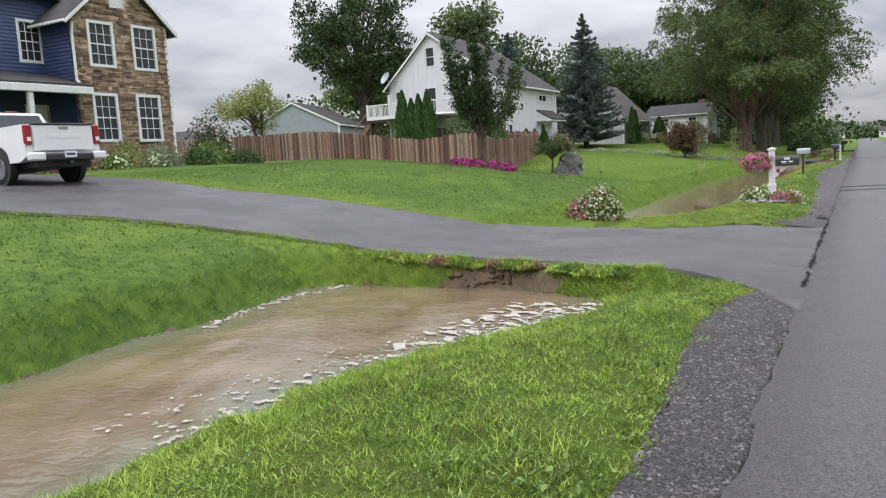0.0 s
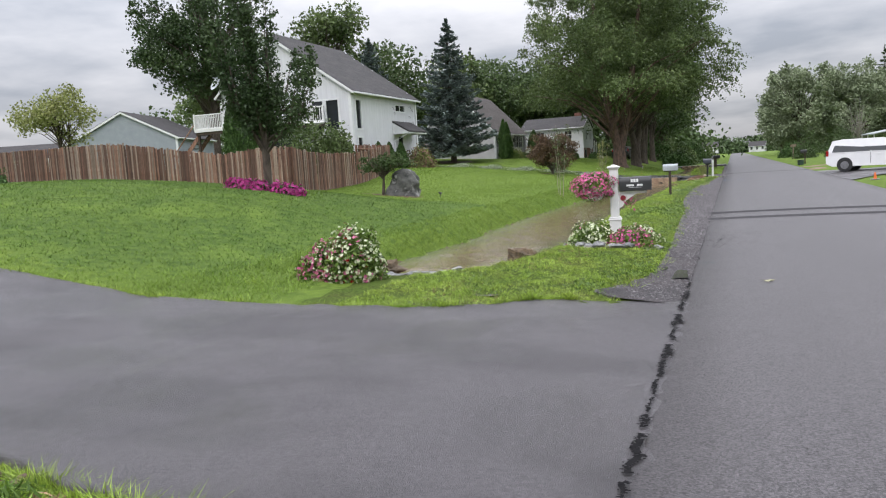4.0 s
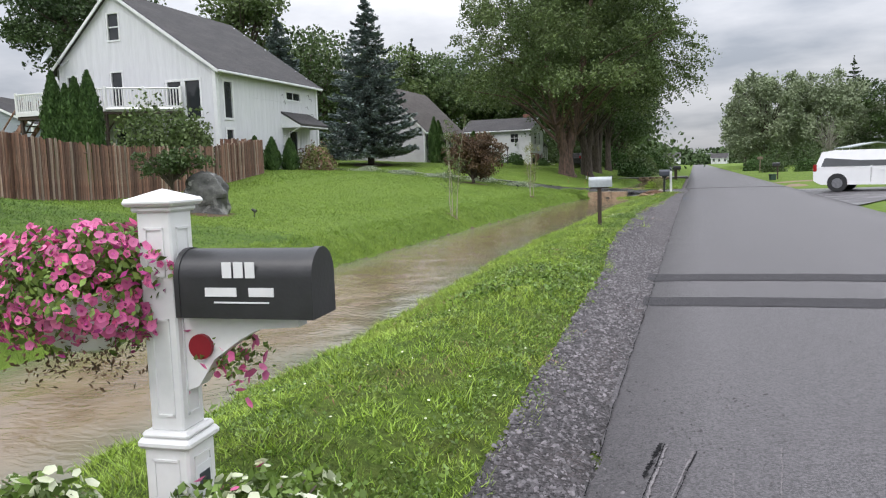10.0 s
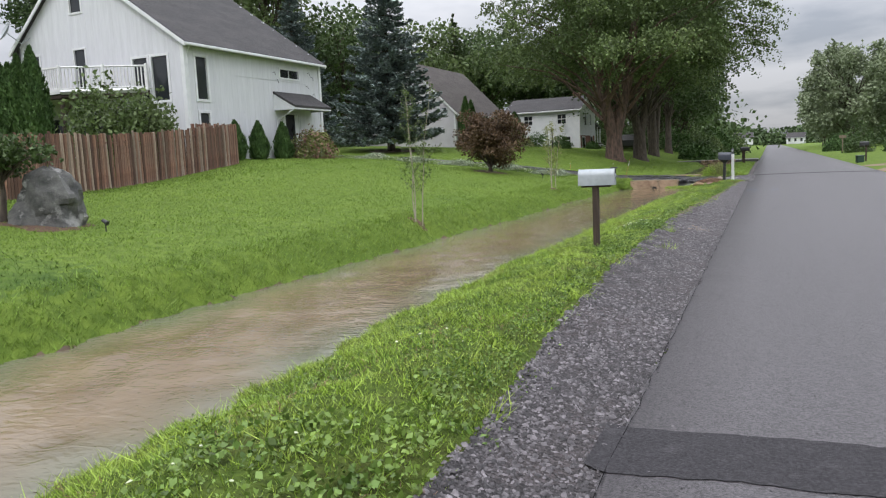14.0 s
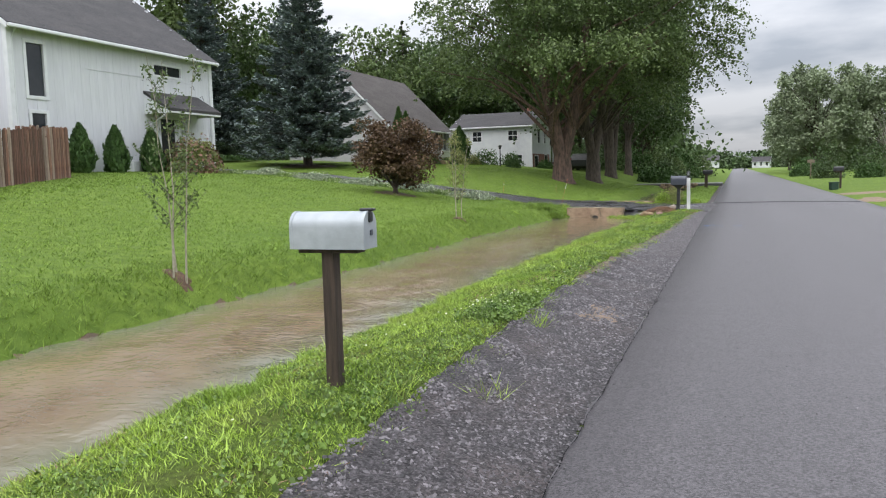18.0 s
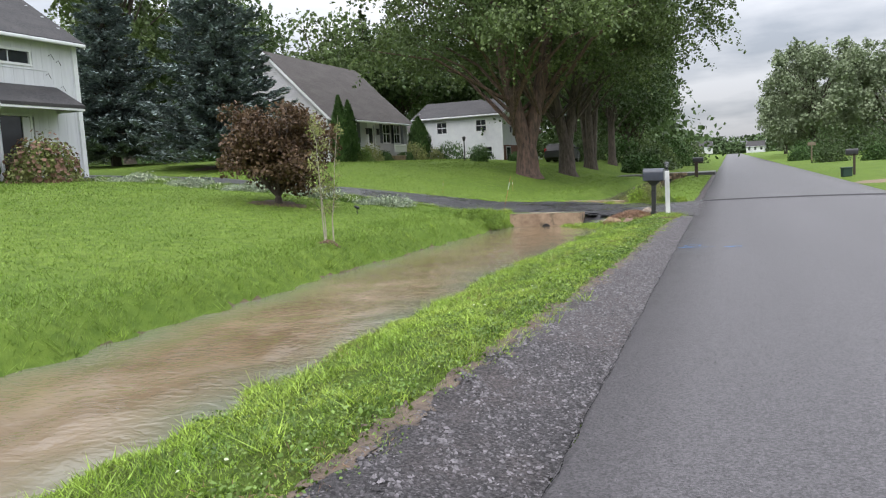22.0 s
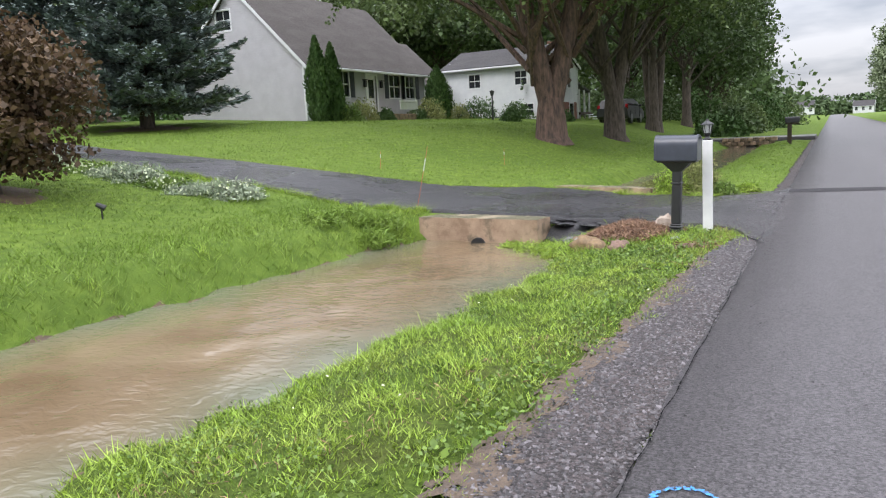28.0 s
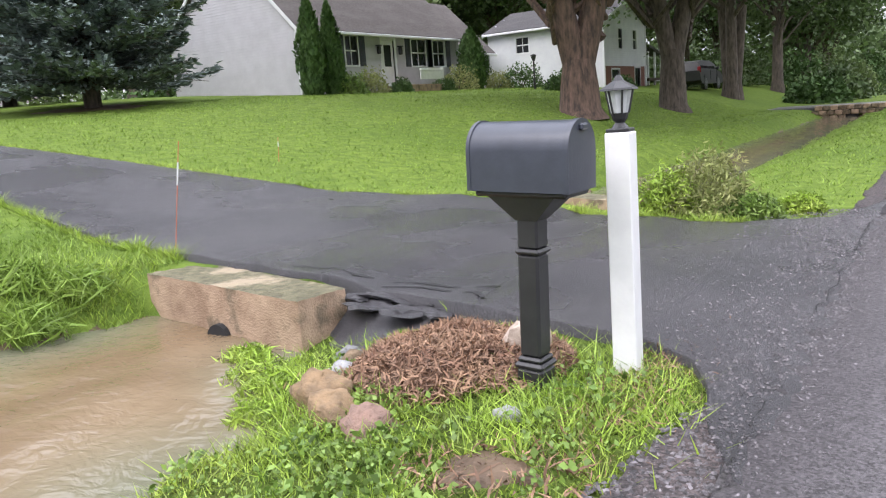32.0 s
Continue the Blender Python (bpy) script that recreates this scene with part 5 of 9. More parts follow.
def spruce(x, y, tall, wide, seed, label, leaf_mat=None, n_whorl=28, dens=1.05):
    rng = np.random.default_rng(seed)
    z = h(x, y) - 0.05
    tr = thing("spruce_tree", label, "tree", "spruces", at=(x, y, z))
    part("trunk", Shape().tube([(0, 0, -0.1), (0, 0, tall * 0.5), (0, 0, tall * 0.99)], [0.28, 0.16, 0.02], 8), M_BARK, tr)
    pts, dirs = [], []
    br = Shape()
    for i in range(n_whorl):
        t = i / (n_whorl - 1)
        zz = tall * (0.09 + 0.9 * t)
        reach = wide * (1 - t) ** 0.82 + 0.08
        m = max(5, int((13 - 7 * t)))
        for k in range(m):
            a = 2 * math.pi * (k + rng.random() * 0.8) / m
            rr = reach * rng.uniform(0.78, 1.12)
            lift = rng.uniform(-0.22, 0.02) * rr
            zk = zz + rng.uniform(-0.55, 0.45) * tall * 0.9 / n_whorl
            n = int((60 + 190 * rr / wide) * dens * (1.25 - 0.5 * t))
            s = rng.random(n) ** 0.62
            side = (rng.random(n) - 0.5) * (0.62 * rr * (1.15 - s))
            zz2 = zk + lift * s ** 1.5 + 0.16 * rr * s ** 4 - np.abs(side) * 0.25 + rng.normal(size=n) * 0.05 - rng.random(n) * 0.12
            ca, sa = math.cos(a), math.sin(a)
            P = np.stack([ca * rr * s - sa * side, sa * rr * s + ca * side, zz2], 1)
            D = np.stack([ca - sa * np.sign(side) * 0.8, sa + ca * np.sign(side) * 0.8, 0.15 + rng.normal(size=n) * 0.25], 1)
            pts.append(P)
            dirs.append(D)
            br.tube([(0, 0, zk), (ca * rr * 0.9, sa * rr * 0.9, zk + lift * 0.8)], [0.035, 0.008], 3, False)
    P, D = np.concatenate(pts), np.concatenate(dirs)
    n = len(P)
    D += rng.normal(size=(n, 3)) * 0.3
    D /= np.linalg.norm(D, axis=1, keepdims=True)
    W = rng.normal(size=(n, 3)) * 0.4 + np.array([0, 0, 1])
    W -= D * np.sum(W * D, 1, keepdims=True)
    W /= np.linalg.norm(W, axis=1, keepdims=True)
    S = np.cross(D, W)
    ln = (0.2 + 0.14 * rng.random(n))[:, None] * (tall / 12) ** 0.3
    v = np.stack([P - D * ln * 0.5, P + S * ln * 0.2 - W * 0.015, P + D * ln * 0.5, P - S * ln * 0.2 - W * 0.015], 1).reshape(-1, 3)
    tagged(part("bough", br, M_BARK, tr, fix=False), kind="stuff")
    part("needles", quick_mesh("needles", v, np.arange(4 * n).reshape(n, 4), leaf_mat or M_SPRUCE), None, tr)
    return tr


def cone_shrub(name, label, x, y, tall, r, seed, leaf_mat=None, n=2600, group="", size=0.11, z=None, blunt=False):
    """A dense upright evergreen, spindle-shaped."""
    rng = np.random.default_rng(seed)
    z = (h(x, y) if z is None else z) - 0.03
    tr = thing(name, label, "shrub", group, at=(x, y, z))
    part("trunk", Shape().tube([(0, 0, -0.05), (0, 0, tall * 0.8)], [0.05, 0.01], 6), M_BARK, tr)
    t = rng.random(n)
    a = rng.random(n) * 2 * math.pi
    prof = np.interp(t, [0, 0.08, 0.3, 0.6, 0.85, 1], [0.75, 0.95, 1.0, 0.95, 0.78, 0.1] if blunt else [0.55, 0.9, 1.0, 0.78, 0.4, 0.04])
    lump = 1 + 0.14 * np.sin(3 * a + 9 * t + seed) + 0.08 * np.sin(7 * a - 14 * t)
    rr = r * prof * lump * (0.72 + 0.3 * rng.random(n))
    P = np.stack([rr * np.cos(a), rr * np.sin(a), 0.03 + tall * t], 1)
    D = np.stack([np.cos(a) * 0.4, np.sin(a) * 0.4, np.ones(n)], 1) + rng.normal(size=(n, 3)) * 0.35
    D /= np.linalg.norm(D, axis=1, keepdims=True)
    S = np.cross(D, np.stack([np.cos(a), np.sin(a), np.zeros(n)], 1) + rng.normal(size=(n, 3)) * 0.4)
    S /= np.linalg.norm(S, axis=1, keepdims=True)
    ln = (size * (0.8 + 0.6 * rng.random(n)))[:, None] * 1.5
    v = np.stack([P - D * ln * 0.5, P + S * ln * 0.22, P + D * ln * 0.5, P - S * ln * 0.22], 1).reshape(-1, 3)
    part("foliage", quick_mesh("foliage", v, np.arange(4 * n).reshape(n, 4), leaf_mat or M_ARBOR), None, tr)
    core = Shape()
    core.tube([(0, 0, 0.05), (0, 0, tall * 0.3), (0, 0, tall * 0.6), (0, 0, tall * 0.93)], [r * 0.5, r * 0.72, r * 0.55, 0.02], 10)
    part("inner_twigs", core, M_ARBOR, tr, fix=False)
    return tr


def mound(name, label, x, y, size, leaf_mat, n, leaf, seed, group="", flowers=(), category="shrub", z=None, stems=True, aspect=0.6, up=0.5):
    """A rounded, uneven bush; flowers: (material, count, size, part of the round it keeps to)."""
    rng = np.random.default_rng(seed)
    z = (h(x, y) if z is None else z) - 0.03
    tr = thing(name, label, category, group, at=(x, y, z))
    if stems:
        sh = Shape()
        for k in range(6):
            a = k * 1.05 + rng.random()
            sh.tube([(0, 0, -0.03), (size[0] * 0.3 * math.cos(a), size[1] * 0.3 * math.sin(a), size[2] * 0.5), (size[0] * 0.6 * math.cos(a), size[1] * 0.6 * math.sin(a), size[2] * 0.8)], [0.02, 0.012, 0.004], 4)
        part("stems", sh, M_BARK, tr, fix=False)

    def pts(m, lo=0.62):
        th = np.arccos(1 - rng.random(m) * 1.05)
        ph = rng.random(m) * 2 * math.pi
        lump = 1 + 0.13 * np.sin(3 * ph + seed) * np.sin(4 * th + seed) + 0.1 * np.sin(6 * ph - 2 * th + seed * 2)
        r = (lo + (1.03 - lo) * rng.random(m) ** 0.5) * lump
        return np.stack([size[0] * r * np.sin(th) * np.cos(ph), size[1] * r * np.sin(th) * np.sin(ph), np.maximum(size[2] * r * np.cos(th), 0.02)], 1), ph
    p, _ = pts(n, 0.35)
    v, f = leaf_quads(p, leaf, rng, aspect, up)
    part("foliage", quick_mesh("foliage", v, f, leaf_mat), None, tr)
    for fm, cnt, fs, sel in flowers:
        p, ph = pts(cnt, 0.93)
        if sel:
            keep = np.cos(ph - sel[0]) > sel[1]
            p = p[keep]
        v, f = petals(p, fs, rng)
        part("blossoms", quick_mesh("blossoms", v, f, fm), None, tr)
    return tr


def petals(p, fs, rng):
    """Five-petalled open blooms as small dished fans."""
    n = len(p)
    nrm = p - p.mean(axis=0) * np.array([1, 1, 0.2])
    nrm = nrm / (np.linalg.norm(nrm, axis=1, keepdims=True) + 1e-6) + rng.normal(size=(n, 3)) * 0.4
    nrm /= np.linalg.norm(nrm, axis=1, keepdims=True)
    t = np.cross(nrm, rng.normal(size=(n, 3)))
    t /= np.linalg.norm(t, axis=1, keepdims=True)
    b = np.cross(nrm, t)
    s = (fs * (0.7 + 0.6 * rng.random(n)))[:, None] * 0.5
    vs = [p - nrm * s * 0.25]
    for k in range(10):
        a = 2 * math.pi * k / 10
        rr = 1.0 if k % 2 == 0 else 0.84
        vs.append(p + (t * math.cos(a) + b * math.sin(a)) * s * rr + nrm * s * 0.15)
    v = np.stack(vs, 1).reshape(-1, 3)
    base = np.arange(n)[:, None] * 11
    f = np.concatenate([base + np.array([[0, 1 + k, 1 + (k + 1) % 10]]) for k in range(10)], 0)
    return v, f


# roadside maples beyond the black driveway
BIG = "large green maple with a dense spreading crown beside the road"
tree("maple_tree", "large maple with reddish twin trunk and spreading crown", -9.5, 78.1, 21.5, 0.6, (9.5, 9, 8.6), 120000, 0.17, M_LEAF, M_BARKR, 2, 300, 3, 0.32, "roadside maples", lean=0.4, fork_z=1.5, spray=0.5, skirt=60, rclump=1.35, shell=0.7)
tree("maple_tree", BIG, -8.9, 85.5, 22, 0.5, (7.9, 8, 9), 62000, 0.2, M_LEAF, None, 2, 220, 5, 0.27, "roadside maples", fork_z=2.0, spray=0.5, skirt=40, rclump=1.4, shell=0.7)
tree("maple_tree", BIG, -9.4, 97, 22, 0.3, (7, 8, 9.6), 46000, 0.23, M_LEAFD, None, 3, 150, 8, 0.16, "roadside maples", spray=0.5)
tree("maple_tree", BIG, -9.6, 110, 21, 0.35, (6.4, 8.5, 9.5), 26000, 0.3, M_LEAFD, None, 1, 110, 9, 0.1, "roadside maples", spray=0.5)
tree("maple_tree", BIG, -10, 124, 20, 0.35, (6.4, 8, 9), 14000, 0.4, M_LEAFD, None, 1, 90, 10, 0.05, "roadside maples")
tree("maple_tree", BIG, -10.6, 140, 19, 0.35, (6.4, 8, 8.5), 12000, 0.45, M_LEAFD, None, 1, 90, 11, 0.05, "roadside maples")
spruce(-22.7, 70.3, 12.3, 3.9, 2, "dense blue-grey spruce standing between the two houses")
spruce(-31.0, 72.0, 11.3, 3.7, 6, "dense blue-grey spruce behind the white house")
tree("oak_tree", "tall dark green oak standing beyond the grey garage", -50.5, 74, 22.5, 0.6, (7.8, 7.8, 8.8), 30000, 0.3, M_LEAFO, None, 1, 95, 21, 0.2, spray=0.3, shell=0.7, rclump=1.75)
tree("tree", "loose pale green tree rising behind the white house", -43, 86, 20, 0.4, (5, 5, 6.5), 7000, 0.4, M_LEAF, None, 1, 50, 22, 0.3)
WOOD = [(-36, 104, 18, 6), (-41, 96, 20, 7), (-31, 112, 19, 7), (-46, 108, 21, 8), (-36, 120, 20, 8), (-27, 122, 19, 7), (-22, 118, 18, 6.5), (-50, 94, 20, 7), (-56, 104, 22, 8), (-18, 128, 19, 7), (-42, 132, 21, 8), (-30, 134, 20, 8), (-60, 90, 17, 7), (-66, 106, 20, 8), (-14, 140, 20, 7), (-24, 140, 20, 8)]
for i, (x, y, t, r) in enumerate(WOOD):
    tree("tree", "mature green tree in the woods behind the houses", x, y, t * 0.8, 0.3, (r, r, t * 0.35), 7000, 0.44, (M_LEAF, M_LEAFD, M_LEAFD, M_LEAF)[i % 4], None, 1, 46, 40 + i, 0.2, "woods behind the houses")
spruce(-33, 108, 15, 3.6, 31, "tall dark pine in the woods behind the houses", M_LEAFD, 24, 0.6)
vase_tree("cherry_tree", "small upright ornamental tree with dark leaves on the front lawn", -12.4, 25.85, 6.6, 1.65, 0.13, 15000, 0.105, M_LEAFO, 51)
tree("yellow_tree", "small loose tree with pale yellowing leaves behind the fence", -42, 46.5, 6.6, 0.12, (3.3, 3.3, 2.4), 5200, 0.18, M_LEAFY, None, 3, 40, 52, 0.3)
tree("japanese_maple", "rounded bronze-red maple on a short twisted trunk", -10.95, 56.55, 3.0, 0.085, (1.95, 1.95, 1.45), 17000, 0.1, M_RED, None, 4, 130, 53, 0.12, up=0.8, shell=0.45, rclump=0.42, fork_z=0.35)
# across the road
RIGHT = [(11.5, 158, 17, 8), (22, 163, 17, 8.5), (34, 158, 16, 8), (12, 182, 16, 7), (50, 150, 17, 8), (31, 190, 18, 8), (11.5, 214, 14, 6), (64, 146, 17, 9), (44, 178, 18, 8)]
for i, (x, y, t, r) in enumerate(RIGHT):
    tree("tree", "grey-green spreading tree across the road", x, y, t, 0.35, (r, r, t * 0.46), 20000 if i < 4 else 11000, 0.42 if i < 4 else 0.5, (M_LEAFS, M_LEAFS, M_LEAFD)[i % 3], None, 1, 120, 70 + i, 0.06, "trees across the road", up=1.5, shell=0.75, spray=0.25, rclump=1.5)
tree("bare_tree", "thin half-bare tree with pale branches across the road", 16.5, 128, 8.5, 0.14, (3.4, 3.4, 3.4), 700, 0.2, M_LEAFS, mat("pale_bark", (0.3, 0.28, 0.25), (0.2, 0.18, 0.16), 8.0, 0.9, 0.4, 30), 3, 46, 92, 0.12, fork_z=0.8)
spruce(27, 172, 19, 4.6, 33, "dark conifer rising above the trees across the road", M_LEAFD, 18, 0.9)
spruce(29, 96, 10.5, 4.2, 34, "broad dark conifer across the road", M_ARBOR, 20, 0.7)

# ---- fence ----


def fence():
    fc = thing("fence", "tall weathered reddish-brown cedar picket fence", "fence", at=(0, 0, 0))
    rng = np.random.default_rng(12)
    shapes = []
    for k in range(8):
        hh = 1.62 + 0.06 * rng.random()
        shapes.append(Shape().prism([(-0.053, 0), (0.053, 0), (0.053, hh - 0.03), (0.03, hh), (-0.03, hh), (-0.053, hh - 0.03)], "y", -0.011, 0.011).mesh("picket", (M_PICKET, M_PICKETG, M_PICKET, M_PICKETD, M_PICKET, M_PICKETD, M_PICKETG, M_PICKET)[k]))
    corners = [(-44.0, 39.5), (-15.6, 32.3), (-19.8, 50.6), (-22.3, 50.9)]
    for (xa, ya), (xb, yb) in zip(corners, corners[1:]):
        ln = math.hypot(xb - xa, yb - ya)
        ang = math.degrees(math.atan2(yb - ya, xb - xa))
        n = int(ln / 0.118)
        for i in range(n):
            t = (i + 0.5) / n
            x, y = xa + (xb - xa) * t, ya + (yb - ya) * t
            o = part("picket", shapes[int(rng.integers(8))], None, fc)
            o.matrix_basis = pose(x, y, h(x, y) - 0.02 + 0.02 * rng.normal(), rng.normal() * 0.6, 0, ang + rng.normal() * 1.2)
        m = int(ln / 2.4)
        nx, ny = -(yb - ya) / ln, (xb - xa) / ln
        for i in range(m + 1):
            t = i / m
            x, y = xa + (xb - xa) * t + nx * 0.09, ya + (yb - ya) * t + ny * 0.09
            part("fence_post", Shape().box((x, y, h(x, y) + 0.78), (0.09, 0.09, 1.66), None, 0.008), M_PICKET, fc)
        for zz in (0.3, 1.35):
            rl = Shape()
            rl.tube([(xa + (xb - xa) * t + nx * 0.035, ya + (yb - ya) * t + ny * 0.035, h(xa + (xb - xa) * t, ya + (yb - ya) * t) + zz) for t in np.linspace(0, 1, 12)], [0.035] * 12, 4)
            part("fence_rail", rl, M_PICKET, fc)


fence()

# ---- culverts, post bases and the things along the ditch ----


def worn_block(parent, name, corners, z0, z1, material, seed, moss=None):
    """A cast block on four plan corners, each face a fine net that is pitted, and chipped along its edges."""
    A, B, C, D = (Vector((*c, 0)) for c in corners)

    def place(u, v, w):
        p = (A.lerp(B, u)).lerp(D.lerp(C, u), v)
        p.z = z0 + (z1 - z0) * w
        mid = (A + B + C + D) / 4
        near = sorted((min(u, 1 - u) * (B - A).length, min(v, 1 - v) * (D - A).length, (1 - w) * (z1 - z0)))
        edge = max(0.0, 1 - near[1] / 0.07) * max(0.0, 1 - near[0] / 0.07)
        n1 = noise.noise(p * 5 + Vector((seed, 0, 0)))
        n2 = noise.noise(p * 17 + Vector((0, seed, 0)))
        k = 0.005 * n1 + 0.005 * n2 + edge * (0.006 + 0.022 * max(0.0, n1 + 0.5 * n2 - 0.1))
        d = Vector((mid.x - p.x, mid.y - p.y, 0)).normalized()
        p.x += d.x * k * 0.4
        p.y += d.y * k
        p.z -= edge * 0.5 * k + 0.006 * n2 * w
        return p

    def net(fn, nu, nw):
        sh = Shape()
        v = [fn(i / nu, j / nw) for i in range(nu + 1) for j in range(nw + 1)]
        m = nw + 1
        return sh.add(v, [(i * m + j, (i + 1) * m + j, (i + 1) * m + j + 1, i * m + j + 1) for i in range(nu) for j in range(nw)])
    part(name, net(lambda a, b: place(a, 0, b), 60, 24), material, parent, smooth=60)
    part("block_end", net(lambda a, b: place(1, a, b), 14, 24), material, parent, smooth=60)
    part("block_end", net(lambda a, b: place(0, a, b), 14, 24), material, parent, smooth=60)
    part("block_back", net(lambda a, b: place(a, 1, b), 30, 8), material, parent, smooth=60)
    part("mossy_top", net(lambda a, b: place(a, b, 1), 60, 14), moss or material, parent, "mossy worn top face", smooth=60)


sb = thing("culvert_headwall", "stained concrete headwall block at the end of the flooded ditch", "culvert", at=(0, 0, 0))
worn_block(sb, "block", [(-5.43, 59.66), (-3.38, 59.34), (-3.33, 59.76), (-5.22, 60.14)], -0.7, 0.11, M_CONC, 3, moss=M_MOSS)
part("culvert_pipe", Shape().tube([(-4.35, 59.44, -0.29), (-4.35, 60.0, -0.29)], [0.12, 0.12], 14), M_DARK, sb)
# broken asphalt edge beside the headwall
br = thing("broken_asphalt", "cracked sunken slabs of black asphalt at the driveway edge", "asphalt", at=(0, 0, 0))
for i, (x, y, a, w, d, tz) in enumerate([(-3.12, 59.7, 8, 0.3, 0.2, -9), (-2.8, 59.68, -14, 0.26, 0.2, -6), (-3.05, 59.9, 6, 0.42, 0.14, -10), (-2.55, 59.72, -22, 0.2, 0.16, -8), (-2.65, 59.92, 3, 0.34, 0.12, -7), (-3.3, 59.82, 20, 0.2, 0.15, -5), (-2.42, 59.86, 12, 0.15, 0.12, 5)]):
    o = part("asphalt_piece", Shape().rock((0, 0, 0), (w * 0.55, d * 0.6, 0.026), 700 + i, 9, 0.35), M_DRIVE2, br)
    o.matrix_basis = pose(x, y, 0.0 + 0.01 * (i % 3), tz, -tz * 0.7, a)

fb = thing("culvert_kerb", "low stained concrete headwall at the far side of the driveway", "culvert", at=(0, 0, 0))
worn_block(fb, "block", [(-4.95, 64.8), (-2.75, 63.8), (-2.6, 64.1), (-4.8, 65.1)], -0.5, 0.14, M_CONC, 9, moss=M_MOSS)
FARW = thing("stone_headwall", "brown stone headwall with an arched culvert opening", "culvert", at=(0, 0, 0))
for r in range(4):
    for i in range(9):
        x = -4.9 + i * 0.3 + 0.12 * (r % 2)
        if r < 2 and 3.2 < i < 5.2:
            continue
        part("stone", Shape().box((x, 92.4, -0.45 + r * 0.2), (0.28, 0.35, 0.185), None, 0.025), (M_ROCKB, M_CONC)[(i + r) % 2], FARW)
part("arch_void", Shape().tube([(-3.6, 92.3, -0.3), (-3.6, 93.2, -0.3)], [0.36, 0.36], 12), M_DARK, FARW)
cx = thing("driveway_far", "far pale driveway crossing the ditch", "driveway", kind="structure", at=(0, 0, 0))
part("surface", Shape().box((-7.5, 94.5, 0.1), (14, 3.6, 0.2), None, 0.02), M_DRIVE, cx)


def loose_rock(name, label, x, y, size, material, seed, z=None, n=10, rough=0.28, turn=0):
    sharp = 60 if n > 30 else 28 if rough > 0.2 else 60
    zz = h(x, y) if z is None else z
    o = new(name, Shape().rock((0, 0, 0), size, seed, n, rough).mesh(name, material, sharp))
    o.matrix_basis = pose(x, y, zz + size[2] * 0.45, 0, 0, turn)
    return tagged(o, label, "rock")


loose_rock("boulder", "rough brown boulder at the edge of the flooded ditch", -3.32, 19.75, (0.24, 0.18, 0.18), M_ROCKB, 5, -0.08, 40, 0.34)
loose_rock("boulder", "rough brown boulder on the ditch stones", -5.62, 19.15, (0.23, 0.18, 0.18), M_ROCKB, 8, -0.17, 40, 0.34)
M_TAN = mat("tan_rock", (0.3, 0.2, 0.11), (0.16, 0.11, 0.065), 11.0, 0.85, 0.8, 40, vary=0.15)
M_PALE = mat("pale_rock", (0.48, 0.4, 0.33), (0.3, 0.24, 0.19), 9.0, 0.85, 0.7, 40, detail=9.0)
M_ROCKP = mat("pinkish_rock", (0.27, 0.17, 0.13), (0.16, 0.105, 0.085), 11.0, 0.85, 0.8, 40)
rr = np.random.default_rng(31)
for i in range(190):
    t = rr.random()
    x = -6.6 + 2.35 * t + rr.normal() * 0.08
    y = 18.78 - 0.28 * math.sin(t * 3.0) + 0.05 * t + rr.normal() * 0.25 * (1.2 - 0.6 * t)
    s = 0.035 + 0.07 * rr.random() ** 1.4
    o = loose_rock("ditch_rock", "flat grey rock piled at the ditch end", x, y, (s * 1.35, s, s * 0.55), M_ROCK, 100 + i, max(h(x, y), -0.2) + 0.09 * rr.random(), 7, 0.5, rr.random() * 180)
    o["group"] = "rocks at the ditch end"
for i in range(80):
    a = 2 * math.pi * i / 80 + 0.2
    x, y = -1.78 + 0.66 * math.cos(a) * (1 + 0.08 * math.sin(5 * a)) + rr.normal() * 0.05, 19.75 + 0.52 * math.sin(a) + rr.normal() * 0.05
    if math.sin(a) > 0.55 or (math.cos(a) > 0.25 and i % 9):
        continue
    s = 0.035 + 0.055 * rr.random() ** 1.3
    o = loose_rock("edging_rock", "broken grey rock edging the flower bed", x, y, (s * 1.4, s, s * 0.62), M_ROCK, 200 + i, None, 9, 0.5, rr.random() * 180)
    o["group"] = "rocks round the flower bed"
for i, (x, y, s, m) in enumerate([(-2.46, 58.56, 0.12, M_TAN), (-2.28, 58.42, 0.1, M_TAN), (-1.97, 58.33, 0.095, M_ROCKP), (-2.62, 58.92, 0.08, M_ROCK), (-1.36, 58.5, 0.045, M_ROCK), (-2.75, 59.15, 0.07, M_ROCKB), (-2.9, 59.28, 0.06, M_ROCK)]):
    loose_rock("garden_rock", "rounded tan rock beside the mulch by the mailbox", x, y, (s * 1.5, s * 1.2, s), m, 400 + i, h(x, y) - 0.02, 18, 0.2)["group"] = "rocks by the black mailbox"

loose_rock("garden_rock", "pale flat stone set upright against the mailbox post", -1.62, 59.2, (0.13, 0.06, 0.16), M_PALE, 431, h(-1.62, 59.2) + 0.02, 12, 0.25, 20)

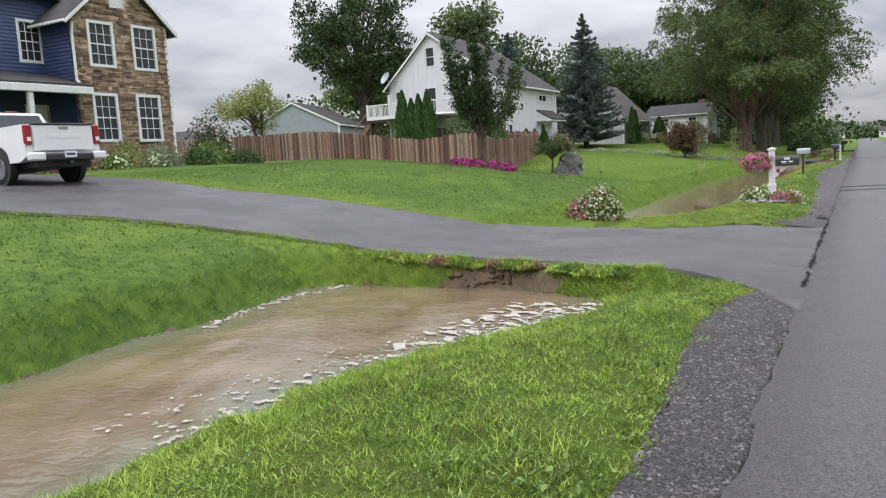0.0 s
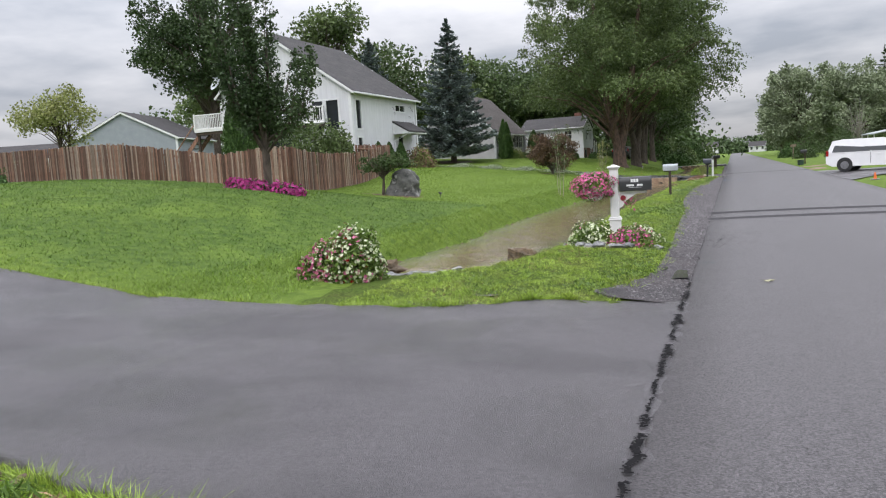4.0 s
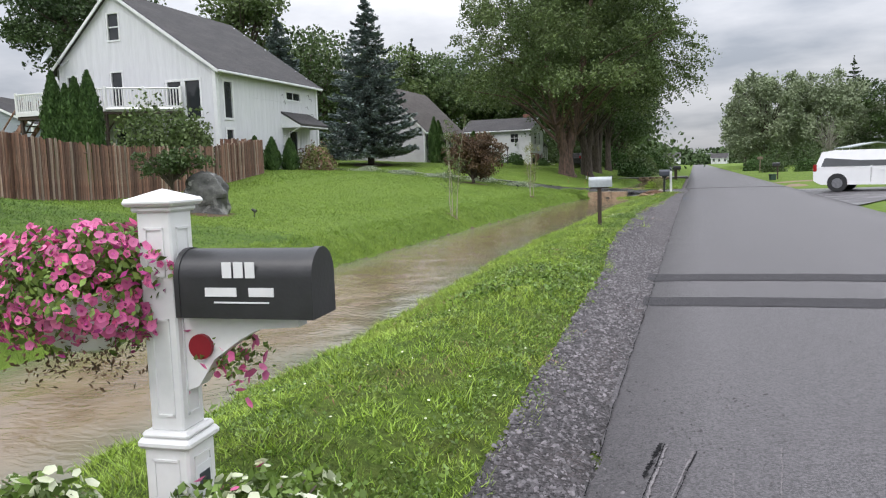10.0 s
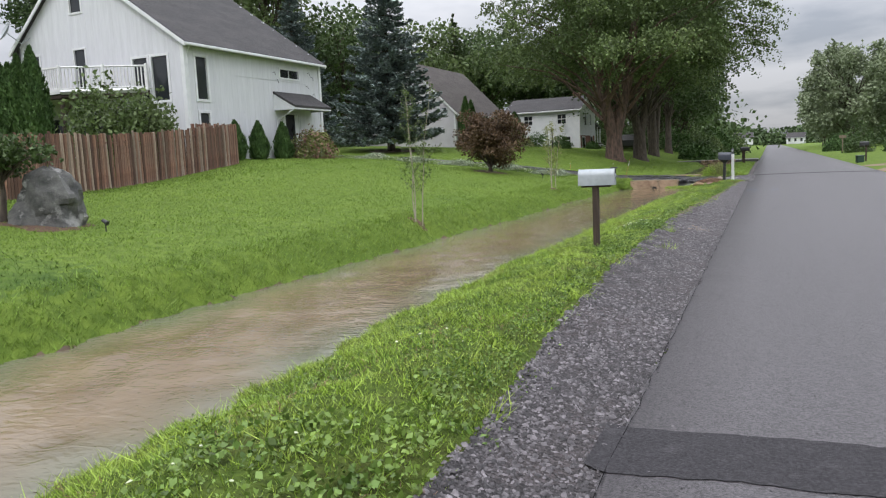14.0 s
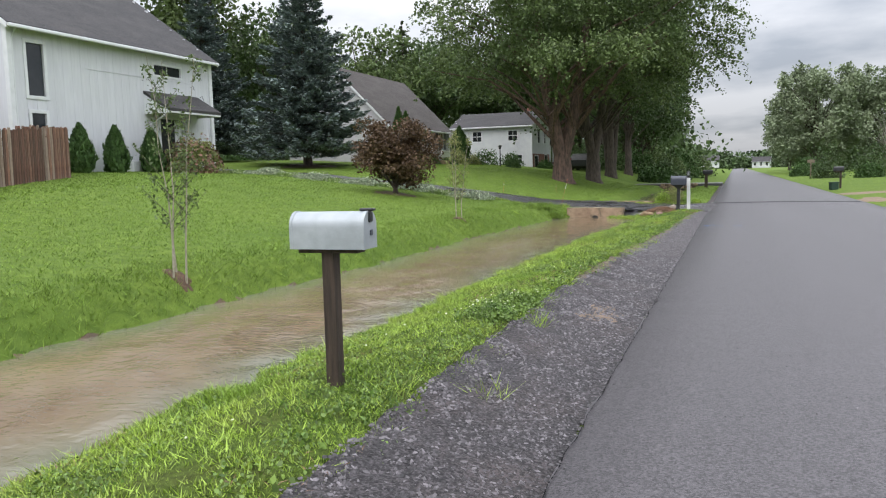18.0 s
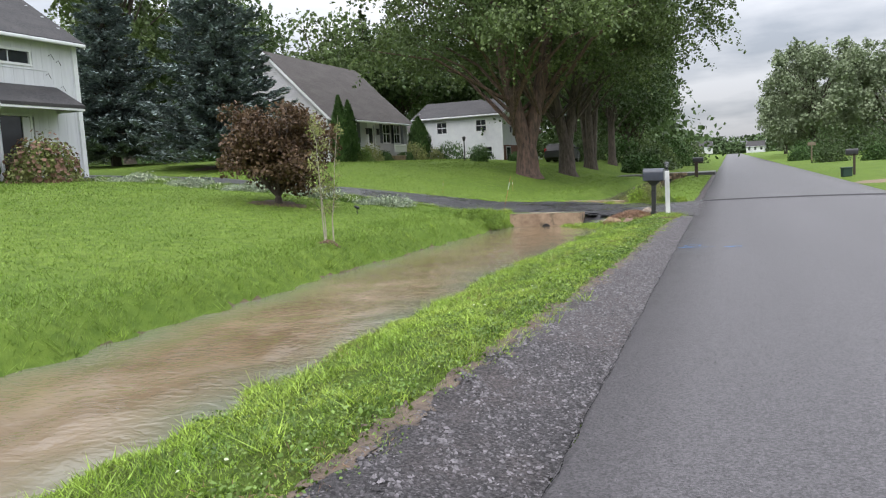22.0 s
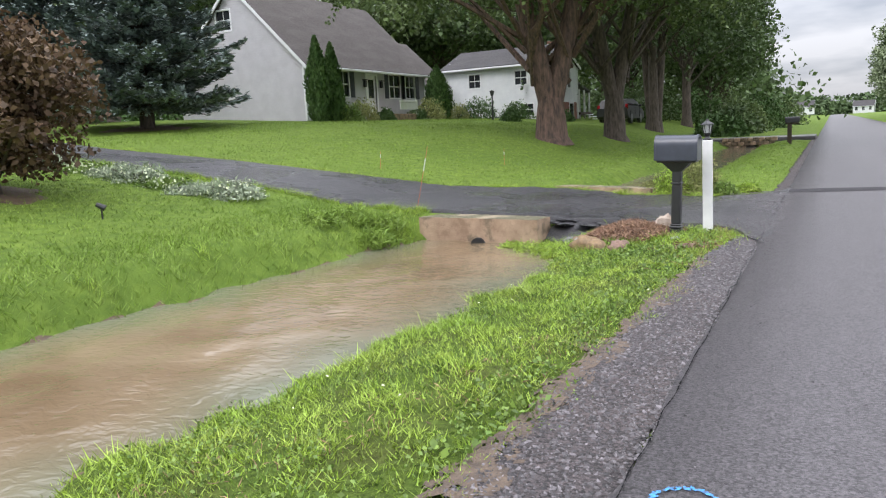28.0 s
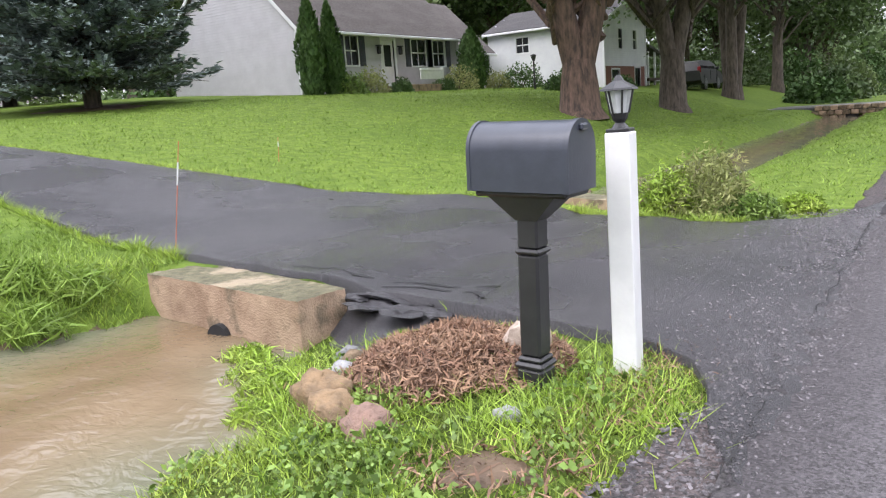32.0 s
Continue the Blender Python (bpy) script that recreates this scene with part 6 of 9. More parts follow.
# mulch and bare soil patches
M_EDGE = mat("washed_soil", (0.15, 0.108, 0.076), (0.075, 0.056, 0.044), 14.0, 0.85, 0.8, 60)
MULCH = [(-2.05, 59.08, 0.66, 0.5, 0.14, M_MULCH, "heap of shredded brown bark mulch beside the mailbox"), (-1.23, 58.06, 0.23, 0.15, 0.031, M_BED, "wet bare soil patch in the grass"), (-6.9, 51.9, 0.24, 0.18, 0.04, M_MULCH, "ring of dark mulch under a young tree"), (-7.0, 40.35, 0.24, 0.16, 0.04, M_MULCH, "ring of dark mulch under a young tree"), (-12.5, 35.0, 1.3, 0.7, 0.03, M_MULCH, "bed of dark mulch round the standing stone"), (-1.78, 19.95, 0.6, 0.5, 0.1, M_BED, "mounded dark soil of the flower bed"), (-2.9, 59.62, 0.55, 0.3, 0.034, M_DRIVE2, "slumped wet black asphalt beside the headwall"), (-22.7, 70.3, 1.6, 1.6, 0.02, M_BED, "bare shaded soil under the spruce"), (-11.0, 56.6, 0.8, 0.7, 0.02, M_BED, "bare dark soil under the red maple"), (-0.88, 39.3, 0.24, 0.5, 0.0, M_DIRT, "sandy washed-out patch in the gravel")]
for k in range(26):
    y = 41.5 + k * 0.62
    MULCH.append((GEDGE(y) - 0.03, y, 0.08 + 0.05 * (k % 3), 0.3 + 0.12 * (k % 4), 0.0, M_EDGE, "washed sandy soil between grass and gravel"))
for k, (x, y, a, b, c, m, lab) in enumerate(MULCH):
    v, f = [], []
    R, N = (7, 26) if c > 0.03 else (14, 56)
    for i in range(R + 1):
        for j in range(N):
            an = 2 * math.pi * j / N
            q = i / R * (1 + 0.16 * math.sin(3 * an + k) + 0.1 * math.sin(7 * an + 2 * k))
            px, py = x + a * q * math.cos(an), y + b * q * math.sin(an)
            v.append((px, py, h(px, py) + (0.024 if px > GEDGE(py) - 0.1 else 0.008) + c * max(0, 1 - (i / R) ** 2) + (-0.03 if i == R else 0) + 0.25 * c * noise.noise(Vector((px * 9, py * 9, k)))))
    f = [(i * N + j, (i + 1) * N + j, (i + 1) * N + (j + 1) % N, i * N + (j + 1) % N) for i in range(R) for j in range(N)]
    if c < 0.03 and a < 0.6:
        # thin washes break up into crumbs towards their rim
        keep = []
        for q in f:
            i = q[0] // N
            px, py = v[q[0]][:2]
            if noise.noise(Vector((px * 13, py * 13, k))) + 0.6 * noise.noise(Vector((px * 41, py * 41, k))) > 1.5 * (i / R) - 1.0:
                keep.append(q)
        f = keep
    tagged(new("soil_patch", quick_mesh("soil_patch", v, f, m)), lab, "soil", kind="structure")


def chips(name, label, cx0, cy0, a, b, n, material, seed, lift):
    """Loose shreds strewn over a heap."""
    rng = np.random.default_rng(seed)
    r, an = np.sqrt(rng.random(n)), rng.random(n) * 2 * math.pi
    P = np.stack([cx0 + a * r * np.cos(an), cy0 + b * r * np.sin(an), np.zeros(n)], 1)
    P[:, 2] = height(P[:, 0], P[:, 1]) + 0.03 + lift * (1 - r ** 2)
    v, f = leaf_quads(P, 0.1, rng, 0.1, 1.5)
    return tagged(new(name, quick_mesh(name, v, f, material)), label, "mulch", kind="stuff")


M_STRAW = mat("straw_shreds", (0.32, 0.2, 0.125), (0.16, 0.085, 0.055), 5.0, 0.85, vary=0.5, island=True)
chips("mulch_shreds", "loose straw and bark shreds on the mulch heap", -2.02, 59.06, 0.68, 0.52, 5200, M_STRAW, 61, 0.13)
chips("washed_straw", "flattened straw washed along the grass edge", -1.2, 58.05, 0.4, 0.25, 160, M_STRAW, 62, 0.0)

# ---- mailboxes ----


def box_shell(length, width, tall, name, material, parent, door_mat=None):
    """A tunnel-shaped letter box along x, its door at +x."""
    n = 14
    prof = [(-width / 2, 0)] + [(-width / 2 * math.cos(a), tall - width / 2 + width / 2 * math.sin(a)) for a in np.linspace(0, math.pi, n)] + [(width / 2, 0)]
    sh = Shape().prism(prof, "x", -length / 2, length / 2)
    shell = part(name, sh, material, parent, smooth=40)
    big = [(p * 1.03, max(q * 1.02, -0.004)) for p, q in prof]
    part("door", Shape().prism(big, "x", length / 2 - 0.012, length / 2 + 0.014), door_mat or material, shell, smooth=40)
    rim = Shape().prism(big, "x", -length / 2 - 0.008, -length / 2 + 0.01)
    part("back_rim", rim, material, shell, smooth=40)
    return shell


def flower_mailbox():
    g = 0.19
    th = thing("mailbox", "black mailbox on a white panelled post with a flower basket", "mailbox", "mailboxes", at=pose(-1.81, 20.33, g, 0, 0, 4) @ Matrix.Scale(1.115, 4))
    part("base", Shape().box((0, 0, 0.17), (0.165, 0.165, 0.36), None, 0.008), M_WHITE, th)
    part("base_moulding", Shape().box((0, 0, 0.362), (0.2, 0.2, 0.035), None, 0.012).box((0, 0, 0.39), (0.175, 0.175, 0.025), None, 0.01), M_WHITE, th)
    post = part("post", Shape().box((0, 0, 0.77), (0.125, 0.125, 0.74), None, 0.006), M_WHITE, th)
    for s, ax in ((-1, "y"), (1, "x"), (1, "y"), (-1, "x")):
        for z0, z1, w, d in ((0.45, 0.78, 0.07, 0.0625), (0.92, 1.08, 0.07, 0.0625), (0.05, 0.31, 0.1, 0.0825)):
            sh = Shape()
            for a, b, c, e in ((-w / 2, -w / 2 + 0.008, z0, z1), (w / 2 - 0.008, w / 2, z0, z1), (-w / 2, w / 2, z0, z0 + 0.008), (-w / 2, w / 2, z1 - 0.008, z1)):
                if ax == "y":
                    sh.box(((a + b) / 2, s * (d + 0.002), (c + e) / 2), (b - a, 0.006, e - c))
                else:
                    sh.box((s * (d + 0.002), (a + b) / 2, (c + e) / 2), (0.006, b - a, e - c))
            part("panel_moulding", sh, M_WHITE, post)
    cap = Shape()
    cap.box((0, 0, 1.14), (0.15, 0.15, 0.02), None, 0.006)
    cap.box((0, 0, 1.162), (0.19, 0.19, 0.026), None, 0.01)
    cap.add([(-0.08, -0.08, 1.175), (0.08, -0.08, 1.175), (0.08, 0.08, 1.175), (-0.08, 0.08, 1.175), (0, 0, 1.205)], [(0, 1, 4), (1, 2, 4), (2, 3, 4), (3, 0, 4), (3, 2, 1, 0)])
    part("cap", cap, M_WHITE, th)
    arm = Shape()
    arm.prism([(0.06, 0.78), (0.48, 0.78), (0.48, 0.755), (0.34, 0.745), (0.27, 0.71), (0.17, 0.64), (0.11, 0.55), (0.06, 0.53)], "y", -0.03, 0.03)
    part("bracket", arm, M_WHITE, th)
    part("bracket_disc", Shape().tube([(0.13, -0.029, 0.685), (0.13, -0.045, 0.685)], [0.042, 0.042], 20), mat("crimson_disc", (0.26, 0.006, 0.018), (0.2, 0.005, 0.014), 9.0, 0.5), th, "round dark red disc")
    bx = box_shell(0.455, 0.175, 0.215, "letter_box", M_BLACK, th)
    bx.location = (0.315, 0.0, 0.79)
    # lettering stands for itself as plain bars
    ink = mat("white_lettering", (0.75, 0.75, 0.75), (0.68, 0.68, 0.68), 9.0, 0.6)
    for k, (u, z, w, t) in enumerate([(-0.045, 0.155, 0.032, 0.05), (-0.005, 0.155, 0.032, 0.05), (0.035, 0.155, 0.032, 0.05), (-0.07, 0.085, 0.11, 0.028), (0.07, 0.085, 0.085, 0.028), (0.0, 0.052, 0.19, 0.005)]):
        part("lettering_bar", Shape().box((u, -0.0895, z), (w, 0.003, t)), ink, bx)
    st = part("sticker", Shape().box((0.0, -0.0855, 0.17), (0.09, 0.003, 0.21)), M_TRIM, th)
    part("sticker_mark", Shape().box((0.0, -0.0885, 0.22), (0.06, 0.003, 0.05)), M_BOXGREY, st)
    part("sticker_bar", Shape().box((0.0, -0.0885, 0.14), (0.07, 0.003, 0.02)), M_BLACK, st)
    st.matrix_basis = pose(0, 0, 0, 0, 0, 90)
    # hanging basket of petunias on the far side of the post
    bk = thing("flower_basket", "hanging basket overflowing with bright pink petunias", "flowers", at=pose(-2.14, 20.28, 1.12) @ Matrix.Scale(1.02, 4))
    rng = np.random.default_rng(77)
    bowl = Shape()
    for r, z in ((0.02, -0.2), (0.12, -0.17), (0.19, -0.06), (0.22, 0.04)):
        bowl.v += [(r * math.cos(a), r * math.sin(a), z) for a in np.linspace(0, 2 * math.pi, 18, endpoint=False)]
    bowl.f += [(i * 18 + k, i * 18 + (k + 1) % 18, (i + 1) * 18 + (k + 1) % 18, (i + 1) * 18 + k) for i in range(3) for k in range(18)]
    part("bowl", bowl, M_WHITE, bk)

    def cloud(n, lo):
        d = rng.normal(size=(n, 3))
        d /= np.linalg.norm(d, axis=1, keepdims=True)
        r = lo + (1 - lo) * rng.random(n)
        lump = 1 + 0.16 * np.sin(4 * np.arctan2(d[:, 1], d[:, 0]) + 5 * d[:, 2])
        return d * (r * lump)[:, None] * np.array([0.38, 0.33, 0.23]) + np.array([0, 0, 0.05])
    p_in = lambda m: cloud(m, 0.8)
    v, f = leaf_quads(cloud(5200, 0.3), 0.036, rng, 0.55, 0.4)
    part("leaves", quick_mesh("leaves", v, f, M_WEED), None, bk)
    p = cloud(820, 0.88)
    p = p[p[:, 2] > -0.13]
    v, f = petals(p, 0.039, rng)
    part("blossoms", quick_mesh("blossoms", v, f, M_PINK), None, bk)
    q = p * 1.012
    v, f = leaf_quads(q, 0.012, rng, 0.9, 0.2)
    tagged(part("throats", quick_mesh("throats", v, f, M_MAG), None, bk, "deep magenta flower throats"), kind="stuff")
    tr = rng.random((700, 3))
    p = np.stack([(tr[:, 0] - 0.5) * 0.5, (tr[:, 1] - 0.5) * 0.4, -0.08 - 0.22 * tr[:, 2] ** 1.6], 1)
    v, f = leaf_quads(p, 0.024, rng, 0.4, 0.2)
    tagged(part("trailing_stems", quick_mesh("trailing_stems", v, f, M_RED), None, bk), kind="stuff")
    q = p_in(620)
    v, f = leaf_quads(q, 0.03, rng, 0.4, 0.1)
    tagged(part("buds", quick_mesh("buds", v, f, M_MAG), None, bk), kind="stuff")
    sm = thing("flower_tuft", "pink petunias spilling below the mailbox bracket", "flowers", at=(-1.6, 20.4, 0.9))
    q = rng.normal(size=(240, 3)) * np.array([0.06, 0.05, 0.07])
    v, f = leaf_quads(q, 0.03, rng, 0.5)
    part("leaves", quick_mesh("leaves", v, f, M_WEED), None, sm)
    q = rng.normal(size=(48, 3)) * np.array([0.07, 0.05, 0.07])
    v, f = petals(q, 0.045, rng)
    part("blossoms", quick_mesh("blossoms", v, f, M_PINK), None, sm)


flower_mailbox()


def silver_mailbox():
    x, y = -2.04, 35.94
    g = h(x, y) + 0.02
    th = thing("mailbox", "plain silver-grey mailbox on a dark wooden post", "mailbox", "mailboxes", at=pose(x, y, g, 0, 0, 2))
    part("post", Shape().box((0, 0, 0.4), (0.089, 0.089, 0.92), None, 0.005), M_POSTW, th)
    part("board", Shape().box((0.01, 0, 0.87), (0.42, 0.12, 0.025), None, 0.004), M_POSTW, th)
    bx = box_shell(0.5, 0.19, 0.235, "letter_box", M_SILVER, th)
    bx.location = (0.02, 0, 0.885)
    lt = part("door_latch", Shape().box((0.262, 0, 0.2), (0.03, 0.05, 0.07), None, 0.008).box((0.25, 0, 0.245), (0.1, 0.04, 0.018), None, 0.006), M_BLACK, bx)
    part("number_plate", Shape().box((0.267, 0.01, 0.1), (0.004, 0.035, 0.035)), M_BOXGREY, bx)


silver_mailbox()


def black_mailbox():
    x, y = -1.43, 58.9
    g = h(x, y) - 0.04
    th = thing("mailbox", "charcoal plastic mailbox on a matching moulded post", "mailbox", "mailboxes", at=pose(x, y, g, 0, 1.5, -3))
    zp = 0.0
    for pn, hh, w, b in (("post_foot", 0.16, 0.135, 0.012), ("post_ring", 0.03, 0.15, 0.012), ("post_ring", 0.025, 0.125, 0.01), ("post", 0.48, 0.108, 0.012), ("post_ring", 0.025, 0.125, 0.01), ("post_neck", 0.14, 0.105, 0.01)):
        part(pn, Shape().box((0, 0, zp + hh / 2), (w, w, hh), None, b), M_BLACK, th)
        zp += hh
    part("collar", Shape().add([(-0.055, -0.055, 0.85), (0.055, -0.055, 0.85), (0.055, 0.055, 0.85), (-0.055, 0.055, 0.85), (-0.17, -0.1, 0.965), (0.17, -0.1, 0.965), (0.17, 0.1, 0.965), (-0.17, 0.1, 0.965)], [(0, 1, 5, 4), (1, 2, 6, 5), (2, 3, 7, 6), (3, 0, 4, 7), (3, 2, 1, 0), (4, 5, 6, 7)]), M_BLACK, th)
    part("tray", Shape().box((0, 0, 0.975), (0.46, 0.22, 0.03), None, 0.01), M_BLACK, th)
    bx = box_shell(0.485, 0.25, 0.3, "letter_box", M_BOXGREY, th)
    bx.location = (-0.005, 0, 0.985)
    part("door_pull", Shape().box((0.26, 0, 0.27), (0.03, 0.06, 0.03), None, 0.008), M_BOXGREY, bx)
    xl, yl = -1.1, 59.22
    gl = h(xl, yl) - 0.06
    lp = thing("lamp_post", "square white post topped by a small black lantern", "lamp", at=pose(xl, yl, gl, 0, -0.3, 4))
    part("post", Shape().box((0, 0, 0.6), (0.115, 0.115, 1.2), None, 0.006), M_WHITE, lp)
    lan = Shape()
    lan.box((0, 0, 1.21), (0.125, 0.125, 0.02), None, 0.005)
    lan.tube([(0, 0, 1.22), (0, 0, 1.25), (0, 0, 1.27), (0, 0, 1.3)], [0.05, 0.025, 0.04, 0.05], 12)
    lant = part("lantern_base", lan, M_BLACK, lp)
    for k in range(6):
        a = k * math.pi / 3
        part("lantern_bar", Shape().tube([(0.05 * math.cos(a), 0.05 * math.sin(a), 1.3), (0.075 * math.cos(a), 0.075 * math.sin(a), 1.42)], [0.006, 0.006], 5), M_BLACK, lant)
    part("lantern_glass", Shape().tube([(0, 0, 1.302), (0, 0, 1.418)], [0.046, 0.068], 6), mat("frosted_lantern", (0.6, 0.62, 0.62), (0.5, 0.52, 0.52), 9.0, 0.2), lant)
    lant.matrix_basis = Matrix.Translation((0, 0, 1.2)) @ Matrix.Scale(0.84, 4) @ Matrix.Translation((0, 0, -1.2))
    part("lantern_roof", Shape().tube([(0, 0, 1.42), (0, 0, 1.43), (0, 0, 1.47), (0, 0, 1.5)], [0.105, 0.1, 0.03, 0.012], 6), M_BLACK, lant)


black_mailbox()


def plain_mailbox(x, y, material, label, turn=0, z=None):
    g = (h(x, y) if z is None else z) - 0.03
    th = thing("mailbox", label, "mailbox", "mailboxes", at=pose(x, y, g, 0, 0, turn))
    part("post", Shape().box((0, 0, 0.5), (0.1, 0.1, 1.0), None, 0.008), M_POSTW, th)
    part("arm", Shape().box((0.1, 0, 0.93), (0.5, 0.1, 0.06), None, 0.008), M_POSTW, th)
    bx = box_shell(0.5, 0.2, 0.25, "letter_box", material, th)
    bx.location = (0.1, 0, 0.97)


for k in range(3):
    plain_mailbox(-1.4 - 0.1 * k, 87.0 + k * 1.3, M_BLACK, "black mailbox in a row beside the road")
plain_mailbox(5.9, 79.5, M_BLACK, "dark mailbox on a post across the road", 180, 0.1)

# ---- planting ----
M_SILV = mat("silvery_leaves", (0.2, 0.26, 0.15), (0.36, 0.41, 0.3), 3.0, 0.7, vary=0.4, island=True, trans=0.2)
M_DUSK = mat("dusky_pink_petals", (0.5, 0.16, 0.25), (0.34, 0.08, 0.14), 6.0, 0.6, vary=0.4, island=True, trans=0.2)
M_PALEPINK = mat("pale_pink_petals", (0.66, 0.52, 0.52), (0.55, 0.4, 0.42), 5.0, 0.6, vary=0.2, island=True, trans=0.25)
M_RUST = mat("rusty_flower_heads", (0.15, 0.075, 0.05), (0.21, 0.125, 0.085), 4.0, 0.8, vary=0.35, island=True)
mound("flower_bush", "tall mounded bush of white petunias beside the driveway", -5.15, 17.02, (0.43, 0.46, 0.74), M_WEED, 4200, 0.06, 5, flowers=((M_WPET, 480, 0.052, None), (M_DUSK, 150, 0.052, (4.2, 0.1)), (M_RED, 40, 0.05, (5.6, 0.1)), (M_PINK, 60, 0.05, (5.2, 0.2)), (M_TAIL, 50, 0.05, (4.4, 0.3))), category="flowers", group="flower bushes by the driveway")
mound("flower_bush", "lower bush of dusky pink and white petunias beside the driveway", -5.58, 17.0, (0.42, 0.44, 0.55), M_WEED, 3600, 0.06, 6, flowers=((M_DUSK, 520, 0.052, None), (M_WPET, 190, 0.05, None), (M_PINK, 90, 0.05, (3.4, -0.2))), category="flowers", group="flower bushes by the driveway")
mound("bed_flowers", "white and green petunias at the mailbox foot", -2.12, 19.75, (0.4, 0.38, 0.36), M_WEED, 3400, 0.05, 15, flowers=((M_WPET, 420, 0.046, None), (M_PINK, 60, 0.042, (2.6, 0.3))), category="flowers", group="flowers at the mailbox foot")
mound("bed_flowers", "bright pink petunias at the mailbox foot", -1.5, 19.72, (0.36, 0.34, 0.27), M_WEED, 2600, 0.05, 16, flowers=((M_PINK, 230, 0.044, None), (M_MAG, 110, 0.042, None), (M_RED, 60, 0.04, None)), category="flowers", group="flowers at the mailbox foot")
mound("bed_flowers", "loose white petunias at the mailbox foot", -1.42, 20.25, (0.36, 0.34, 0.3), M_WEED, 2600, 0.05, 17, flowers=((M_WPET, 300, 0.044, None), (M_PINK, 40, 0.04, None)), category="flowers", group="flowers at the mailbox foot")
for k in range(5):
    mound("mum_plant", "low magenta flowering plant at the tree's foot", -13.35 + 0.5 * k + (0.3 if k > 2 else 0), 25.6 - 0.16 * k, (0.33, 0.3, 0.3), M_ARBOR, 420, 0.07, 20 + k, flowers=((M_MAG, 190, 0.09, None),), category="flowers", group="magenta flowers under the tree")
for k, (x, y) in enumerate([(-21.6, 52.8), (-21.6, 54.47), (-21.6, 56.4)]):
    cone_shrub("arborvitae", "clipped dark green arborvitae against the white house", x, y, 1.75, 0.46, 90 + k, group="arborvitaes by the white house")
mound("hydrangea", "rounded green shrub with rusty flower heads by the door", -20.9, 58.1, (1.15, 1.15, 1.45), M_LEAFY, 3600, 0.12, 95, flowers=((M_RUST, 420, 0.13, None),))
for k in range(4):
    cone_shrub("arborvitae", "tall columnar arborvitae screening the deck", -28.4 + k * 0.66, 46.6 + 0.1 * (k % 2), 4.5 - 0.3 * ((k * 2) % 3), 0.64, 110 + k, n=6500, group="arborvitaes before the deck", size=0.12)
for k, (x, y, a, b) in enumerate([(-23.6, 47.2, 1.5, 3.3), (-21.9, 47.6, 1.2, 2.7), (-22.6, 48.6, 1.3, 2.9)]):
    mound("shrub", "loose leafy shrub rising above the wooden fence", x, y, (a, a, b), M_LEAF, 2600, 0.2, 120 + k, group="shrubs behind the fence")
for k, (y, t, r) in enumerate([(77.95, 3.7, 0.55), (79.1, 3.5, 0.52)]):
    cone_shrub("arborvitae", "tall narrow arborvitae at the cape house corner", -20.3, y, t, r, 130 + k, n=3600, group="arborvitaes at the cape house", size=0.13)
cone_shrub("arborvitae", "broad dark evergreen cone beside the cape house", -20.2, 89.5, 3.0, 0.85, 134, n=3600, group="arborvitaes at the cape house", size=0.13)
for k, (y, a, b, m) in enumerate([(79.7, 0.75, 0.85, M_WEED), (81.0, 0.85, 1.0, M_LEAFY), (83.2, 0.5, 0.6, M_ARBOR), (86.5, 0.6, 0.6, M_ARBOR), (87.9, 1.05, 1.15, M_LEAFY), (91.6, 0.9, 0.9, M_LEAFY)]):
    mound("foundation_shrub", "clipped rounded shrub before the cape house", -20.0, y, (a, a, b), m, 1500, 0.11, 140 + k, group="shrubs before the cape house")
for k, (x, y, a, b) in enumerate([(-19.0, 92.5, 1.2, 1.3), (-16.0, 90.2, 0.6, 0.7), (-17.6, 95.5, 1.0, 1.1), (-14.8, 96, 0.7, 0.7)]):
    mound("shrub", "dark clipped shrub before the white gabled house", x, y, (a, a, b), M_ARBOR, 1500, 0.13, 150 + k, group="shrubs before the gabled house")
for k in range(15):
    x = -8.8 - k * 0.78
    mound("dusty_miller", "pale silvery white-flowered ground cover along the driveway", x, 59.25 - 0.12 * math.sin(k) + (0.012 * k), (0.72, 0.45 + 0.12 * (k % 2), 0.17 + 0.16 * (k % 3 == 0)), (M_SILV, M_SILV, M_WEED)[k % 3], 900, 0.11, 160 + k, flowers=((M_WPET, 130, 0.04, None),), category="flowers", group="silvery border plants", aspect=0.28, up=0.2)
for k, (x, y, s) in enumerate([(-2.3, 63.75, 0.35), (-1.9, 63.85, 0.45), (-1.5, 63.75, 0.3), (-1.1, 64.2, 0.25), (-2.7, 64.2, 0.3)]):
    mound("weed_clump", "tall ragged green weeds at the culvert", x, y, (s, s, s * (1.5 if k < 2 else 0.8)), (M_GRASS, M_LEAFY, M_WEED)[k % 3], 2600, 0.075, 180 + k, group="weeds at the culvert", category="weeds", stems=False, aspect=0.26, up=0.2)
for k, (x, y, s) in enumerate([(-3.35, 58.95, 0.24), (-3.05, 58.75, 0.2), (-2.6, 59.42, 0.13), (-2.85, 58.45, 0.16), (-3.7, 59.15, 0.17), (-2.75, 59.05, 0.12)]):
    mound("weed_clump", "ragged green weeds at the water's edge", x, y, (s, s, s * 0.6), M_GRASS, 380, 0.11, 190 + k, group="weeds by the headwall", category="weeds", stems=False, aspect=0.1, up=0.1, z=max(h(x, y), -0.24))
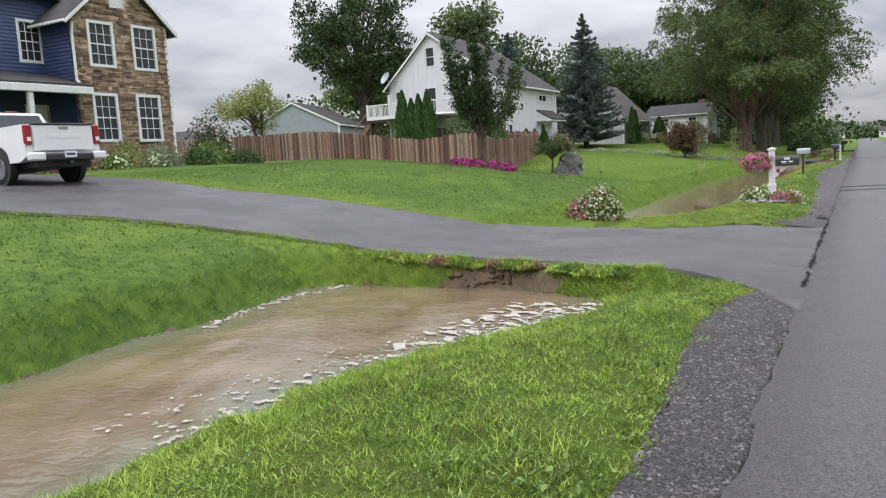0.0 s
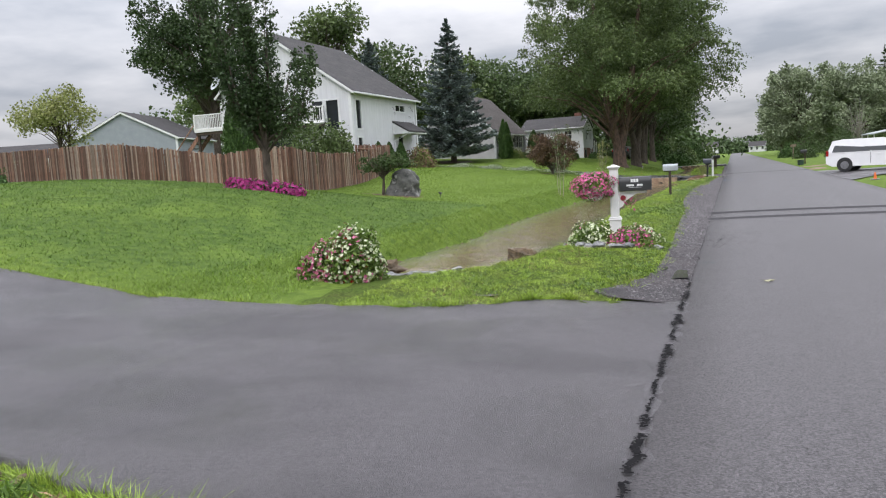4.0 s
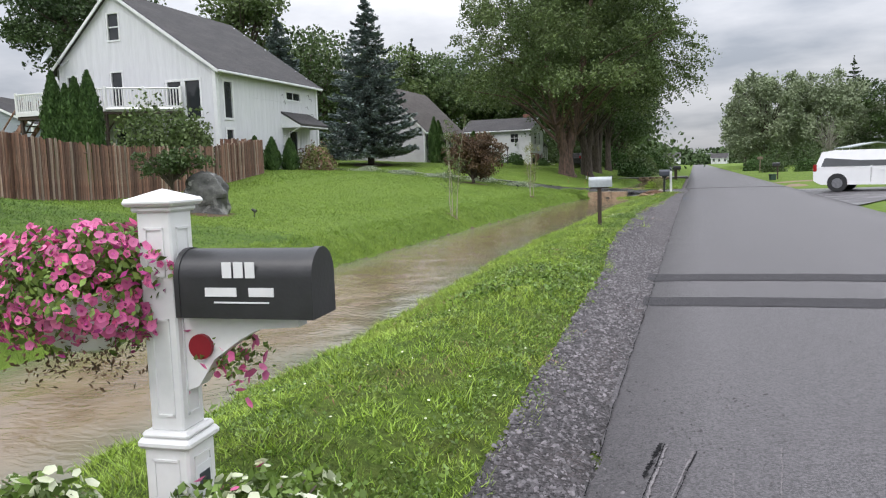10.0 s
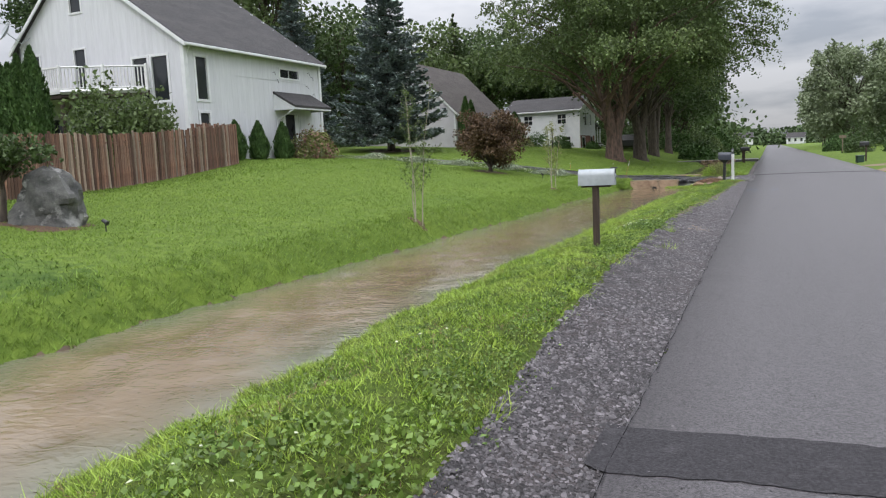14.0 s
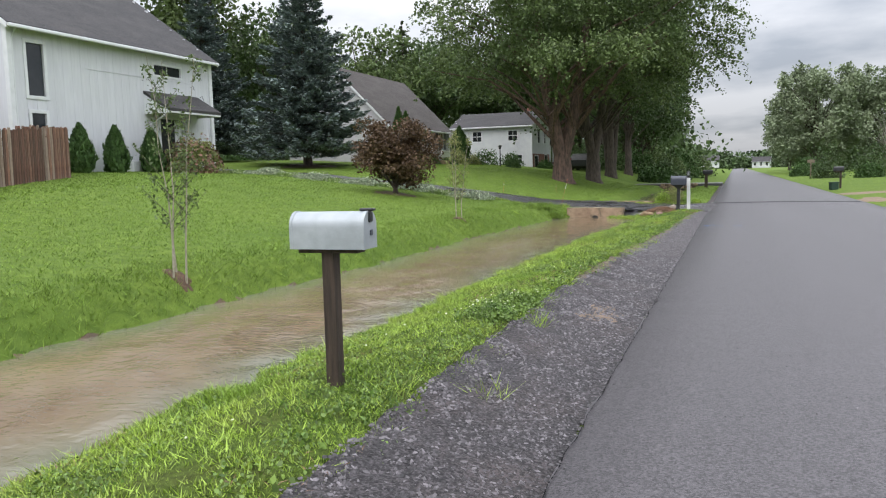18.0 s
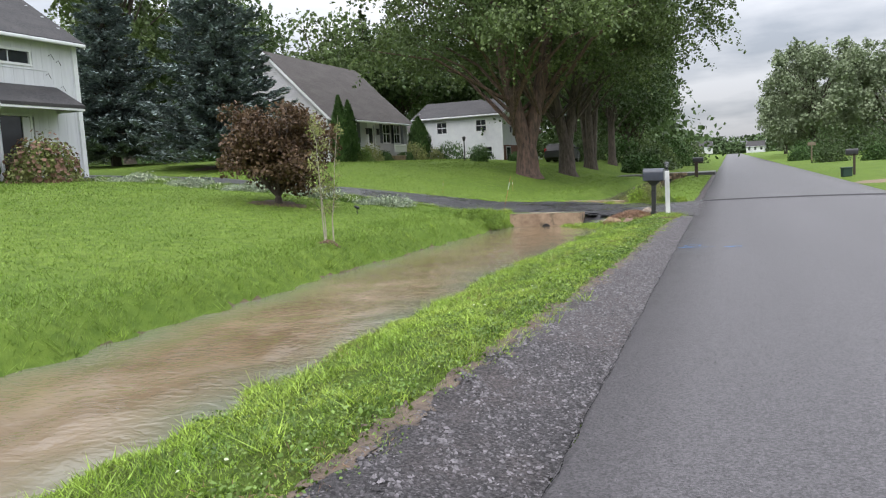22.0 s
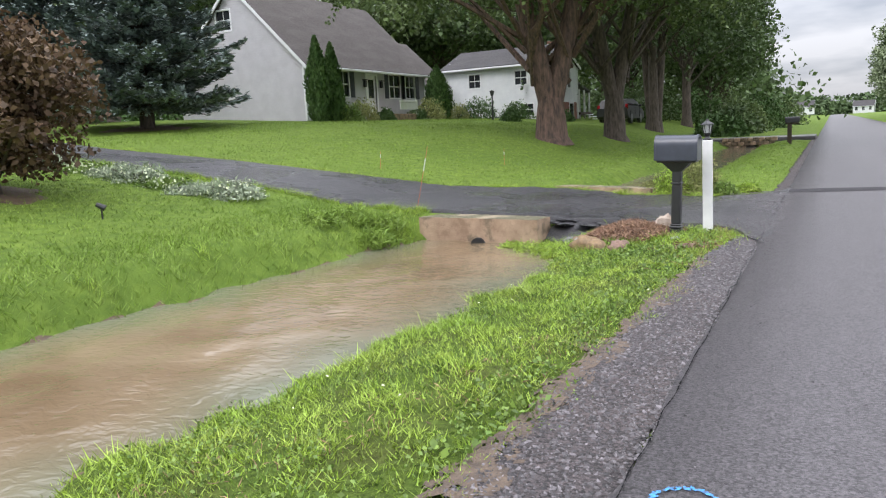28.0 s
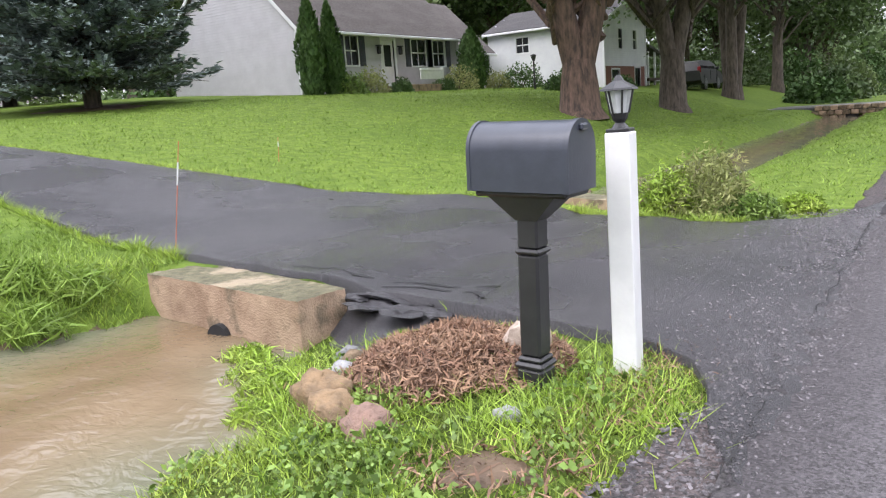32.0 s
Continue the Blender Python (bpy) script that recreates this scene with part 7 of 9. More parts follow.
for k, (x, y) in enumerate([(-5.85, 59.25), (-6.2, 58.95), (-5.7, 58.75), (-6.4, 58.4)]):
    mound("sedge_clump", "clump of long arching blades at the water's edge", x, y, (0.34, 0.3, 0.2), M_GRASSL, 420, 0.32, 640 + k, group="sedges by the headwall", category="grass", stems=False, aspect=0.045, up=0.6, z=max(h(x, y), -0.24))
for k, (x, y, a, b, m, fl) in enumerate([(-26.3, 16.4, 0.5, 0.5, M_LEAFY, None), (-26.2, 17.6, 0.9, 1.0, M_LEAFY, None), (-25.9, 18.9, 0.55, 0.55, M_WEED, M_PINK), (-25.8, 20.2, 0.6, 0.6, M_WEED, M_WPET), (-26.6, 21.5, 1.0, 1.1, M_LEAFY, None), (-25.9, 22.3, 0.6, 0.55, M_LEAFS, M_WPET), (-26.8, 23.4, 1.0, 1.0, M_LEAFS, None), (-26.2, 25.0, 0.8, 0.8, M_ARBOR, None), (-27.0, 26.5, 1.2, 1.1, M_WEED, None), (-25.6, 27.3, 0.9, 0.7, M_ARBOR, None), (-24.6, 16.0, 0.35, 0.3, M_LEAFY, None), (-24.9, 17.1, 0.35, 0.3, M_WEED, M_MAG)]):
    mound("garden_shrub", "mixed leafy shrub in the bed before the stone house", x, y, (a, a, b), m, 1300, 0.11, 210 + k, group="bed before the stone house", flowers=((fl, 90, 0.11, None),) if fl else ())
mound("hibiscus", "tall loose shrub with pale pink blooms at the stone house corner", -29.5, 29.0, (1.2, 1.2, 2.5), M_LEAFD, 1900, 0.15, 230, flowers=((M_PALEPINK, 150, 0.16, None),))


def sapling(x, y, tall, stems, n, seed, label, leaf_mat):
    rng = np.random.default_rng(seed)
    tr = thing("sapling", label, "young tree", "saplings by the ditch", at=(x, y, h(x, y) - 0.03))
    pts = []
    pale = mat("pale_young_bark", (0.42, 0.38, 0.3), (0.28, 0.25, 0.19), 20.0, 0.8, 0.3, 60)
    for s in range(stems):
        a = 2 * math.pi * s / stems + 0.4
        r = 0.1 if stems > 1 else 0.0
        p = [Vector((r * math.cos(a), r * math.sin(a), -0.05))]
        for k in range(1, 6):
            p.append(p[-1] + Vector((0.035 * math.cos(a) * k * 0.5 + rng.normal() * 0.03, 0.035 * math.sin(a) * k * 0.5 + rng.normal() * 0.03, tall / 5)))
        part("stem", Shape().tube(p, [0.016, 0.013, 0.01, 0.007, 0.005, 0.002], 6), pale if stems > 2 else M_BARK, tr)
        tw = Shape()
        for k in range(16):
            t = rng.uniform(0.22, 0.98)
            b = p[min(int(t * 5), 4)].lerp(p[min(int(t * 5) + 1, 5)], t * 5 % 1)
            an, ln = rng.random() * 6.28, (0.2 + 0.32 * rng.random()) * (1.25 - t) * tall / 2.2
            e = b + Vector((math.cos(an) * ln * 0.7, math.sin(an) * ln * 0.7, ln * 0.8))
            tw.tube([b, e], [0.006, 0.002], 3, False)
            for q in range(int(n / 16 / stems)):
                pts.append(b.lerp(e, 0.25 + 0.8 * rng.random()) + Vector(rng.normal(size=3) * 0.04))
        tagged(part("twig_spray", tw, M_BARK, tr, fix=False), kind="stuff")
    v, f = leaf_quads(np.array(pts), 0.06, rng, 0.5, 0.3)
    part("leaves", quick_mesh("leaves", v, f, leaf_mat), None, tr)


sapling(-7.0, 40.35, 3.2, 3, 1000, 240, "thin young birch with several pale stems in the lawn", M_LEAF)
sapling(-6.92, 51.92, 2.5, 3, 900, 241, "slim leafy young tree in the lawn", M_LEAFY)
tree("dwarf_tree", "small gnarled weeping tree beside the standing stone", -12.95, 34.7, 1.85, 0.07, (1.3, 1.0, 0.5), 2600, 0.085, M_LEAFD, None, 1, 44, 250, 0.38, up=0.2, shell=0.3, rclump=0.24, lean=0.15, spray=0.5)


def monolith():
    v, f = [], []
    n, rows = 26, 16
    r = np.random.default_rng(9)
    for i in range(rows + 1):
        t = i / rows
        for k in range(n):
            a = 2 * math.pi * k / n
            w = np.interp(t, [0, 0.2, 0.6, 0.85, 0.96, 1.0], [0.74, 0.72, 0.58, 0.42, 0.25, 0.06])
            j = 1 + 0.3 * noise.noise(Vector((math.cos(a) * 1.5, math.sin(a) * 1.5, t * 2.6))) + 0.16 * noise.noise(Vector((math.cos(a) * 4, math.sin(a) * 4, t * 7)))
            v.append((w * math.cos(a) * j + 0.05 * t, w * 0.6 * math.sin(a) * j, 1.2 * t - 0.1 + 0.06 * noise.noise(Vector((k * 0.7, i * 0.9, 2)))))
    f = [(i * n + k, i * n + (k + 1) % n, (i + 1) * n + (k + 1) % n, (i + 1) * n + k) for i in range(rows) for k in range(n)] + [tuple(range(rows * n, rows * n + n))]
    o = new("standing_stone", Shape().add(v, f).mesh("standing_stone", M_ROCKD, 22))
    o.matrix_basis = pose(-12.2, 35.1, h(-12.2, 35.1), 0, 0, 20)
    tagged(o, "large dark pointed rock with pale streaks on the lawn", "rock")


monolith()
# small spotlight, stakes and lamp
sp = thing("garden_spotlight", "small black spotlight staked in the lawn", "lamp", at=(-10.6, 34.9, h(-10.6, 34.9)))
part("stake", Shape().tube([(0, 0, -0.05), (0, 0, 0.16)], [0.012, 0.012], 6), M_BLACK, sp)
part("head", Shape().tube([(0.05, 0, 0.15), (-0.06, 0, 0.21)], [0.045, 0.03], 10), M_BLACK, sp)
sp2 = copy_thing(sp, pose(-8.6, 56.5, h(-8.6, 56.5), 0, 0, 40))
for x, y, tall, lean in ((-9.5, 65.25, 0.42, 5), (-8.0, 69.5, 0.45, 0), (-5.75, 60.2, 1.05, 14)):
    st = thing("marker_stake", "thin fibreglass driveway marker with a reflective band", "stake", "driveway markers", at=pose(x, y, h(x, y), 0, lean, 0))
    part("rod", Shape().tube([(0, 0, -0.05), (0, 0, tall)], [0.0045, 0.004], 6), mat("faded_orange_rod", (0.6, 0.13, 0.06), (0.5, 0.2, 0.12), 9.0, 0.6), st)
    part("reflector", Shape().tube([(0, 0, tall * 0.62), (0, 0, tall * 0.82)], [0.007, 0.007], 8), M_TRIM, st)
yl = thing("yard_lamp", "black yard lamp on a slim post by the gabled house", "lamp", at=(-17.0, 90.0, h(-17, 90)))
part("post", Shape().tube([(0, 0, -0.05), (0, 0, 1.35)], [0.05, 0.04], 8), M_BLACK, yl)
part("lantern", Shape().tube([(0, 0, 1.35), (0, 0, 1.55), (0, 0, 1.62), (0, 0, 1.68)], [0.07, 0.13, 0.15, 0.02], 8), M_BLACK, yl)

# ---- road marks ----


def ribbon(name, label, pts, width, material, lift=0.004, category="road marking", seed=1, zf=None, worn=0.0):
    """A painted or tarred line on the road, of uneven width."""
    v, f = [], []
    P = []
    for (xa, ya), (xb, yb) in zip(pts, pts[1:]):
        m = max(2, int(math.hypot(xb - xa, yb - ya) / 0.06))
        P += [(xa + (xb - xa) * i / m, ya + (yb - ya) * i / m) for i in range(m)]
    P.append(pts[-1])
    for i, (x, y) in enumerate(P):
        a, b = P[max(i - 1, 0)], P[min(i + 1, len(P) - 1)]
        dx, dy = b[0] - a[0], b[1] - a[1]
        ln = math.hypot(dx, dy) + 1e-6
        w = width * (0.7 + 0.6 * abs(noise.noise(Vector((x * 6, y * 6, seed)))) + 0.25 * noise.noise(Vector((x * 23, y * 23, seed))))
        for s in (-1, 1):
            px, py = x - s * dy / ln * w, y + s * dx / ln * w
            v.append((px, py, (zf or flat)(px, py) + lift))
    f = [(2 * i, 2 * i + 1, 2 * i + 3, 2 * i + 2) for i in range(len(P) - 1)]
    if worn:
        # worn paint keeps only on the crowns of the stones
        v2, f2 = [], []
        for q in f:
            A, B, C, D = (Vector(v[k]) for k in q)
            for i in range(5):
                for j in range(7):
                    g = [A.lerp(D, i / 5).lerp(B.lerp(C, i / 5), (j + 0.0) / 7), A.lerp(D, (i + 1) / 5).lerp(B.lerp(C, (i + 1) / 5), j / 7), A.lerp(D, (i + 1) / 5).lerp(B.lerp(C, (i + 1) / 5), (j + 1) / 7), A.lerp(D, i / 5).lerp(B.lerp(C, i / 5), (j + 1) / 7)]
                    edge = abs(j - 3) / 3
                    if noise.noise(Vector((g[0].x * 60, g[0].y * 60, seed))) + 0.7 * noise.noise(Vector((g[0].x * 17, g[0].y * 17, seed))) > edge * 0.9 - 0.55:
                        f2.append(tuple(range(len(v2), len(v2) + 4)))
                        v2 += [tuple(p) for p in g]
        v, f = v2, f2
    return tagged(new(name, quick_mesh(name, v, f, material)), label, category, kind="structure")


def wander(x0, y0, x1, y1, n, amp, seed):
    return [(x0 + (x1 - x0) * i / n + amp * noise.noise(Vector((i * 0.7, seed, 0))) + amp * 0.5 * noise.noise(Vector((i * 2.3, seed, 4))), y0 + (y1 - y0) * i / n) for i in range(n + 1)]


circ = [(-0.2 + 0.12 * math.cos(a), 52.06 + 0.13 * math.sin(a)) for a in np.linspace(-1.9, 3.9, 18)]
for k, (pts, w) in enumerate([(circ, 0.024), ([(-0.41, 51.8), (-0.34, 51.84), (-0.25, 51.87)], 0.055), ([(-0.4, 51.83), (-0.3, 51.86), (-0.2, 51.93)], 0.03), ([(-0.26, 51.81), (-0.05, 51.8), (0.15, 51.8)], 0.02), ([(0.29, 51.77), (0.4, 51.75), (0.46, 51.79), (0.56, 51.78)], 0.035), ([(0.31, 51.7), (0.37, 51.74), (0.39, 51.8)], 0.014)]):
    ribbon("blue_marking", "patchy blue survey paint mark on the asphalt", pts, w, M_BLUEP, 0.006 + 0.0004 * k, seed=k + 3, worn=0.35)
M_TEAL = mat("faded_teal_paint", (0.075, 0.165, 0.17), (0.07, 0.1, 0.105), 50.0, 0.75, 0.3, 100, lo=0.4, hi=0.62)
ribbon("teal_marking", "faint faded teal paint dash on the asphalt", [(-0.42, 18.99), (-0.32, 18.98), (-0.18, 18.94)], 0.022, M_TEAL, 0.006, seed=41, worn=0.4)
jr = np.random.default_rng(66)
ya, k = 9.3, 0
while ya < 16.9:
    yb = ya + 0.15 + 0.5 * jr.random()
    ribbon("tar_joint", "broken black tar joint between driveway and road", wander(-0.45, ya, -0.45, yb, 5, 0.05, k + 80), 0.018 + 0.045 * jr.random(), M_TAR, 0.008, zf=lambda x, y: max(flat(x, y), 0.014), seed=k + 30, worn=0.3)
    ya, k = yb + 0.05 + 0.22 * jr.random() ** 2, k + 1
for k, (ya, yb, w) in enumerate([(55.0, 56.7, 0.014), (56.8, 57.9, 0.01), (58.3, 59.0, 0.008), (60.4, 61.6, 0.012), (62.2, 63.6, 0.02)]):
    ribbon("tar_joint", "cracked joint between the shoulder and the road", wander(-0.45, ya, -0.44, yb, 9, 0.05, k + 50), w * 0.7, M_DARK, 0.008, zf=lambda x, y: max(flat(x, y), 0.014), seed=k + 50, worn=0.4)
M_SCRAPE = mat("scraped_asphalt", (0.24, 0.22, 0.225), (0.13, 0.12, 0.123), 40.0, 0.8, 0.6, 120, spec=0.3)


for k, (x0, y0, x1, y1, w, m) in enumerate([(-0.235, 20.7, -0.09, 22.25, 0.013, M_SCRAPE), (-0.25, 20.75, -0.105, 22.25, 0.006, M_TAR), (-0.17, 20.8, 0.05, 22.16, 0.011, M_SCRAPE), (-0.152, 20.8, 0.066, 22.16, 0.006, M_TAR), (0.36, 20.9, 0.5, 22.3, 0.008, M_SCRAPE), (0.2, 21.0, 0.24, 21.9, 0.007, M_SCRAPE), (-0.19, 21.75, -0.125, 22.25, 0.02, M_TAR)]):
    ribbon("tyre_scuff", "shallow gouge scraped into the asphalt", wander(x0, y0, x1, y1, 10, 0.012, k), w, m, 0.0042 + 0.0003 * k, seed=k + 8, worn=0.4)
# tar line at the road's edge, with the shadow of its step painted in
for k in range(8):
    ya = 16.9 + k * 4.9
    ribbon("edge_crack", "dark tar line and painted step shadow along the road edge", wander(-0.44, ya, -0.44, ya + 4.85, 22, 0.03, k + 20), 0.005, M_TAR, 0.008, seed=60 + k, zf=lambda x, y: max(flat(x, y), -0.002), worn=0.4)
lv = [(0, 0, 0.004)]
for k in range(20):
    a = 2 * math.pi * k / 20
    r = (0.1, 0.035, 0.075, 0.03)[k % 4] * (1.0 if math.sin(a) > -0.3 else 0.75)
    lv.append((r * math.cos(a), r * math.sin(a), 0.012 + 0.012 * math.sin(3 * a)))
leaf = new("fallen_leaf", Shape().add(lv, [(0, 1 + k, 1 + (k + 1) % 20) for k in range(20)]).mesh("fallen_leaf", mat("pale_dry_leaf", (0.5, 0.48, 0.34), (0.36, 0.34, 0.2), 30.0, 0.7)))
leaf.matrix_basis = pose(0.48, 17.12, flat(0.48, 17) + 0.004, 0, 0, 40)
tagged(leaf, "pale dry fallen leaf lying on the asphalt", "leaf")

dz2 = lambda x, y: drive_z(x, D2A(x), D2B(x))
ribbon("drive_crack", "open dark crack in the black driveway", [(-3.55, 60.1), (-3.1, 60.2), (-2.75, 60.17), (-2.35, 60.22)], 0.024, M_DARK, 0.004, seed=21, zf=dz2)
ribbon("drive_crack", "open dark crack in the black driveway", [(-3.3, 60.02), (-2.9, 60.08), (-2.45, 60.05), (-2.3, 59.9)], 0.02, M_DARK, 0.004, seed=22, zf=dz2)
ribbon("drive_crack", "thin dark crack in the black driveway", [(-4.2, 60.12), (-3.8, 60.2), (-3.5, 60.1)], 0.01, M_DARK, 0.004, seed=23, zf=dz2)
# puddles by the driveway mouth
M_PUD = mat("puddle_water", (0.09, 0.085, 0.08), (0.07, 0.068, 0.065), 3.0, 0.04, spec=0.6)
for k, (x, y, a, b, z) in enumerate([(-2.75, 15.2, 0.85, 0.17, 0.062), (-0.67, 17.62, 0.17, 0.42, 0.012), (-0.84, 18.0, 0.06, 0.2, 0.012), (-2.75, 15.6, 0.2, 0.06, 0.075)]):
    n = 60
    z = h(x, y) + (0.0245 if x > -1.1 else 0.014)
    v = [(x, y, z)]
    for i in range(n):
        ca, sa = math.cos(2 * math.pi * i / n), math.sin(2 * math.pi * i / n)
        q = 1 + 0.45 * noise.noise(Vector((1.3 * ca, 1.3 * sa, k * 3.7))) + 0.2 * noise.noise(Vector((4 * ca, 4 * sa, k * 3.7)))
        v.append((x + a * q * ca, y + b * q * sa, z))
    tagged(new("puddle", Shape().add(v, [(0, 1 + i, 1 + (i + 1) % n) for i in range(n)]).mesh("puddle", M_PUD)), "shallow grey puddle at the driveway edge", "puddle", kind="structure")

# eroded bank below the first driveway
brng = np.random.default_rng(95)
for i in range(70):
    x = -5.6 + 2.2 * brng.random()
    y = 10.02 - 0.14 * brng.random()
    s = 0.02 + 0.05 * brng.random() ** 2
    loose_rock("mud_clod", "wet brown clod of earth in the washed-out bank", x, y, (s * 1.4, s, s * 0.7), M_BED, 500 + i, h(x, y) - 0.02, 8, 0.3, brng.random() * 180)["group"] = "clods in the washed-out bank"
for i in range(20):
    x = -6.9 + 4.4 * (i + brng.random()) / 20
    s = 0.11 + 0.1 * brng.random()
    mound("weed_clump", "grass and weeds hanging over the washed-out bank", x, D1A(x) - 0.16 - 0.08 * brng.random(), (s * 1.3, s, s * 0.6), (M_GRASS, M_STRAW, M_GRASS, M_GRASS2)[i % 4], 420, 0.11, 520 + i, group="weeds on the washed-out bank", category="weeds", stems=False, aspect=0.13, up=0.1, z=h(x, D1A(x) - 0.15))

# ---- foam on the water ----
rng = np.random.default_rng(88)
fv, ff = [], []


def foam_here(x, y):
    """Torn flakes that drift in a fan off the near bank and in a thin line further up."""
    d = float(np.interp(y, NEAR_Y, NEAR_X)) - x
    wide = float(np.interp(y, [3.2, 6.2, 7.0, 7.8, 8.4, 8.9, 9.2], [0.3, 0.5, 0.8, 1.2, 1.45, 1.25, 0.1]))
    if d < -0.1 or d > wide:
        return -1.0
    p = Vector((x * 5.5 + y * 1.5, y * 7.5, 3.0))
    p += 0.8 * Vector((noise.noise(p * 0.7), noise.noise(p * 0.7 + Vector((9, 4, 1))), 0))
    rim = min(1.0, 6 * (wide - d))
    return noise.noise(p) + 0.35 * noise.noise(p * 2.6) - 0.08 - 0.4 * (1 - rim) - 0.1 * (y < 6.3)


cell = 0.013
corner = {}
for iy in range(int(5.9 / cell)):
    for ix in range(int(2.4 / cell)):
        x, y = -4.75 + ix * cell, 3.2 + iy * cell
        if foam_here(x, y) < 0:
            continue
        q = []
        for a, b in ((0, 0), (1, 0), (1, 1), (0, 1)):
            key = (ix + a, iy + b)
            if key not in corner:
                corner[key] = len(fv)
                px, py = x + a * cell, y + b * cell
                fv.append((px + 0.004 * noise.noise(Vector((px * 90, py * 90, 1))), py + 0.004 * noise.noise(Vector((px * 90, py * 90, 5))), WATER_Z + 0.014 + 0.01 * min(0.5, max(-0.3, foam_here(px, py)))))
            q.append(corner[key])
        ff += [(q[0], q[1], q[2]), (q[0], q[2], q[3])]
for k in range(420):
    if k < 260:
        y = 3.4 + 5.6 * rng.random()
        x = float(np.interp(y, NEAR_Y, NEAR_X)) - 0.05 - 0.9 * rng.random() ** 2
    else:
        t = rng.random()
        x, y = -7.2 - 0.3 * math.sin(3 * t) + rng.normal() * 0.07, 6.6 + 3.2 * t
    n = 9
    a, b = 0.01 + 0.06 * rng.random() ** 3, 0.008 + 0.03 * rng.random() ** 3
    ca, sa = math.cos(rng.normal() * 0.9 + 0.9), math.sin(rng.normal() * 0.9 + 0.9)
    z = WATER_Z + 0.02
    base = len(fv)
    fv.append((x, y, z + 0.005))
    for i in range(n):
        an = 2 * math.pi * i / n
        q = 1 + 0.5 * (rng.random() - 0.5)
        u, w = a * q * math.cos(an), b * q * math.sin(an)
        fv.append((x + u * ca - w * sa, y + u * sa + w * ca, z - 0.006))
    ff += [(base, base + 1 + i, base + 1 + (i + 1) % n) for i in range(n)]
tagged(new("foam", quick_mesh("foam", fv, ff, M_FOAM, True)), "drifting flecks of white foam on the brown water", "foam", kind="stuff")

# ---- vehicles ----


def wheel(parent, x, y, r, w, side):
    ty = part("tyre", Shape().tube([(x, y - w / 2, r), (x, y - w / 2 + 0.03, r), (x, y + w / 2 - 0.03, r), (x, y + w / 2, r)], [r * 0.9, r, r, r * 0.9], 24), M_TYRE, parent, smooth=40)
    yo = y + side * (w / 2 + 0.004)
    rim = Shape().tube([(x, yo - side * 0.02, r), (x, yo, r)], [r * 0.66, r * 0.62], 20)
    for k in range(5):
        a = 2 * math.pi * k / 5
        rim.box((x + r * 0.34 * math.cos(a), yo + side * 0.008, r + r * 0.34 * math.sin(a)), (r * 0.6, 0.02, r * 0.12), pose(0, 0, 0, 0, -math.degrees(a), 0), 0.005)
    part("rim", rim, M_RIM, ty)
    return ty


def side_profile(parent, name, outline, w, material, inset=0.0, smooth=25):
    """A car body cut as a side outline in x and z, its flanks drawn in towards the roof."""
    n = len(outline)
    zs = [p[1] for p in outline]
    z0, z1 = min(zs), max(zs)
    v = []
    for s in (-1, 1):
        for x, z in outline:
            k = (z - z0) / (z1 - z0)
            v.append((x, s * (w / 2 - inset * max(0, k - 0.4) / 0.6), z))
    f = [(i, (i + 1) % n, n + (i + 1) % n, n + i) for i in range(n)] + [tuple(range(n - 1, -1, -1)), tuple(range(n, 2 * n))]
    return part(name, Shape().add(v, f), material, parent, smooth=smooth)


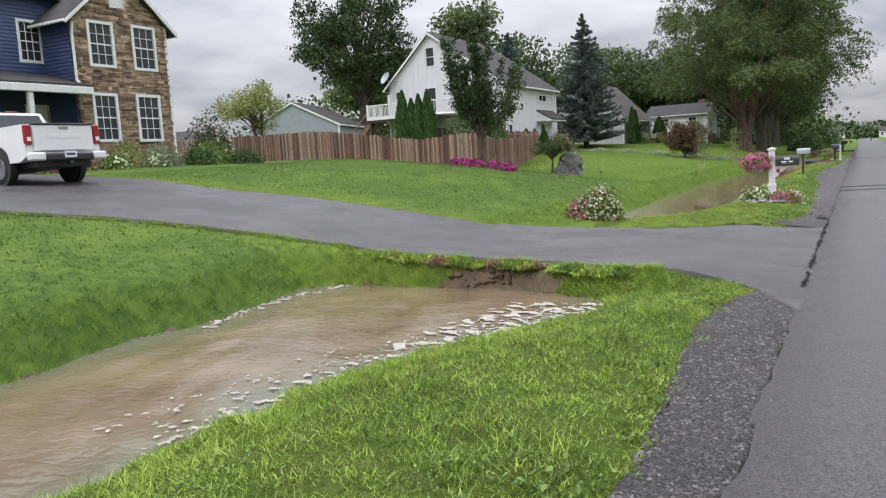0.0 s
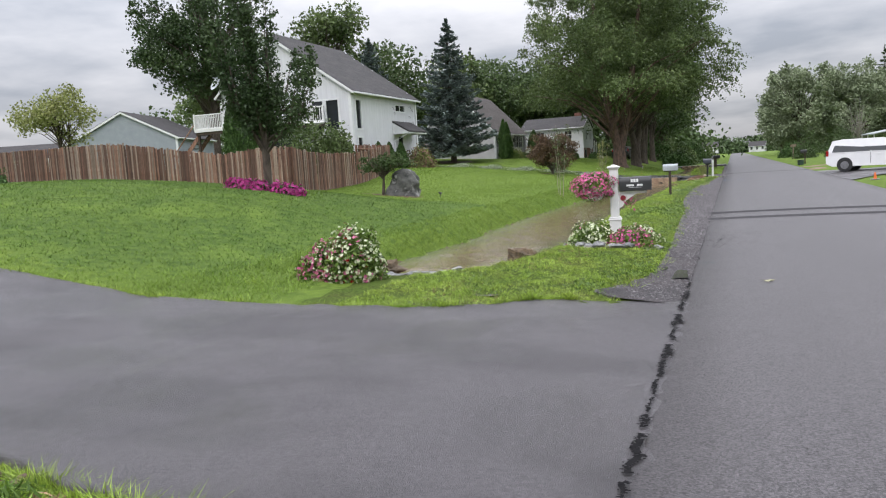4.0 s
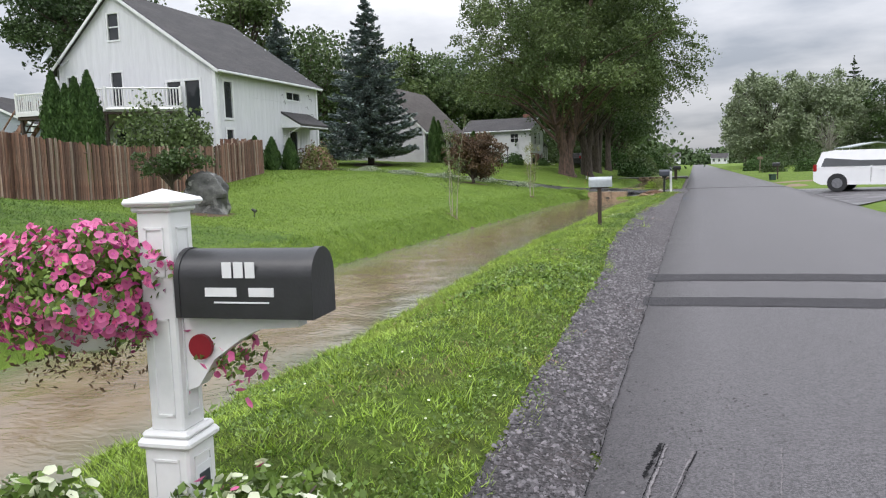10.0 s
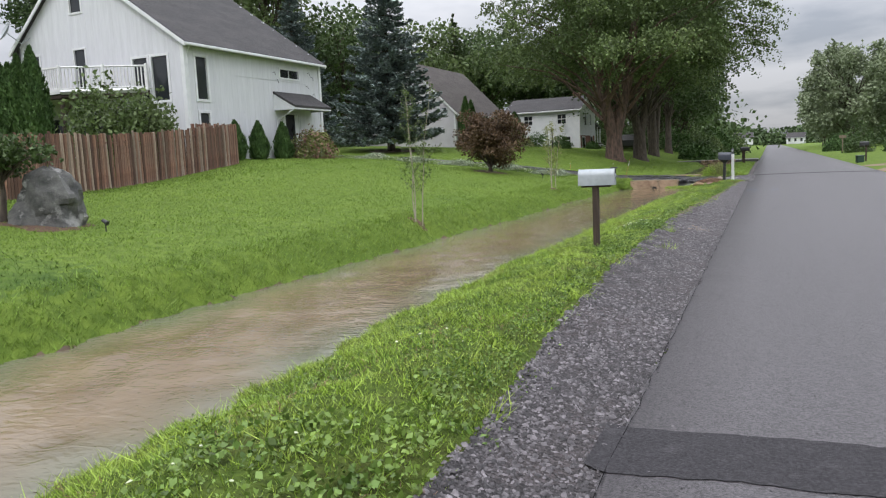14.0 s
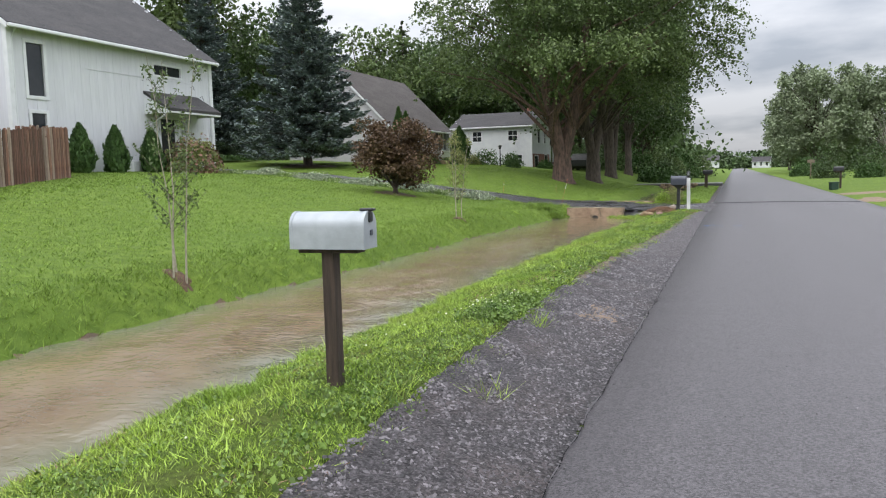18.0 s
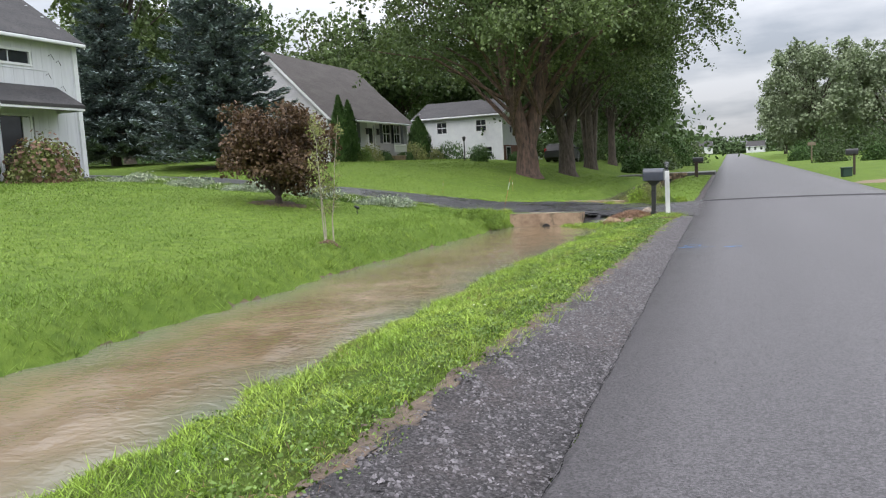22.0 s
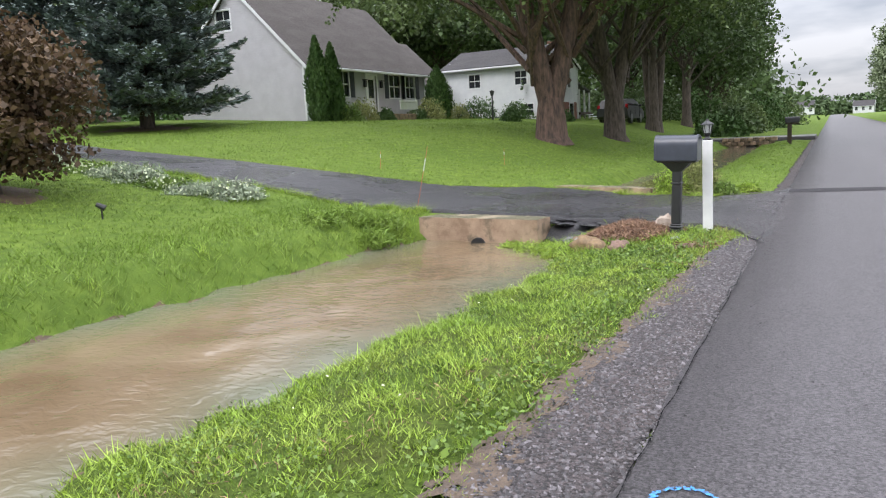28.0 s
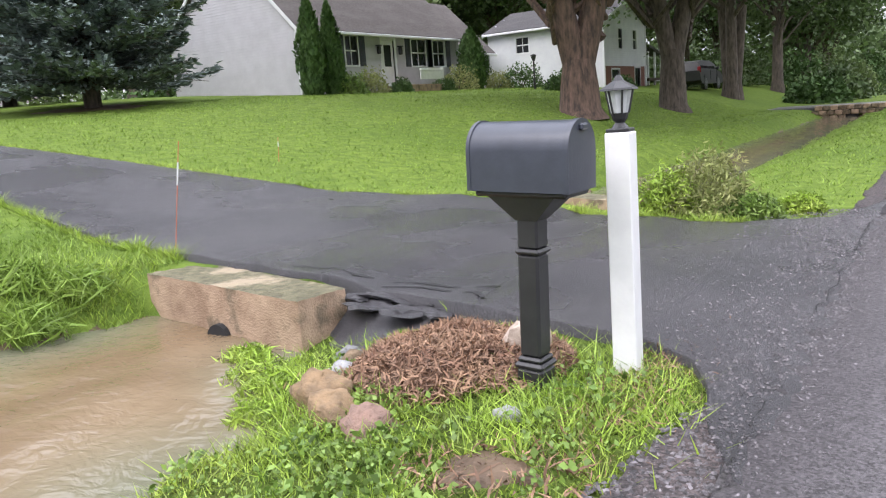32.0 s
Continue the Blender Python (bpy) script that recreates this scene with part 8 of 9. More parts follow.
def pickup():
    """Built with its tail at x = 0 and its nose at -x."""
    zg = drive_z(-19, D1A(-19), D1B(-19))
    th = thing("pickup_truck", "white crew-cab pickup truck parked tail-out on the driveway", "truck", at=pose(-17.4, 12.15, zg, 0, -1.5, -3))
    body = side_profile(th, "bed_side", [(-0.06, 0.62), (-0.06, 1.42), (-2.0, 1.44), (-5.6, 1.32), (-5.75, 0.9), (-5.7, 0.55), (-4.9, 0.5), (-0.3, 0.52)], 2.02, M_CARW, 0.06)
    side_profile(th, "cab", [(-1.95, 1.4), (-2.15, 1.92), (-2.5, 1.97), (-3.6, 1.95), (-4.35, 1.4)], 1.86, M_CARW, 0.18)
    side_profile(th, "side_glass", [(-2.2, 1.46), (-2.35, 1.82), (-3.55, 1.83), (-4.1, 1.46)], 1.875, M_GLASS, 0.17)
    part("rear_glass", Shape().add([(-1.955, -0.78, 1.46), (-1.955, 0.78, 1.46), (-2.125, 0.7, 1.86), (-2.125, -0.7, 1.86), (-2.0, -0.78, 1.46), (-2.0, 0.78, 1.46), (-2.2, 0.7, 1.86), (-2.2, -0.7, 1.86)], [(0, 1, 2, 3), (7, 6, 5, 4), (0, 4, 5, 1), (1, 5, 6, 2), (2, 6, 7, 3), (3, 7, 4, 0)]), M_GLASS, th)
    tg = part("tailgate", Shape().box((-0.03, 0, 1.08), (0.1, 1.6, 0.66), None, 0.03), M_CARW, th)
    part("tailgate_lip", Shape().box((-0.02, 0, 1.42), (0.14, 1.62, 0.05), None, 0.015), M_BLACK, tg)
    part("tailgate_badge", Shape().box((0.024, 0, 1.12), (0.008, 0.85, 0.1), None, 0.003), M_TRIM, tg)
    part("tailgate_handle", Shape().box((0.025, 0, 1.32), (0.02, 0.24, 0.07), None, 0.008), M_RIM, tg)
    for s in (-1, 1):
        lt = part("tail_lamp", Shape().box((-0.04, s * 0.91, 1.16), (0.14, 0.17, 0.48), None, 0.03), M_TAIL, th)
        part("lamp_strip", Shape().box((0.032, s * 0.91, 1.05), (0.008, 0.1, 0.1), None, 0.003), M_TRIM, lt)
        part("bumper_end", Shape().box((0.1, s * 0.82, 0.62), (0.22, 0.4, 0.2), None, 0.04), M_CARW, th)
        for x in (-1.25, -4.75):
            wheel(th, x, s * 0.88, 0.41, 0.28, s)
            part("wheel_arch", Shape().tube([(x, s * 0.86, 0.46), (x, s * 1.016, 0.46)], [0.5, 0.5], 20), M_BLACK, th)
    bm = part("bumper", Shape().box((0.1, 0, 0.6), (0.2, 1.3, 0.18), None, 0.03), M_BLACK, th)
    part("plate", Shape().box((0.205, 0, 0.66), (0.008, 0.32, 0.16)), M_TRIM, bm)
    part("plate_bar", Shape().box((0.211, 0, 0.66), (0.004, 0.24, 0.06)), M_BLUE, bm)
    part("underbody", Shape().box((-2.6, 0, 0.45), (5.0, 1.5, 0.2), None, 0.03), M_BLACK, th)
    part("hitch", Shape().box((0.15, 0, 0.45), (0.2, 0.1, 0.08), None, 0.01), M_BLACK, th)
    part("roof_rack_lamp", Shape().box((-2.2, 0, 1.96), (0.06, 0.3, 0.04), None, 0.01), M_TAIL, th)


pickup()


def van(x, y, turn, name, label, paint, z, long=5.1, tall=1.75):
    """Nose at +x of its own axes, its middle over the origin."""
    th = thing(name, label, "car", "parked cars", at=pose(x, y, z, 0, 0, turn))
    L = long / 2
    side_profile(th, "body", [(-L, 0.45), (-L - 0.03, 0.95), (-L + 0.1, 1.05), (L - 1.35, 1.0), (L - 0.35, 0.88), (L, 0.66), (L, 0.35), (L - 0.3, 0.26), (-L + 0.3, 0.28)], 1.98, paint, 0.08)
    side_profile(th, "cabin", [(-L + 0.04, 1.0), (-L + 0.28, tall - 0.08), (-L + 0.8, tall), (0.35, tall - 0.02), (0.9, tall - 0.2), (L - 1.1, 1.0)], 1.86, paint, 0.2)
    side_profile(th, "side_glass", [(-L + 0.3, 1.06), (-L + 0.45, tall - 0.17), (0.3, tall - 0.14), (0.75, tall - 0.26), (L - 1.45, 1.05)], 1.875, M_GLASS, 0.19)
    part("windscreen", Shape().add([(L - 1.13, -0.75, 1.04), (L - 1.13, 0.75, 1.04), (0.93, 0.66, tall - 0.2), (0.93, -0.66, tall - 0.2), (L - 1.2, -0.75, 1.0), (L - 1.2, 0.75, 1.0), (0.85, 0.66, tall - 0.24), (0.85, -0.66, tall - 0.24)], [(0, 1, 2, 3), (7, 6, 5, 4), (0, 4, 5, 1), (1, 5, 6, 2), (2, 6, 7, 3), (3, 7, 4, 0)]), M_GLASS, th)
    for s in (-1, 1):
        for xx in (-L + 0.95, L - 0.98):
            part("wheel_arch", Shape().tube([(xx, s * 0.8, 0.36), (xx, s * 0.996, 0.36)], [0.4, 0.4], 20), M_BLACK, th)
            wheel(th, xx, s * 0.88, 0.34, 0.23, s)
        part("headlamp", Shape().box((L - 0.22, s * 0.72, 0.76), (0.34, 0.36, 0.13), None, 0.03), M_RIM, th)
        part("mirror", Shape().box((L - 1.5, s * 1.06, 1.08), (0.16, 0.2, 0.14), None, 0.03), paint, th)
        part("tail_lamp", Shape().box((-L + 0.05, s * 0.88, 1.0), (0.14, 0.16, 0.3), None, 0.02), M_TAIL, th)
        part("door_handle", Shape().box((0.1, s * 0.985, 0.9), (0.18, 0.03, 0.03), None, 0.008), paint, th)
        for xx, w in ((-L + 1.35, 0.05), (-0.35, 0.07), (0.62, 0.06)):
            part("pillar", Shape().add([(xx, s * 0.94, 1.05), (xx + w, s * 0.94, 1.05), (xx + w, s * 0.755, tall - 0.12), (xx, s * 0.755, tall - 0.12)] + [(xx, s * 0.9, 1.05), (xx + w, s * 0.9, 1.05), (xx + w, s * 0.72, tall - 0.12), (xx, s * 0.72, tall - 0.12)], [(0, 1, 2, 3), (7, 6, 5, 4), (0, 4, 5, 1), (1, 5, 6, 2), (2, 6, 7, 3), (3, 7, 4, 0)]), M_BLACK if w < 0.07 else paint, th)
        for xx in (-0.32, 0.95):
            part("door_seam", Shape().box((xx, s * 0.978, 0.7), (0.012, 0.02, 0.6)), M_BLACK, th)
        part("sill", Shape().box((0, s * 0.955, 0.33), (L * 1.15, 0.06, 0.1), None, 0.02), M_BLACK, th)
    part("grille", Shape().box((L + 0.0, 0, 0.52), (0.04, 1.1, 0.2), None, 0.01), M_BLACK, th)


van(7.7, 54.6, -22, "minivan", "white minivan turned into the side street", M_CARW, 0.1)
M_CARS = mat("silver_car_paint", (0.36, 0.37, 0.38), (0.3, 0.31, 0.32), 2.0, 0.25, metal=0.5)
van(13.2, 72.8, -8, "car", "silver hatchback parked across the road", M_CARS, 0.16, 4.3, 1.55)
van(-12.0, 99.5, 90, "car", "dark car parked beneath the maples", M_BLACK, h(-12, 99.5), 4.5, 1.5)

# side street across the road
ss = new("side_street", quick_mesh("side_street", [(4.95, 45.0, 0.012), (6.6, 47.8, 0.1), (12, 47.4, 0.19), (60, 44.5, 0.45), (60, 55.5, 0.45), (12, 57.4, 0.19), (6.6, 57.8, 0.1), (4.95, 60.5, 0.012)], [(0, 1, 6, 7), (1, 2, 5, 6), (2, 3, 4, 5)], M_DRIVE))
tagged(ss, "dark asphalt side street joining the road", "road", kind="structure")
sg = thing("street_sign", "small green street sign on a steel pole", "sign", at=(9.6, 59.6, 0.12))
part("pole", Shape().tube([(0, 0, -0.1), (0, 0, 2.6)], [0.03, 0.03], 8), M_RIM, sg)
bl = part("sign_blade", Shape().box((0, 0, 2.72), (0.75, 0.02, 0.2), None, 0.004), mat("sign_green", (0.12, 0.3, 0.25), (0.1, 0.26, 0.22), 5.0, 0.4), sg)
part("lettering_bar", Shape().box((0, -0.013, 2.72), (0.5, 0.004, 0.09)), M_TRIM, bl)
cn = thing("marker_cone", "orange marker on a pale stone at the corner", "marker", at=(5.75, 44.0, 0.03))
part("cone", Shape().tube([(0, 0, 0.02), (0, 0, 0.3)], [0.07, 0.03], 12), mat("safety_orange", (0.8, 0.16, 0.03), (0.7, 0.13, 0.03), 6.0, 0.5), cn)
part("foot", Shape().box((0, 0, 0.01), (0.36, 0.36, 0.04), None, 0.01), M_ROCK, cn)


# a gravel entrance and roadside shrubs across the road
for k, (x, y, a, b) in enumerate([(5.9, 73.0, 1.0, 1.3), (7.6, 73.4, 1.6, 1.2), (10.5, 74.0, 2.4, 1.2), (14.5, 75.0, 3.2, 1.3), (5.6, 66.2, 0.6, 2.0)]):
    v, f = [], []
    for i in range(9):
        for j in range(28):
            an = 2 * math.pi * j / 28
            q = i / 8 * (1 + 0.14 * math.sin(3 * an + k) + 0.1 * math.sin(7 * an + 2 * k))
            px, py = x + a * q * math.cos(an), y + b * q * math.sin(an)
            v.append((max(px, 5.02), py, h(max(px, 5.02), py) + 0.012 + 0.002 * k - (0.03 if i == 8 else 0)))
    f = [(i * 28 + j, (i + 1) * 28 + j, (i + 1) * 28 + (j + 1) % 28, i * 28 + (j + 1) % 28) for i in range(8) for j in range(28)]
    tagged(new("gravel_entrance", quick_mesh("gravel_entrance", v, f, M_DIRT)), "worn sandy gravel entrance across the road", "gravel", kind="structure")
for k, (x, y, a, b, m) in enumerate([(8.5, 112, 1.4, 1.5, M_LEAFD), (11.5, 108, 1.2, 1.3, M_ARBOR), (15, 104, 1.6, 1.7, M_LEAFD), (18.5, 101, 1.5, 1.6, M_LEAFY), (7.4, 128, 1.2, 1.4, M_ARBOR), (22.5, 94, 1.8, 1.9, M_LEAFD), (17.5, 76.5, 1.0, 1.1, M_LEAFY), (13.5, 118, 2.2, 3.2, M_LEAFD), (10.5, 134, 2.4, 3.8, M_LEAFD), (19.5, 112, 2.2, 3.4, M_LEAFD)]):
    mound("roadside_shrub", "leafy shrub in the gardens across the road", x, y, (a, a, b), m, 1400, 0.2, 600 + k, group="shrubs across the road")
cp = thing("carport", "low carport with a pale metal roof across the road", "carport", at=pose(17.0, 106, h(17, 106), 0, 0, 4))
part("roof", Shape().prism([(-2.6, 2.3), (0, 2.75), (2.6, 2.3), (2.6, 2.2), (0, 2.65), (-2.6, 2.2)], "y", -3.0, 3.0), M_SILVER, cp)
for px in (-2.5, 2.5):
    for py in (-2.8, 0, 2.8):
        part("post", Shape().box((px, py, 1.1), (0.09, 0.09, 2.25), None, 0.008), M_TRIM, cp)
sp3 = thing("sign_post", "pale wooden post with a small board beside the road", "sign", at=(7.6, 118, h(7.6, 118)))
part("post", Shape().box((0, 0, 0.9), (0.12, 0.12, 1.9), None, 0.01), mat("pale_timber", (0.24, 0.19, 0.14), (0.17, 0.13, 0.1), 6.0, 0.85), sp3)
part("board", Shape().box((0, -0.07, 1.65), (0.7, 0.04, 0.3), None, 0.01), MATS["pale_timber"], sp3)
bn = thing("recycling_bin", "dark green box standing at the mailbox across the road", "bin", at=pose(5.55, 79.3, h(5.55, 79.3), 0, 0, 12))
part("tub", Shape().box((0, 0, 0.2), (0.42, 0.36, 0.42), None, 0.03), mat("dark_green_plastic", (0.02, 0.05, 0.035), (0.015, 0.04, 0.028), 5.0, 0.5), bn)
part("rim", Shape().box((0, 0, 0.42), (0.48, 0.42, 0.05), None, 0.015), MATS["dark_green_plastic"], bn)


def far_house(x, y, w, d, ze, zp, wall, roof, turn, label, windows=3):
    hs = thing("house", label, "house", "far houses", at=pose(x, y, h(x, y) if abs(x) < 200 else 0.5, 0, 0, turn))
    top = lambda u: ze + (zp - ze) * (1 - abs(u) / (d / 2))
    holes = [(-w / 2 + w * (i + 0.5) / windows - 0.45, -w / 2 + w * (i + 0.5) / windows + 0.45, 1.1, 2.3) for i in range(windows)]
    lap_wall(hs, "y", -d / 2, -1, -w / 2, w / 2, 0, lambda u: ze, holes, wall, row=0.3)
    for q in holes:
        window(hs, "y", -d / 2, -1, *q, 1, 2)
    lap_wall(hs, "x", -w / 2, -1, -d / 2, d / 2, 0, top, [(-0.5, 0.5, 1.1, 2.3)], wall, row=0.3)
    window(hs, "x", -w / 2, -1, -0.5, 0.5, 1.1, 2.3, 1, 2)
    lap_wall(hs, "x", w / 2, 1, -d / 2, d / 2, 0, top, [(-0.5, 0.5, 1.1, 2.3)], wall, row=0.3)
    window(hs, "x", w / 2, 1, -0.5, 0.5, 1.1, 2.3, 1, 2)
    gable_roof(hs, "x", -w / 2, w / 2, 0, -d / 2, d / 2, ze, ze, zp, roof, over=0.3)


far_house(-9, 345, 7, 6, 2.6, 4.6, M_LAPW, M_SHINGLE, 5, "small white house at the far end of the road")
far_house(11, 385, 7, 6, 2.6, 4.6, M_LAPW, M_SHINGLE, -8, "white house far down the road")
far_house(26, 104, 12, 9, 4.6, 7.4, M_BRICK, M_SHINGLE2, 0, "brick house half hidden behind trees across the road")
far_house(-100, 92, 14, 9, 3.0, 5.2, M_LAPW, M_SHINGLE, 20, "pale low house far beyond the gardens")
far_house(-118, 122, 14, 9, 3.0, 5.2, M_LAP, M_SHINGLE2, 15, "beige house far beyond the gardens")

# low growth that closes the gaps under the trees
UNDER = [(-13, 112, 2.6, 3), (-10, 118, 2.5, 2.6), (-6, 116, 2, 2.4), (-15, 120, 3, 3.4), (-5.5, 128, 2.5, 3), (-10, 132, 3, 3.4), (-18, 112, 2.4, 2.4), (-21, 108, 2.2, 2.6), (-4.8, 146, 2.6, 3), (-12.5, 104.5, 1.8, 1.6), (-6.2, 102, 1.6, 1.5), (-29, 98, 2, 2.2), (-33, 92, 2.4, 2.6), (-36, 84, 2.4, 2.4), (-40, 78, 2.6, 2.6), (-6.0, 108, 1.8, 2.0), (10, 150, 2.0, 2.2), (17, 135, 1.5, 1.6), (24, 138, 2.4, 2.6), (12, 168, 2.6, 3.4), (22, 152, 3, 3), (36, 142, 3, 3)]
for k, (x, y, a, b) in enumerate(UNDER):
    mound("bush", "dense dark bush growing under the trees", x, y, (a, a, b), (M_LEAFD, M_ARBOR, M_LEAF)[k % 3], 1500, 0.3, 260 + k, group="bushes under the trees", stems=False)


def woods(name, label, line, depth, tall, n, size, seed, material):
    """A distant belt of trees as one mass of leaf clumps with an uneven top."""
    rng = np.random.default_rng(seed)
    t = rng.random(n) * (len(line) - 1)
    i = np.minimum(t.astype(int), len(line) - 2)
    L = np.array(line, float)
    P = L[i] + (L[i + 1] - L[i]) * (t - i)[:, None]
    s = P[:, 0] * 0.11 + P[:, 1] * 0.13
    top = tall * (0.72 + 0.2 * np.sin(s * 1.3) + 0.12 * np.sin(s * 3.7 + 1) + 0.07 * np.sin(s * 9.1))
    z = top * rng.random(n) ** 1.2
    P = P + rng.normal(size=(n, 2)) * depth
    v, f = leaf_quads(np.stack([P[:, 0], P[:, 1], z + height(P[:, 0], P[:, 1])], 1), size, rng, 0.8, 0.3)
    tagged(new(name, quick_mesh(name, v, f, material)), label, "woods", kind="stuff")


woods("far_woods", "distant belt of woods closing the view", [(-260, 90), (-200, 220), (-90, 330), (-20, 400), (60, 390), (110, 345)], 5, 10, 42000, 1.5, 301, M_FARGREEN)
woods("far_woods", "distant belt of woods behind the fields", [(-340, -120), (-260, 90)], 9, 13, 3000, 2.6, 305, M_FARGREEN)
woods("far_woods", "distant belt of woods on the far side of the road", [(110, 345), (160, 300), (260, 160), (320, -60)], 9, 13, 5000, 2.6, 306, M_FARGREEN)
woods("far_woods", "belt of trees beyond the gardens", [(-120, 130), (-90, 155), (-60, 160), (-30, 170), (-10, 190)], 5, 15, 16000, 0.95, 302, M_LEAFD)
woods("far_woods", "belt of trees down the road's far side", [(20, 178), (22, 230), (28, 300), (62, 200), (92, 120)], 2.5, 10, 18000, 0.6, 303, M_LEAFD)
woods("far_woods", "row of trees along the road's far left side", [(-13, 152), (-15, 230), (-18, 300)], 1.6, 13, 12000, 0.6, 304, M_LEAFD)

# ---- grass, weeds and gravel stones ----


def patchy(x, y, size, seed):
    """Smooth random values between 0 and 1 over the ground, in patches of that size."""
    u, w = np.asarray(x, float) / size + seed * 7.31, np.asarray(y, float) / size + seed * 3.17
    iu, iw = np.floor(u), np.floor(w)
    fu, fw = u - iu, w - iw
    fu, fw = fu * fu * (3 - 2 * fu), fw * fw * (3 - 2 * fw)
    cell = lambda a, b: np.abs(np.sin(a * 127.1 + b * 311.7 + seed) * 43758.5453) % 1.0
    return (cell(iu, iw) * (1 - fu) + cell(iu + 1, iw) * fu) * (1 - fw) + (cell(iu, iw + 1) * (1 - fu) + cell(iu + 1, iw + 1) * fu) * fw


def blades(name, label, P, tall, wide, seed, material, clump=0.0):
    """Bent blades; clump thins them out and shortens them between tufts."""
    rng = np.random.default_rng(seed)
    if clump:
        c = 0.6 * patchy(P[:, 0], P[:, 1], 0.11, seed) + 0.4 * patchy(P[:, 0], P[:, 1], 0.34, seed + 1)
        P = P[rng.random(len(P)) < np.clip(1 - clump + 2.2 * clump * (c - 0.25), 0.08, 1)]
    n = len(P)
    a = rng.random(n) * 2 * math.pi
    ln = tall * (0.55 + 0.8 * rng.random(n))
    if clump:
        ln = ln * (0.6 + 0.8 * patchy(P[:, 0], P[:, 1], 0.16, seed))
    lean = rng.normal(size=(n, 2)) * 0.75
    w = wide * (0.7 + 0.6 * rng.random(n)) * 0.5
    B = np.stack([P[:, 0], P[:, 1], height(P[:, 0], P[:, 1]) - 0.012], 1)
    S = np.stack([np.cos(a) * w, np.sin(a) * w, np.zeros(n)], 1)
    T = B + np.stack([lean[:, 0] * ln, lean[:, 1] * ln, ln], 1)
    v = np.stack([B - S, B + S, T], 1).reshape(-1, 3)
    return tagged(new(name, quick_mesh(name, v, np.arange(3 * n).reshape(n, 3), material)), label, "grass", kind="stuff")


def scatter(n, x0, x1, y0, y1, keep, seed):
    rng = np.random.default_rng(seed)
    P = np.stack([x0 + (x1 - x0) * rng.random(n), y0 + (y1 - y0) * rng.random(n)], 1)
    return P[keep(P[:, 0], P[:, 1])]


gedge = np.vectorize(GEDGE)


def dry(x, y):
    z = height(x, y)
    ok = z > WATER_Z - 0.02
    ok &= ~((y > np.vectorize(D1A)(x) + 0.03) & (y < np.vectorize(D1B)(x) - 0.03) & (x > -24))
    ok &= ~((y > np.vectorize(D2A)(x) + 0.03) & (y < np.vectorize(D2B)(x) - 0.03))
    ok &= ~(((x + 2.05) / 0.55) ** 2 + ((y - 59.0) / 0.36) ** 2 < 1)
    ok &= ~(((x + 1.2) / 0.17) ** 2 + ((y - 58.02) / 0.11) ** 2 < 1)
    ok &= ~(((x + 2.92) / 0.5) ** 2 + ((y - 59.66) / 0.24) ** 2 < 1)
    ok &= ~((x > -5.42) & (x < -3.32) & (y > 59.35 - 0.156 * (x + 3.38)) & (y < 60.2))
    return ok


# thin, trodden spots of the verge
BARE = [(-1.55, 27.35, 0.5, 0.2), (-2.2, 27.75, 0.55, 0.16), (-1.35, 26.6, 0.25, 0.3), (-2.5, 27.1, 0.3, 0.14), (-1.6, 26.9, 0.35, 0.12), (-1.25, 24.9, 0.2, 0.35), (-1.35, 4.9, 0.12, 0.5), (-1.2, 7.9, 0.15, 0.4), (-2.6, 17.2, 0.6, 0.15)]


def bare(x, y):
    k = np.zeros(np.shape(x))
    for bx, by, a, b in BARE:
        k = np.maximum(k, 1.25 - np.sqrt(((x - bx) / a) ** 2 + ((y - by) / b) ** 2))
    return np.random.default_rng(77).random(np.shape(x)) < np.clip(k, 0, 0.85) * (patchy(x, y, 0.07, 9) > 0.3)


rag = lambda x, y: (x < gedge(y) + 0.02 + 0.3 * (patchy(x * 0.3, y, 0.55, 3) - 0.5) + 0.2 * (patchy(x, y, 0.13, 4) - 0.5)) & ~bare(x, y)
LW = scatter(30000, -4.0, -0.9, 0.5, 9.6, lambda x, y: rag(x, y) & dry(x, y) & (np.sin(x * 2.3 + np.sin(y * 1.7) * 2) + np.sin(y * 2.9 + x) > 0.1), 460)
blades("verge_grass", "darker coarse grass clumps in the verge", LW, 0.055, 0.012, 461, M_GRASS2, 0.5)
LW = scatter(70000, -3.6, -1.0, 17, 59, lambda x, y: rag(x, y) & dry(x, y) & (np.sin(x * 2.3 + np.sin(y * 1.7) * 2) + np.sin(y * 2.9 + x) > 0.35), 462)
blades("verge_grass", "darker coarse grass clumps along the ditch verge", LW, 0.055, 0.012, 463, M_GRASS2, 0.5)
blades("verge_grass", "bright green grass of the verge between ditch and gravel", scatter(680000, -4.4, -0.65, 0.5, 60.3, lambda x, y: rag(x, y) & dry(x, y), 401), 0.042, 0.0105, 402, M_GRASS, 0.6)
blades("bank_grass", "longer grass hanging along the far ditch bank", scatter(150000, -8.4, -5.4, 1.0, 60.3, lambda x, y: dry(x, y) & (height(x, y) < 0.3), 403), 0.08, 0.013, 404, M_GRASSL, 0.5)
blades("bank_grass", "longer grass along the near ditch bank", scatter(90000, -4.4, -2.4, 1.0, 60.3, lambda x, y: dry(x, y) & (height(x, y) < -0.02), 417), 0.075, 0.011, 418, M_GRASS, 0.5)
blades("bank_grass", "grass on the washed-out bank before the driveway", scatter(30000, -7.5, -2.0, 9.1, 10.5, lambda x, y: dry(x, y) & ~((x > -5.45) & (x < -3.55) & (y < 10.0)), 419), 0.07, 0.01, 423, M_GRASS)
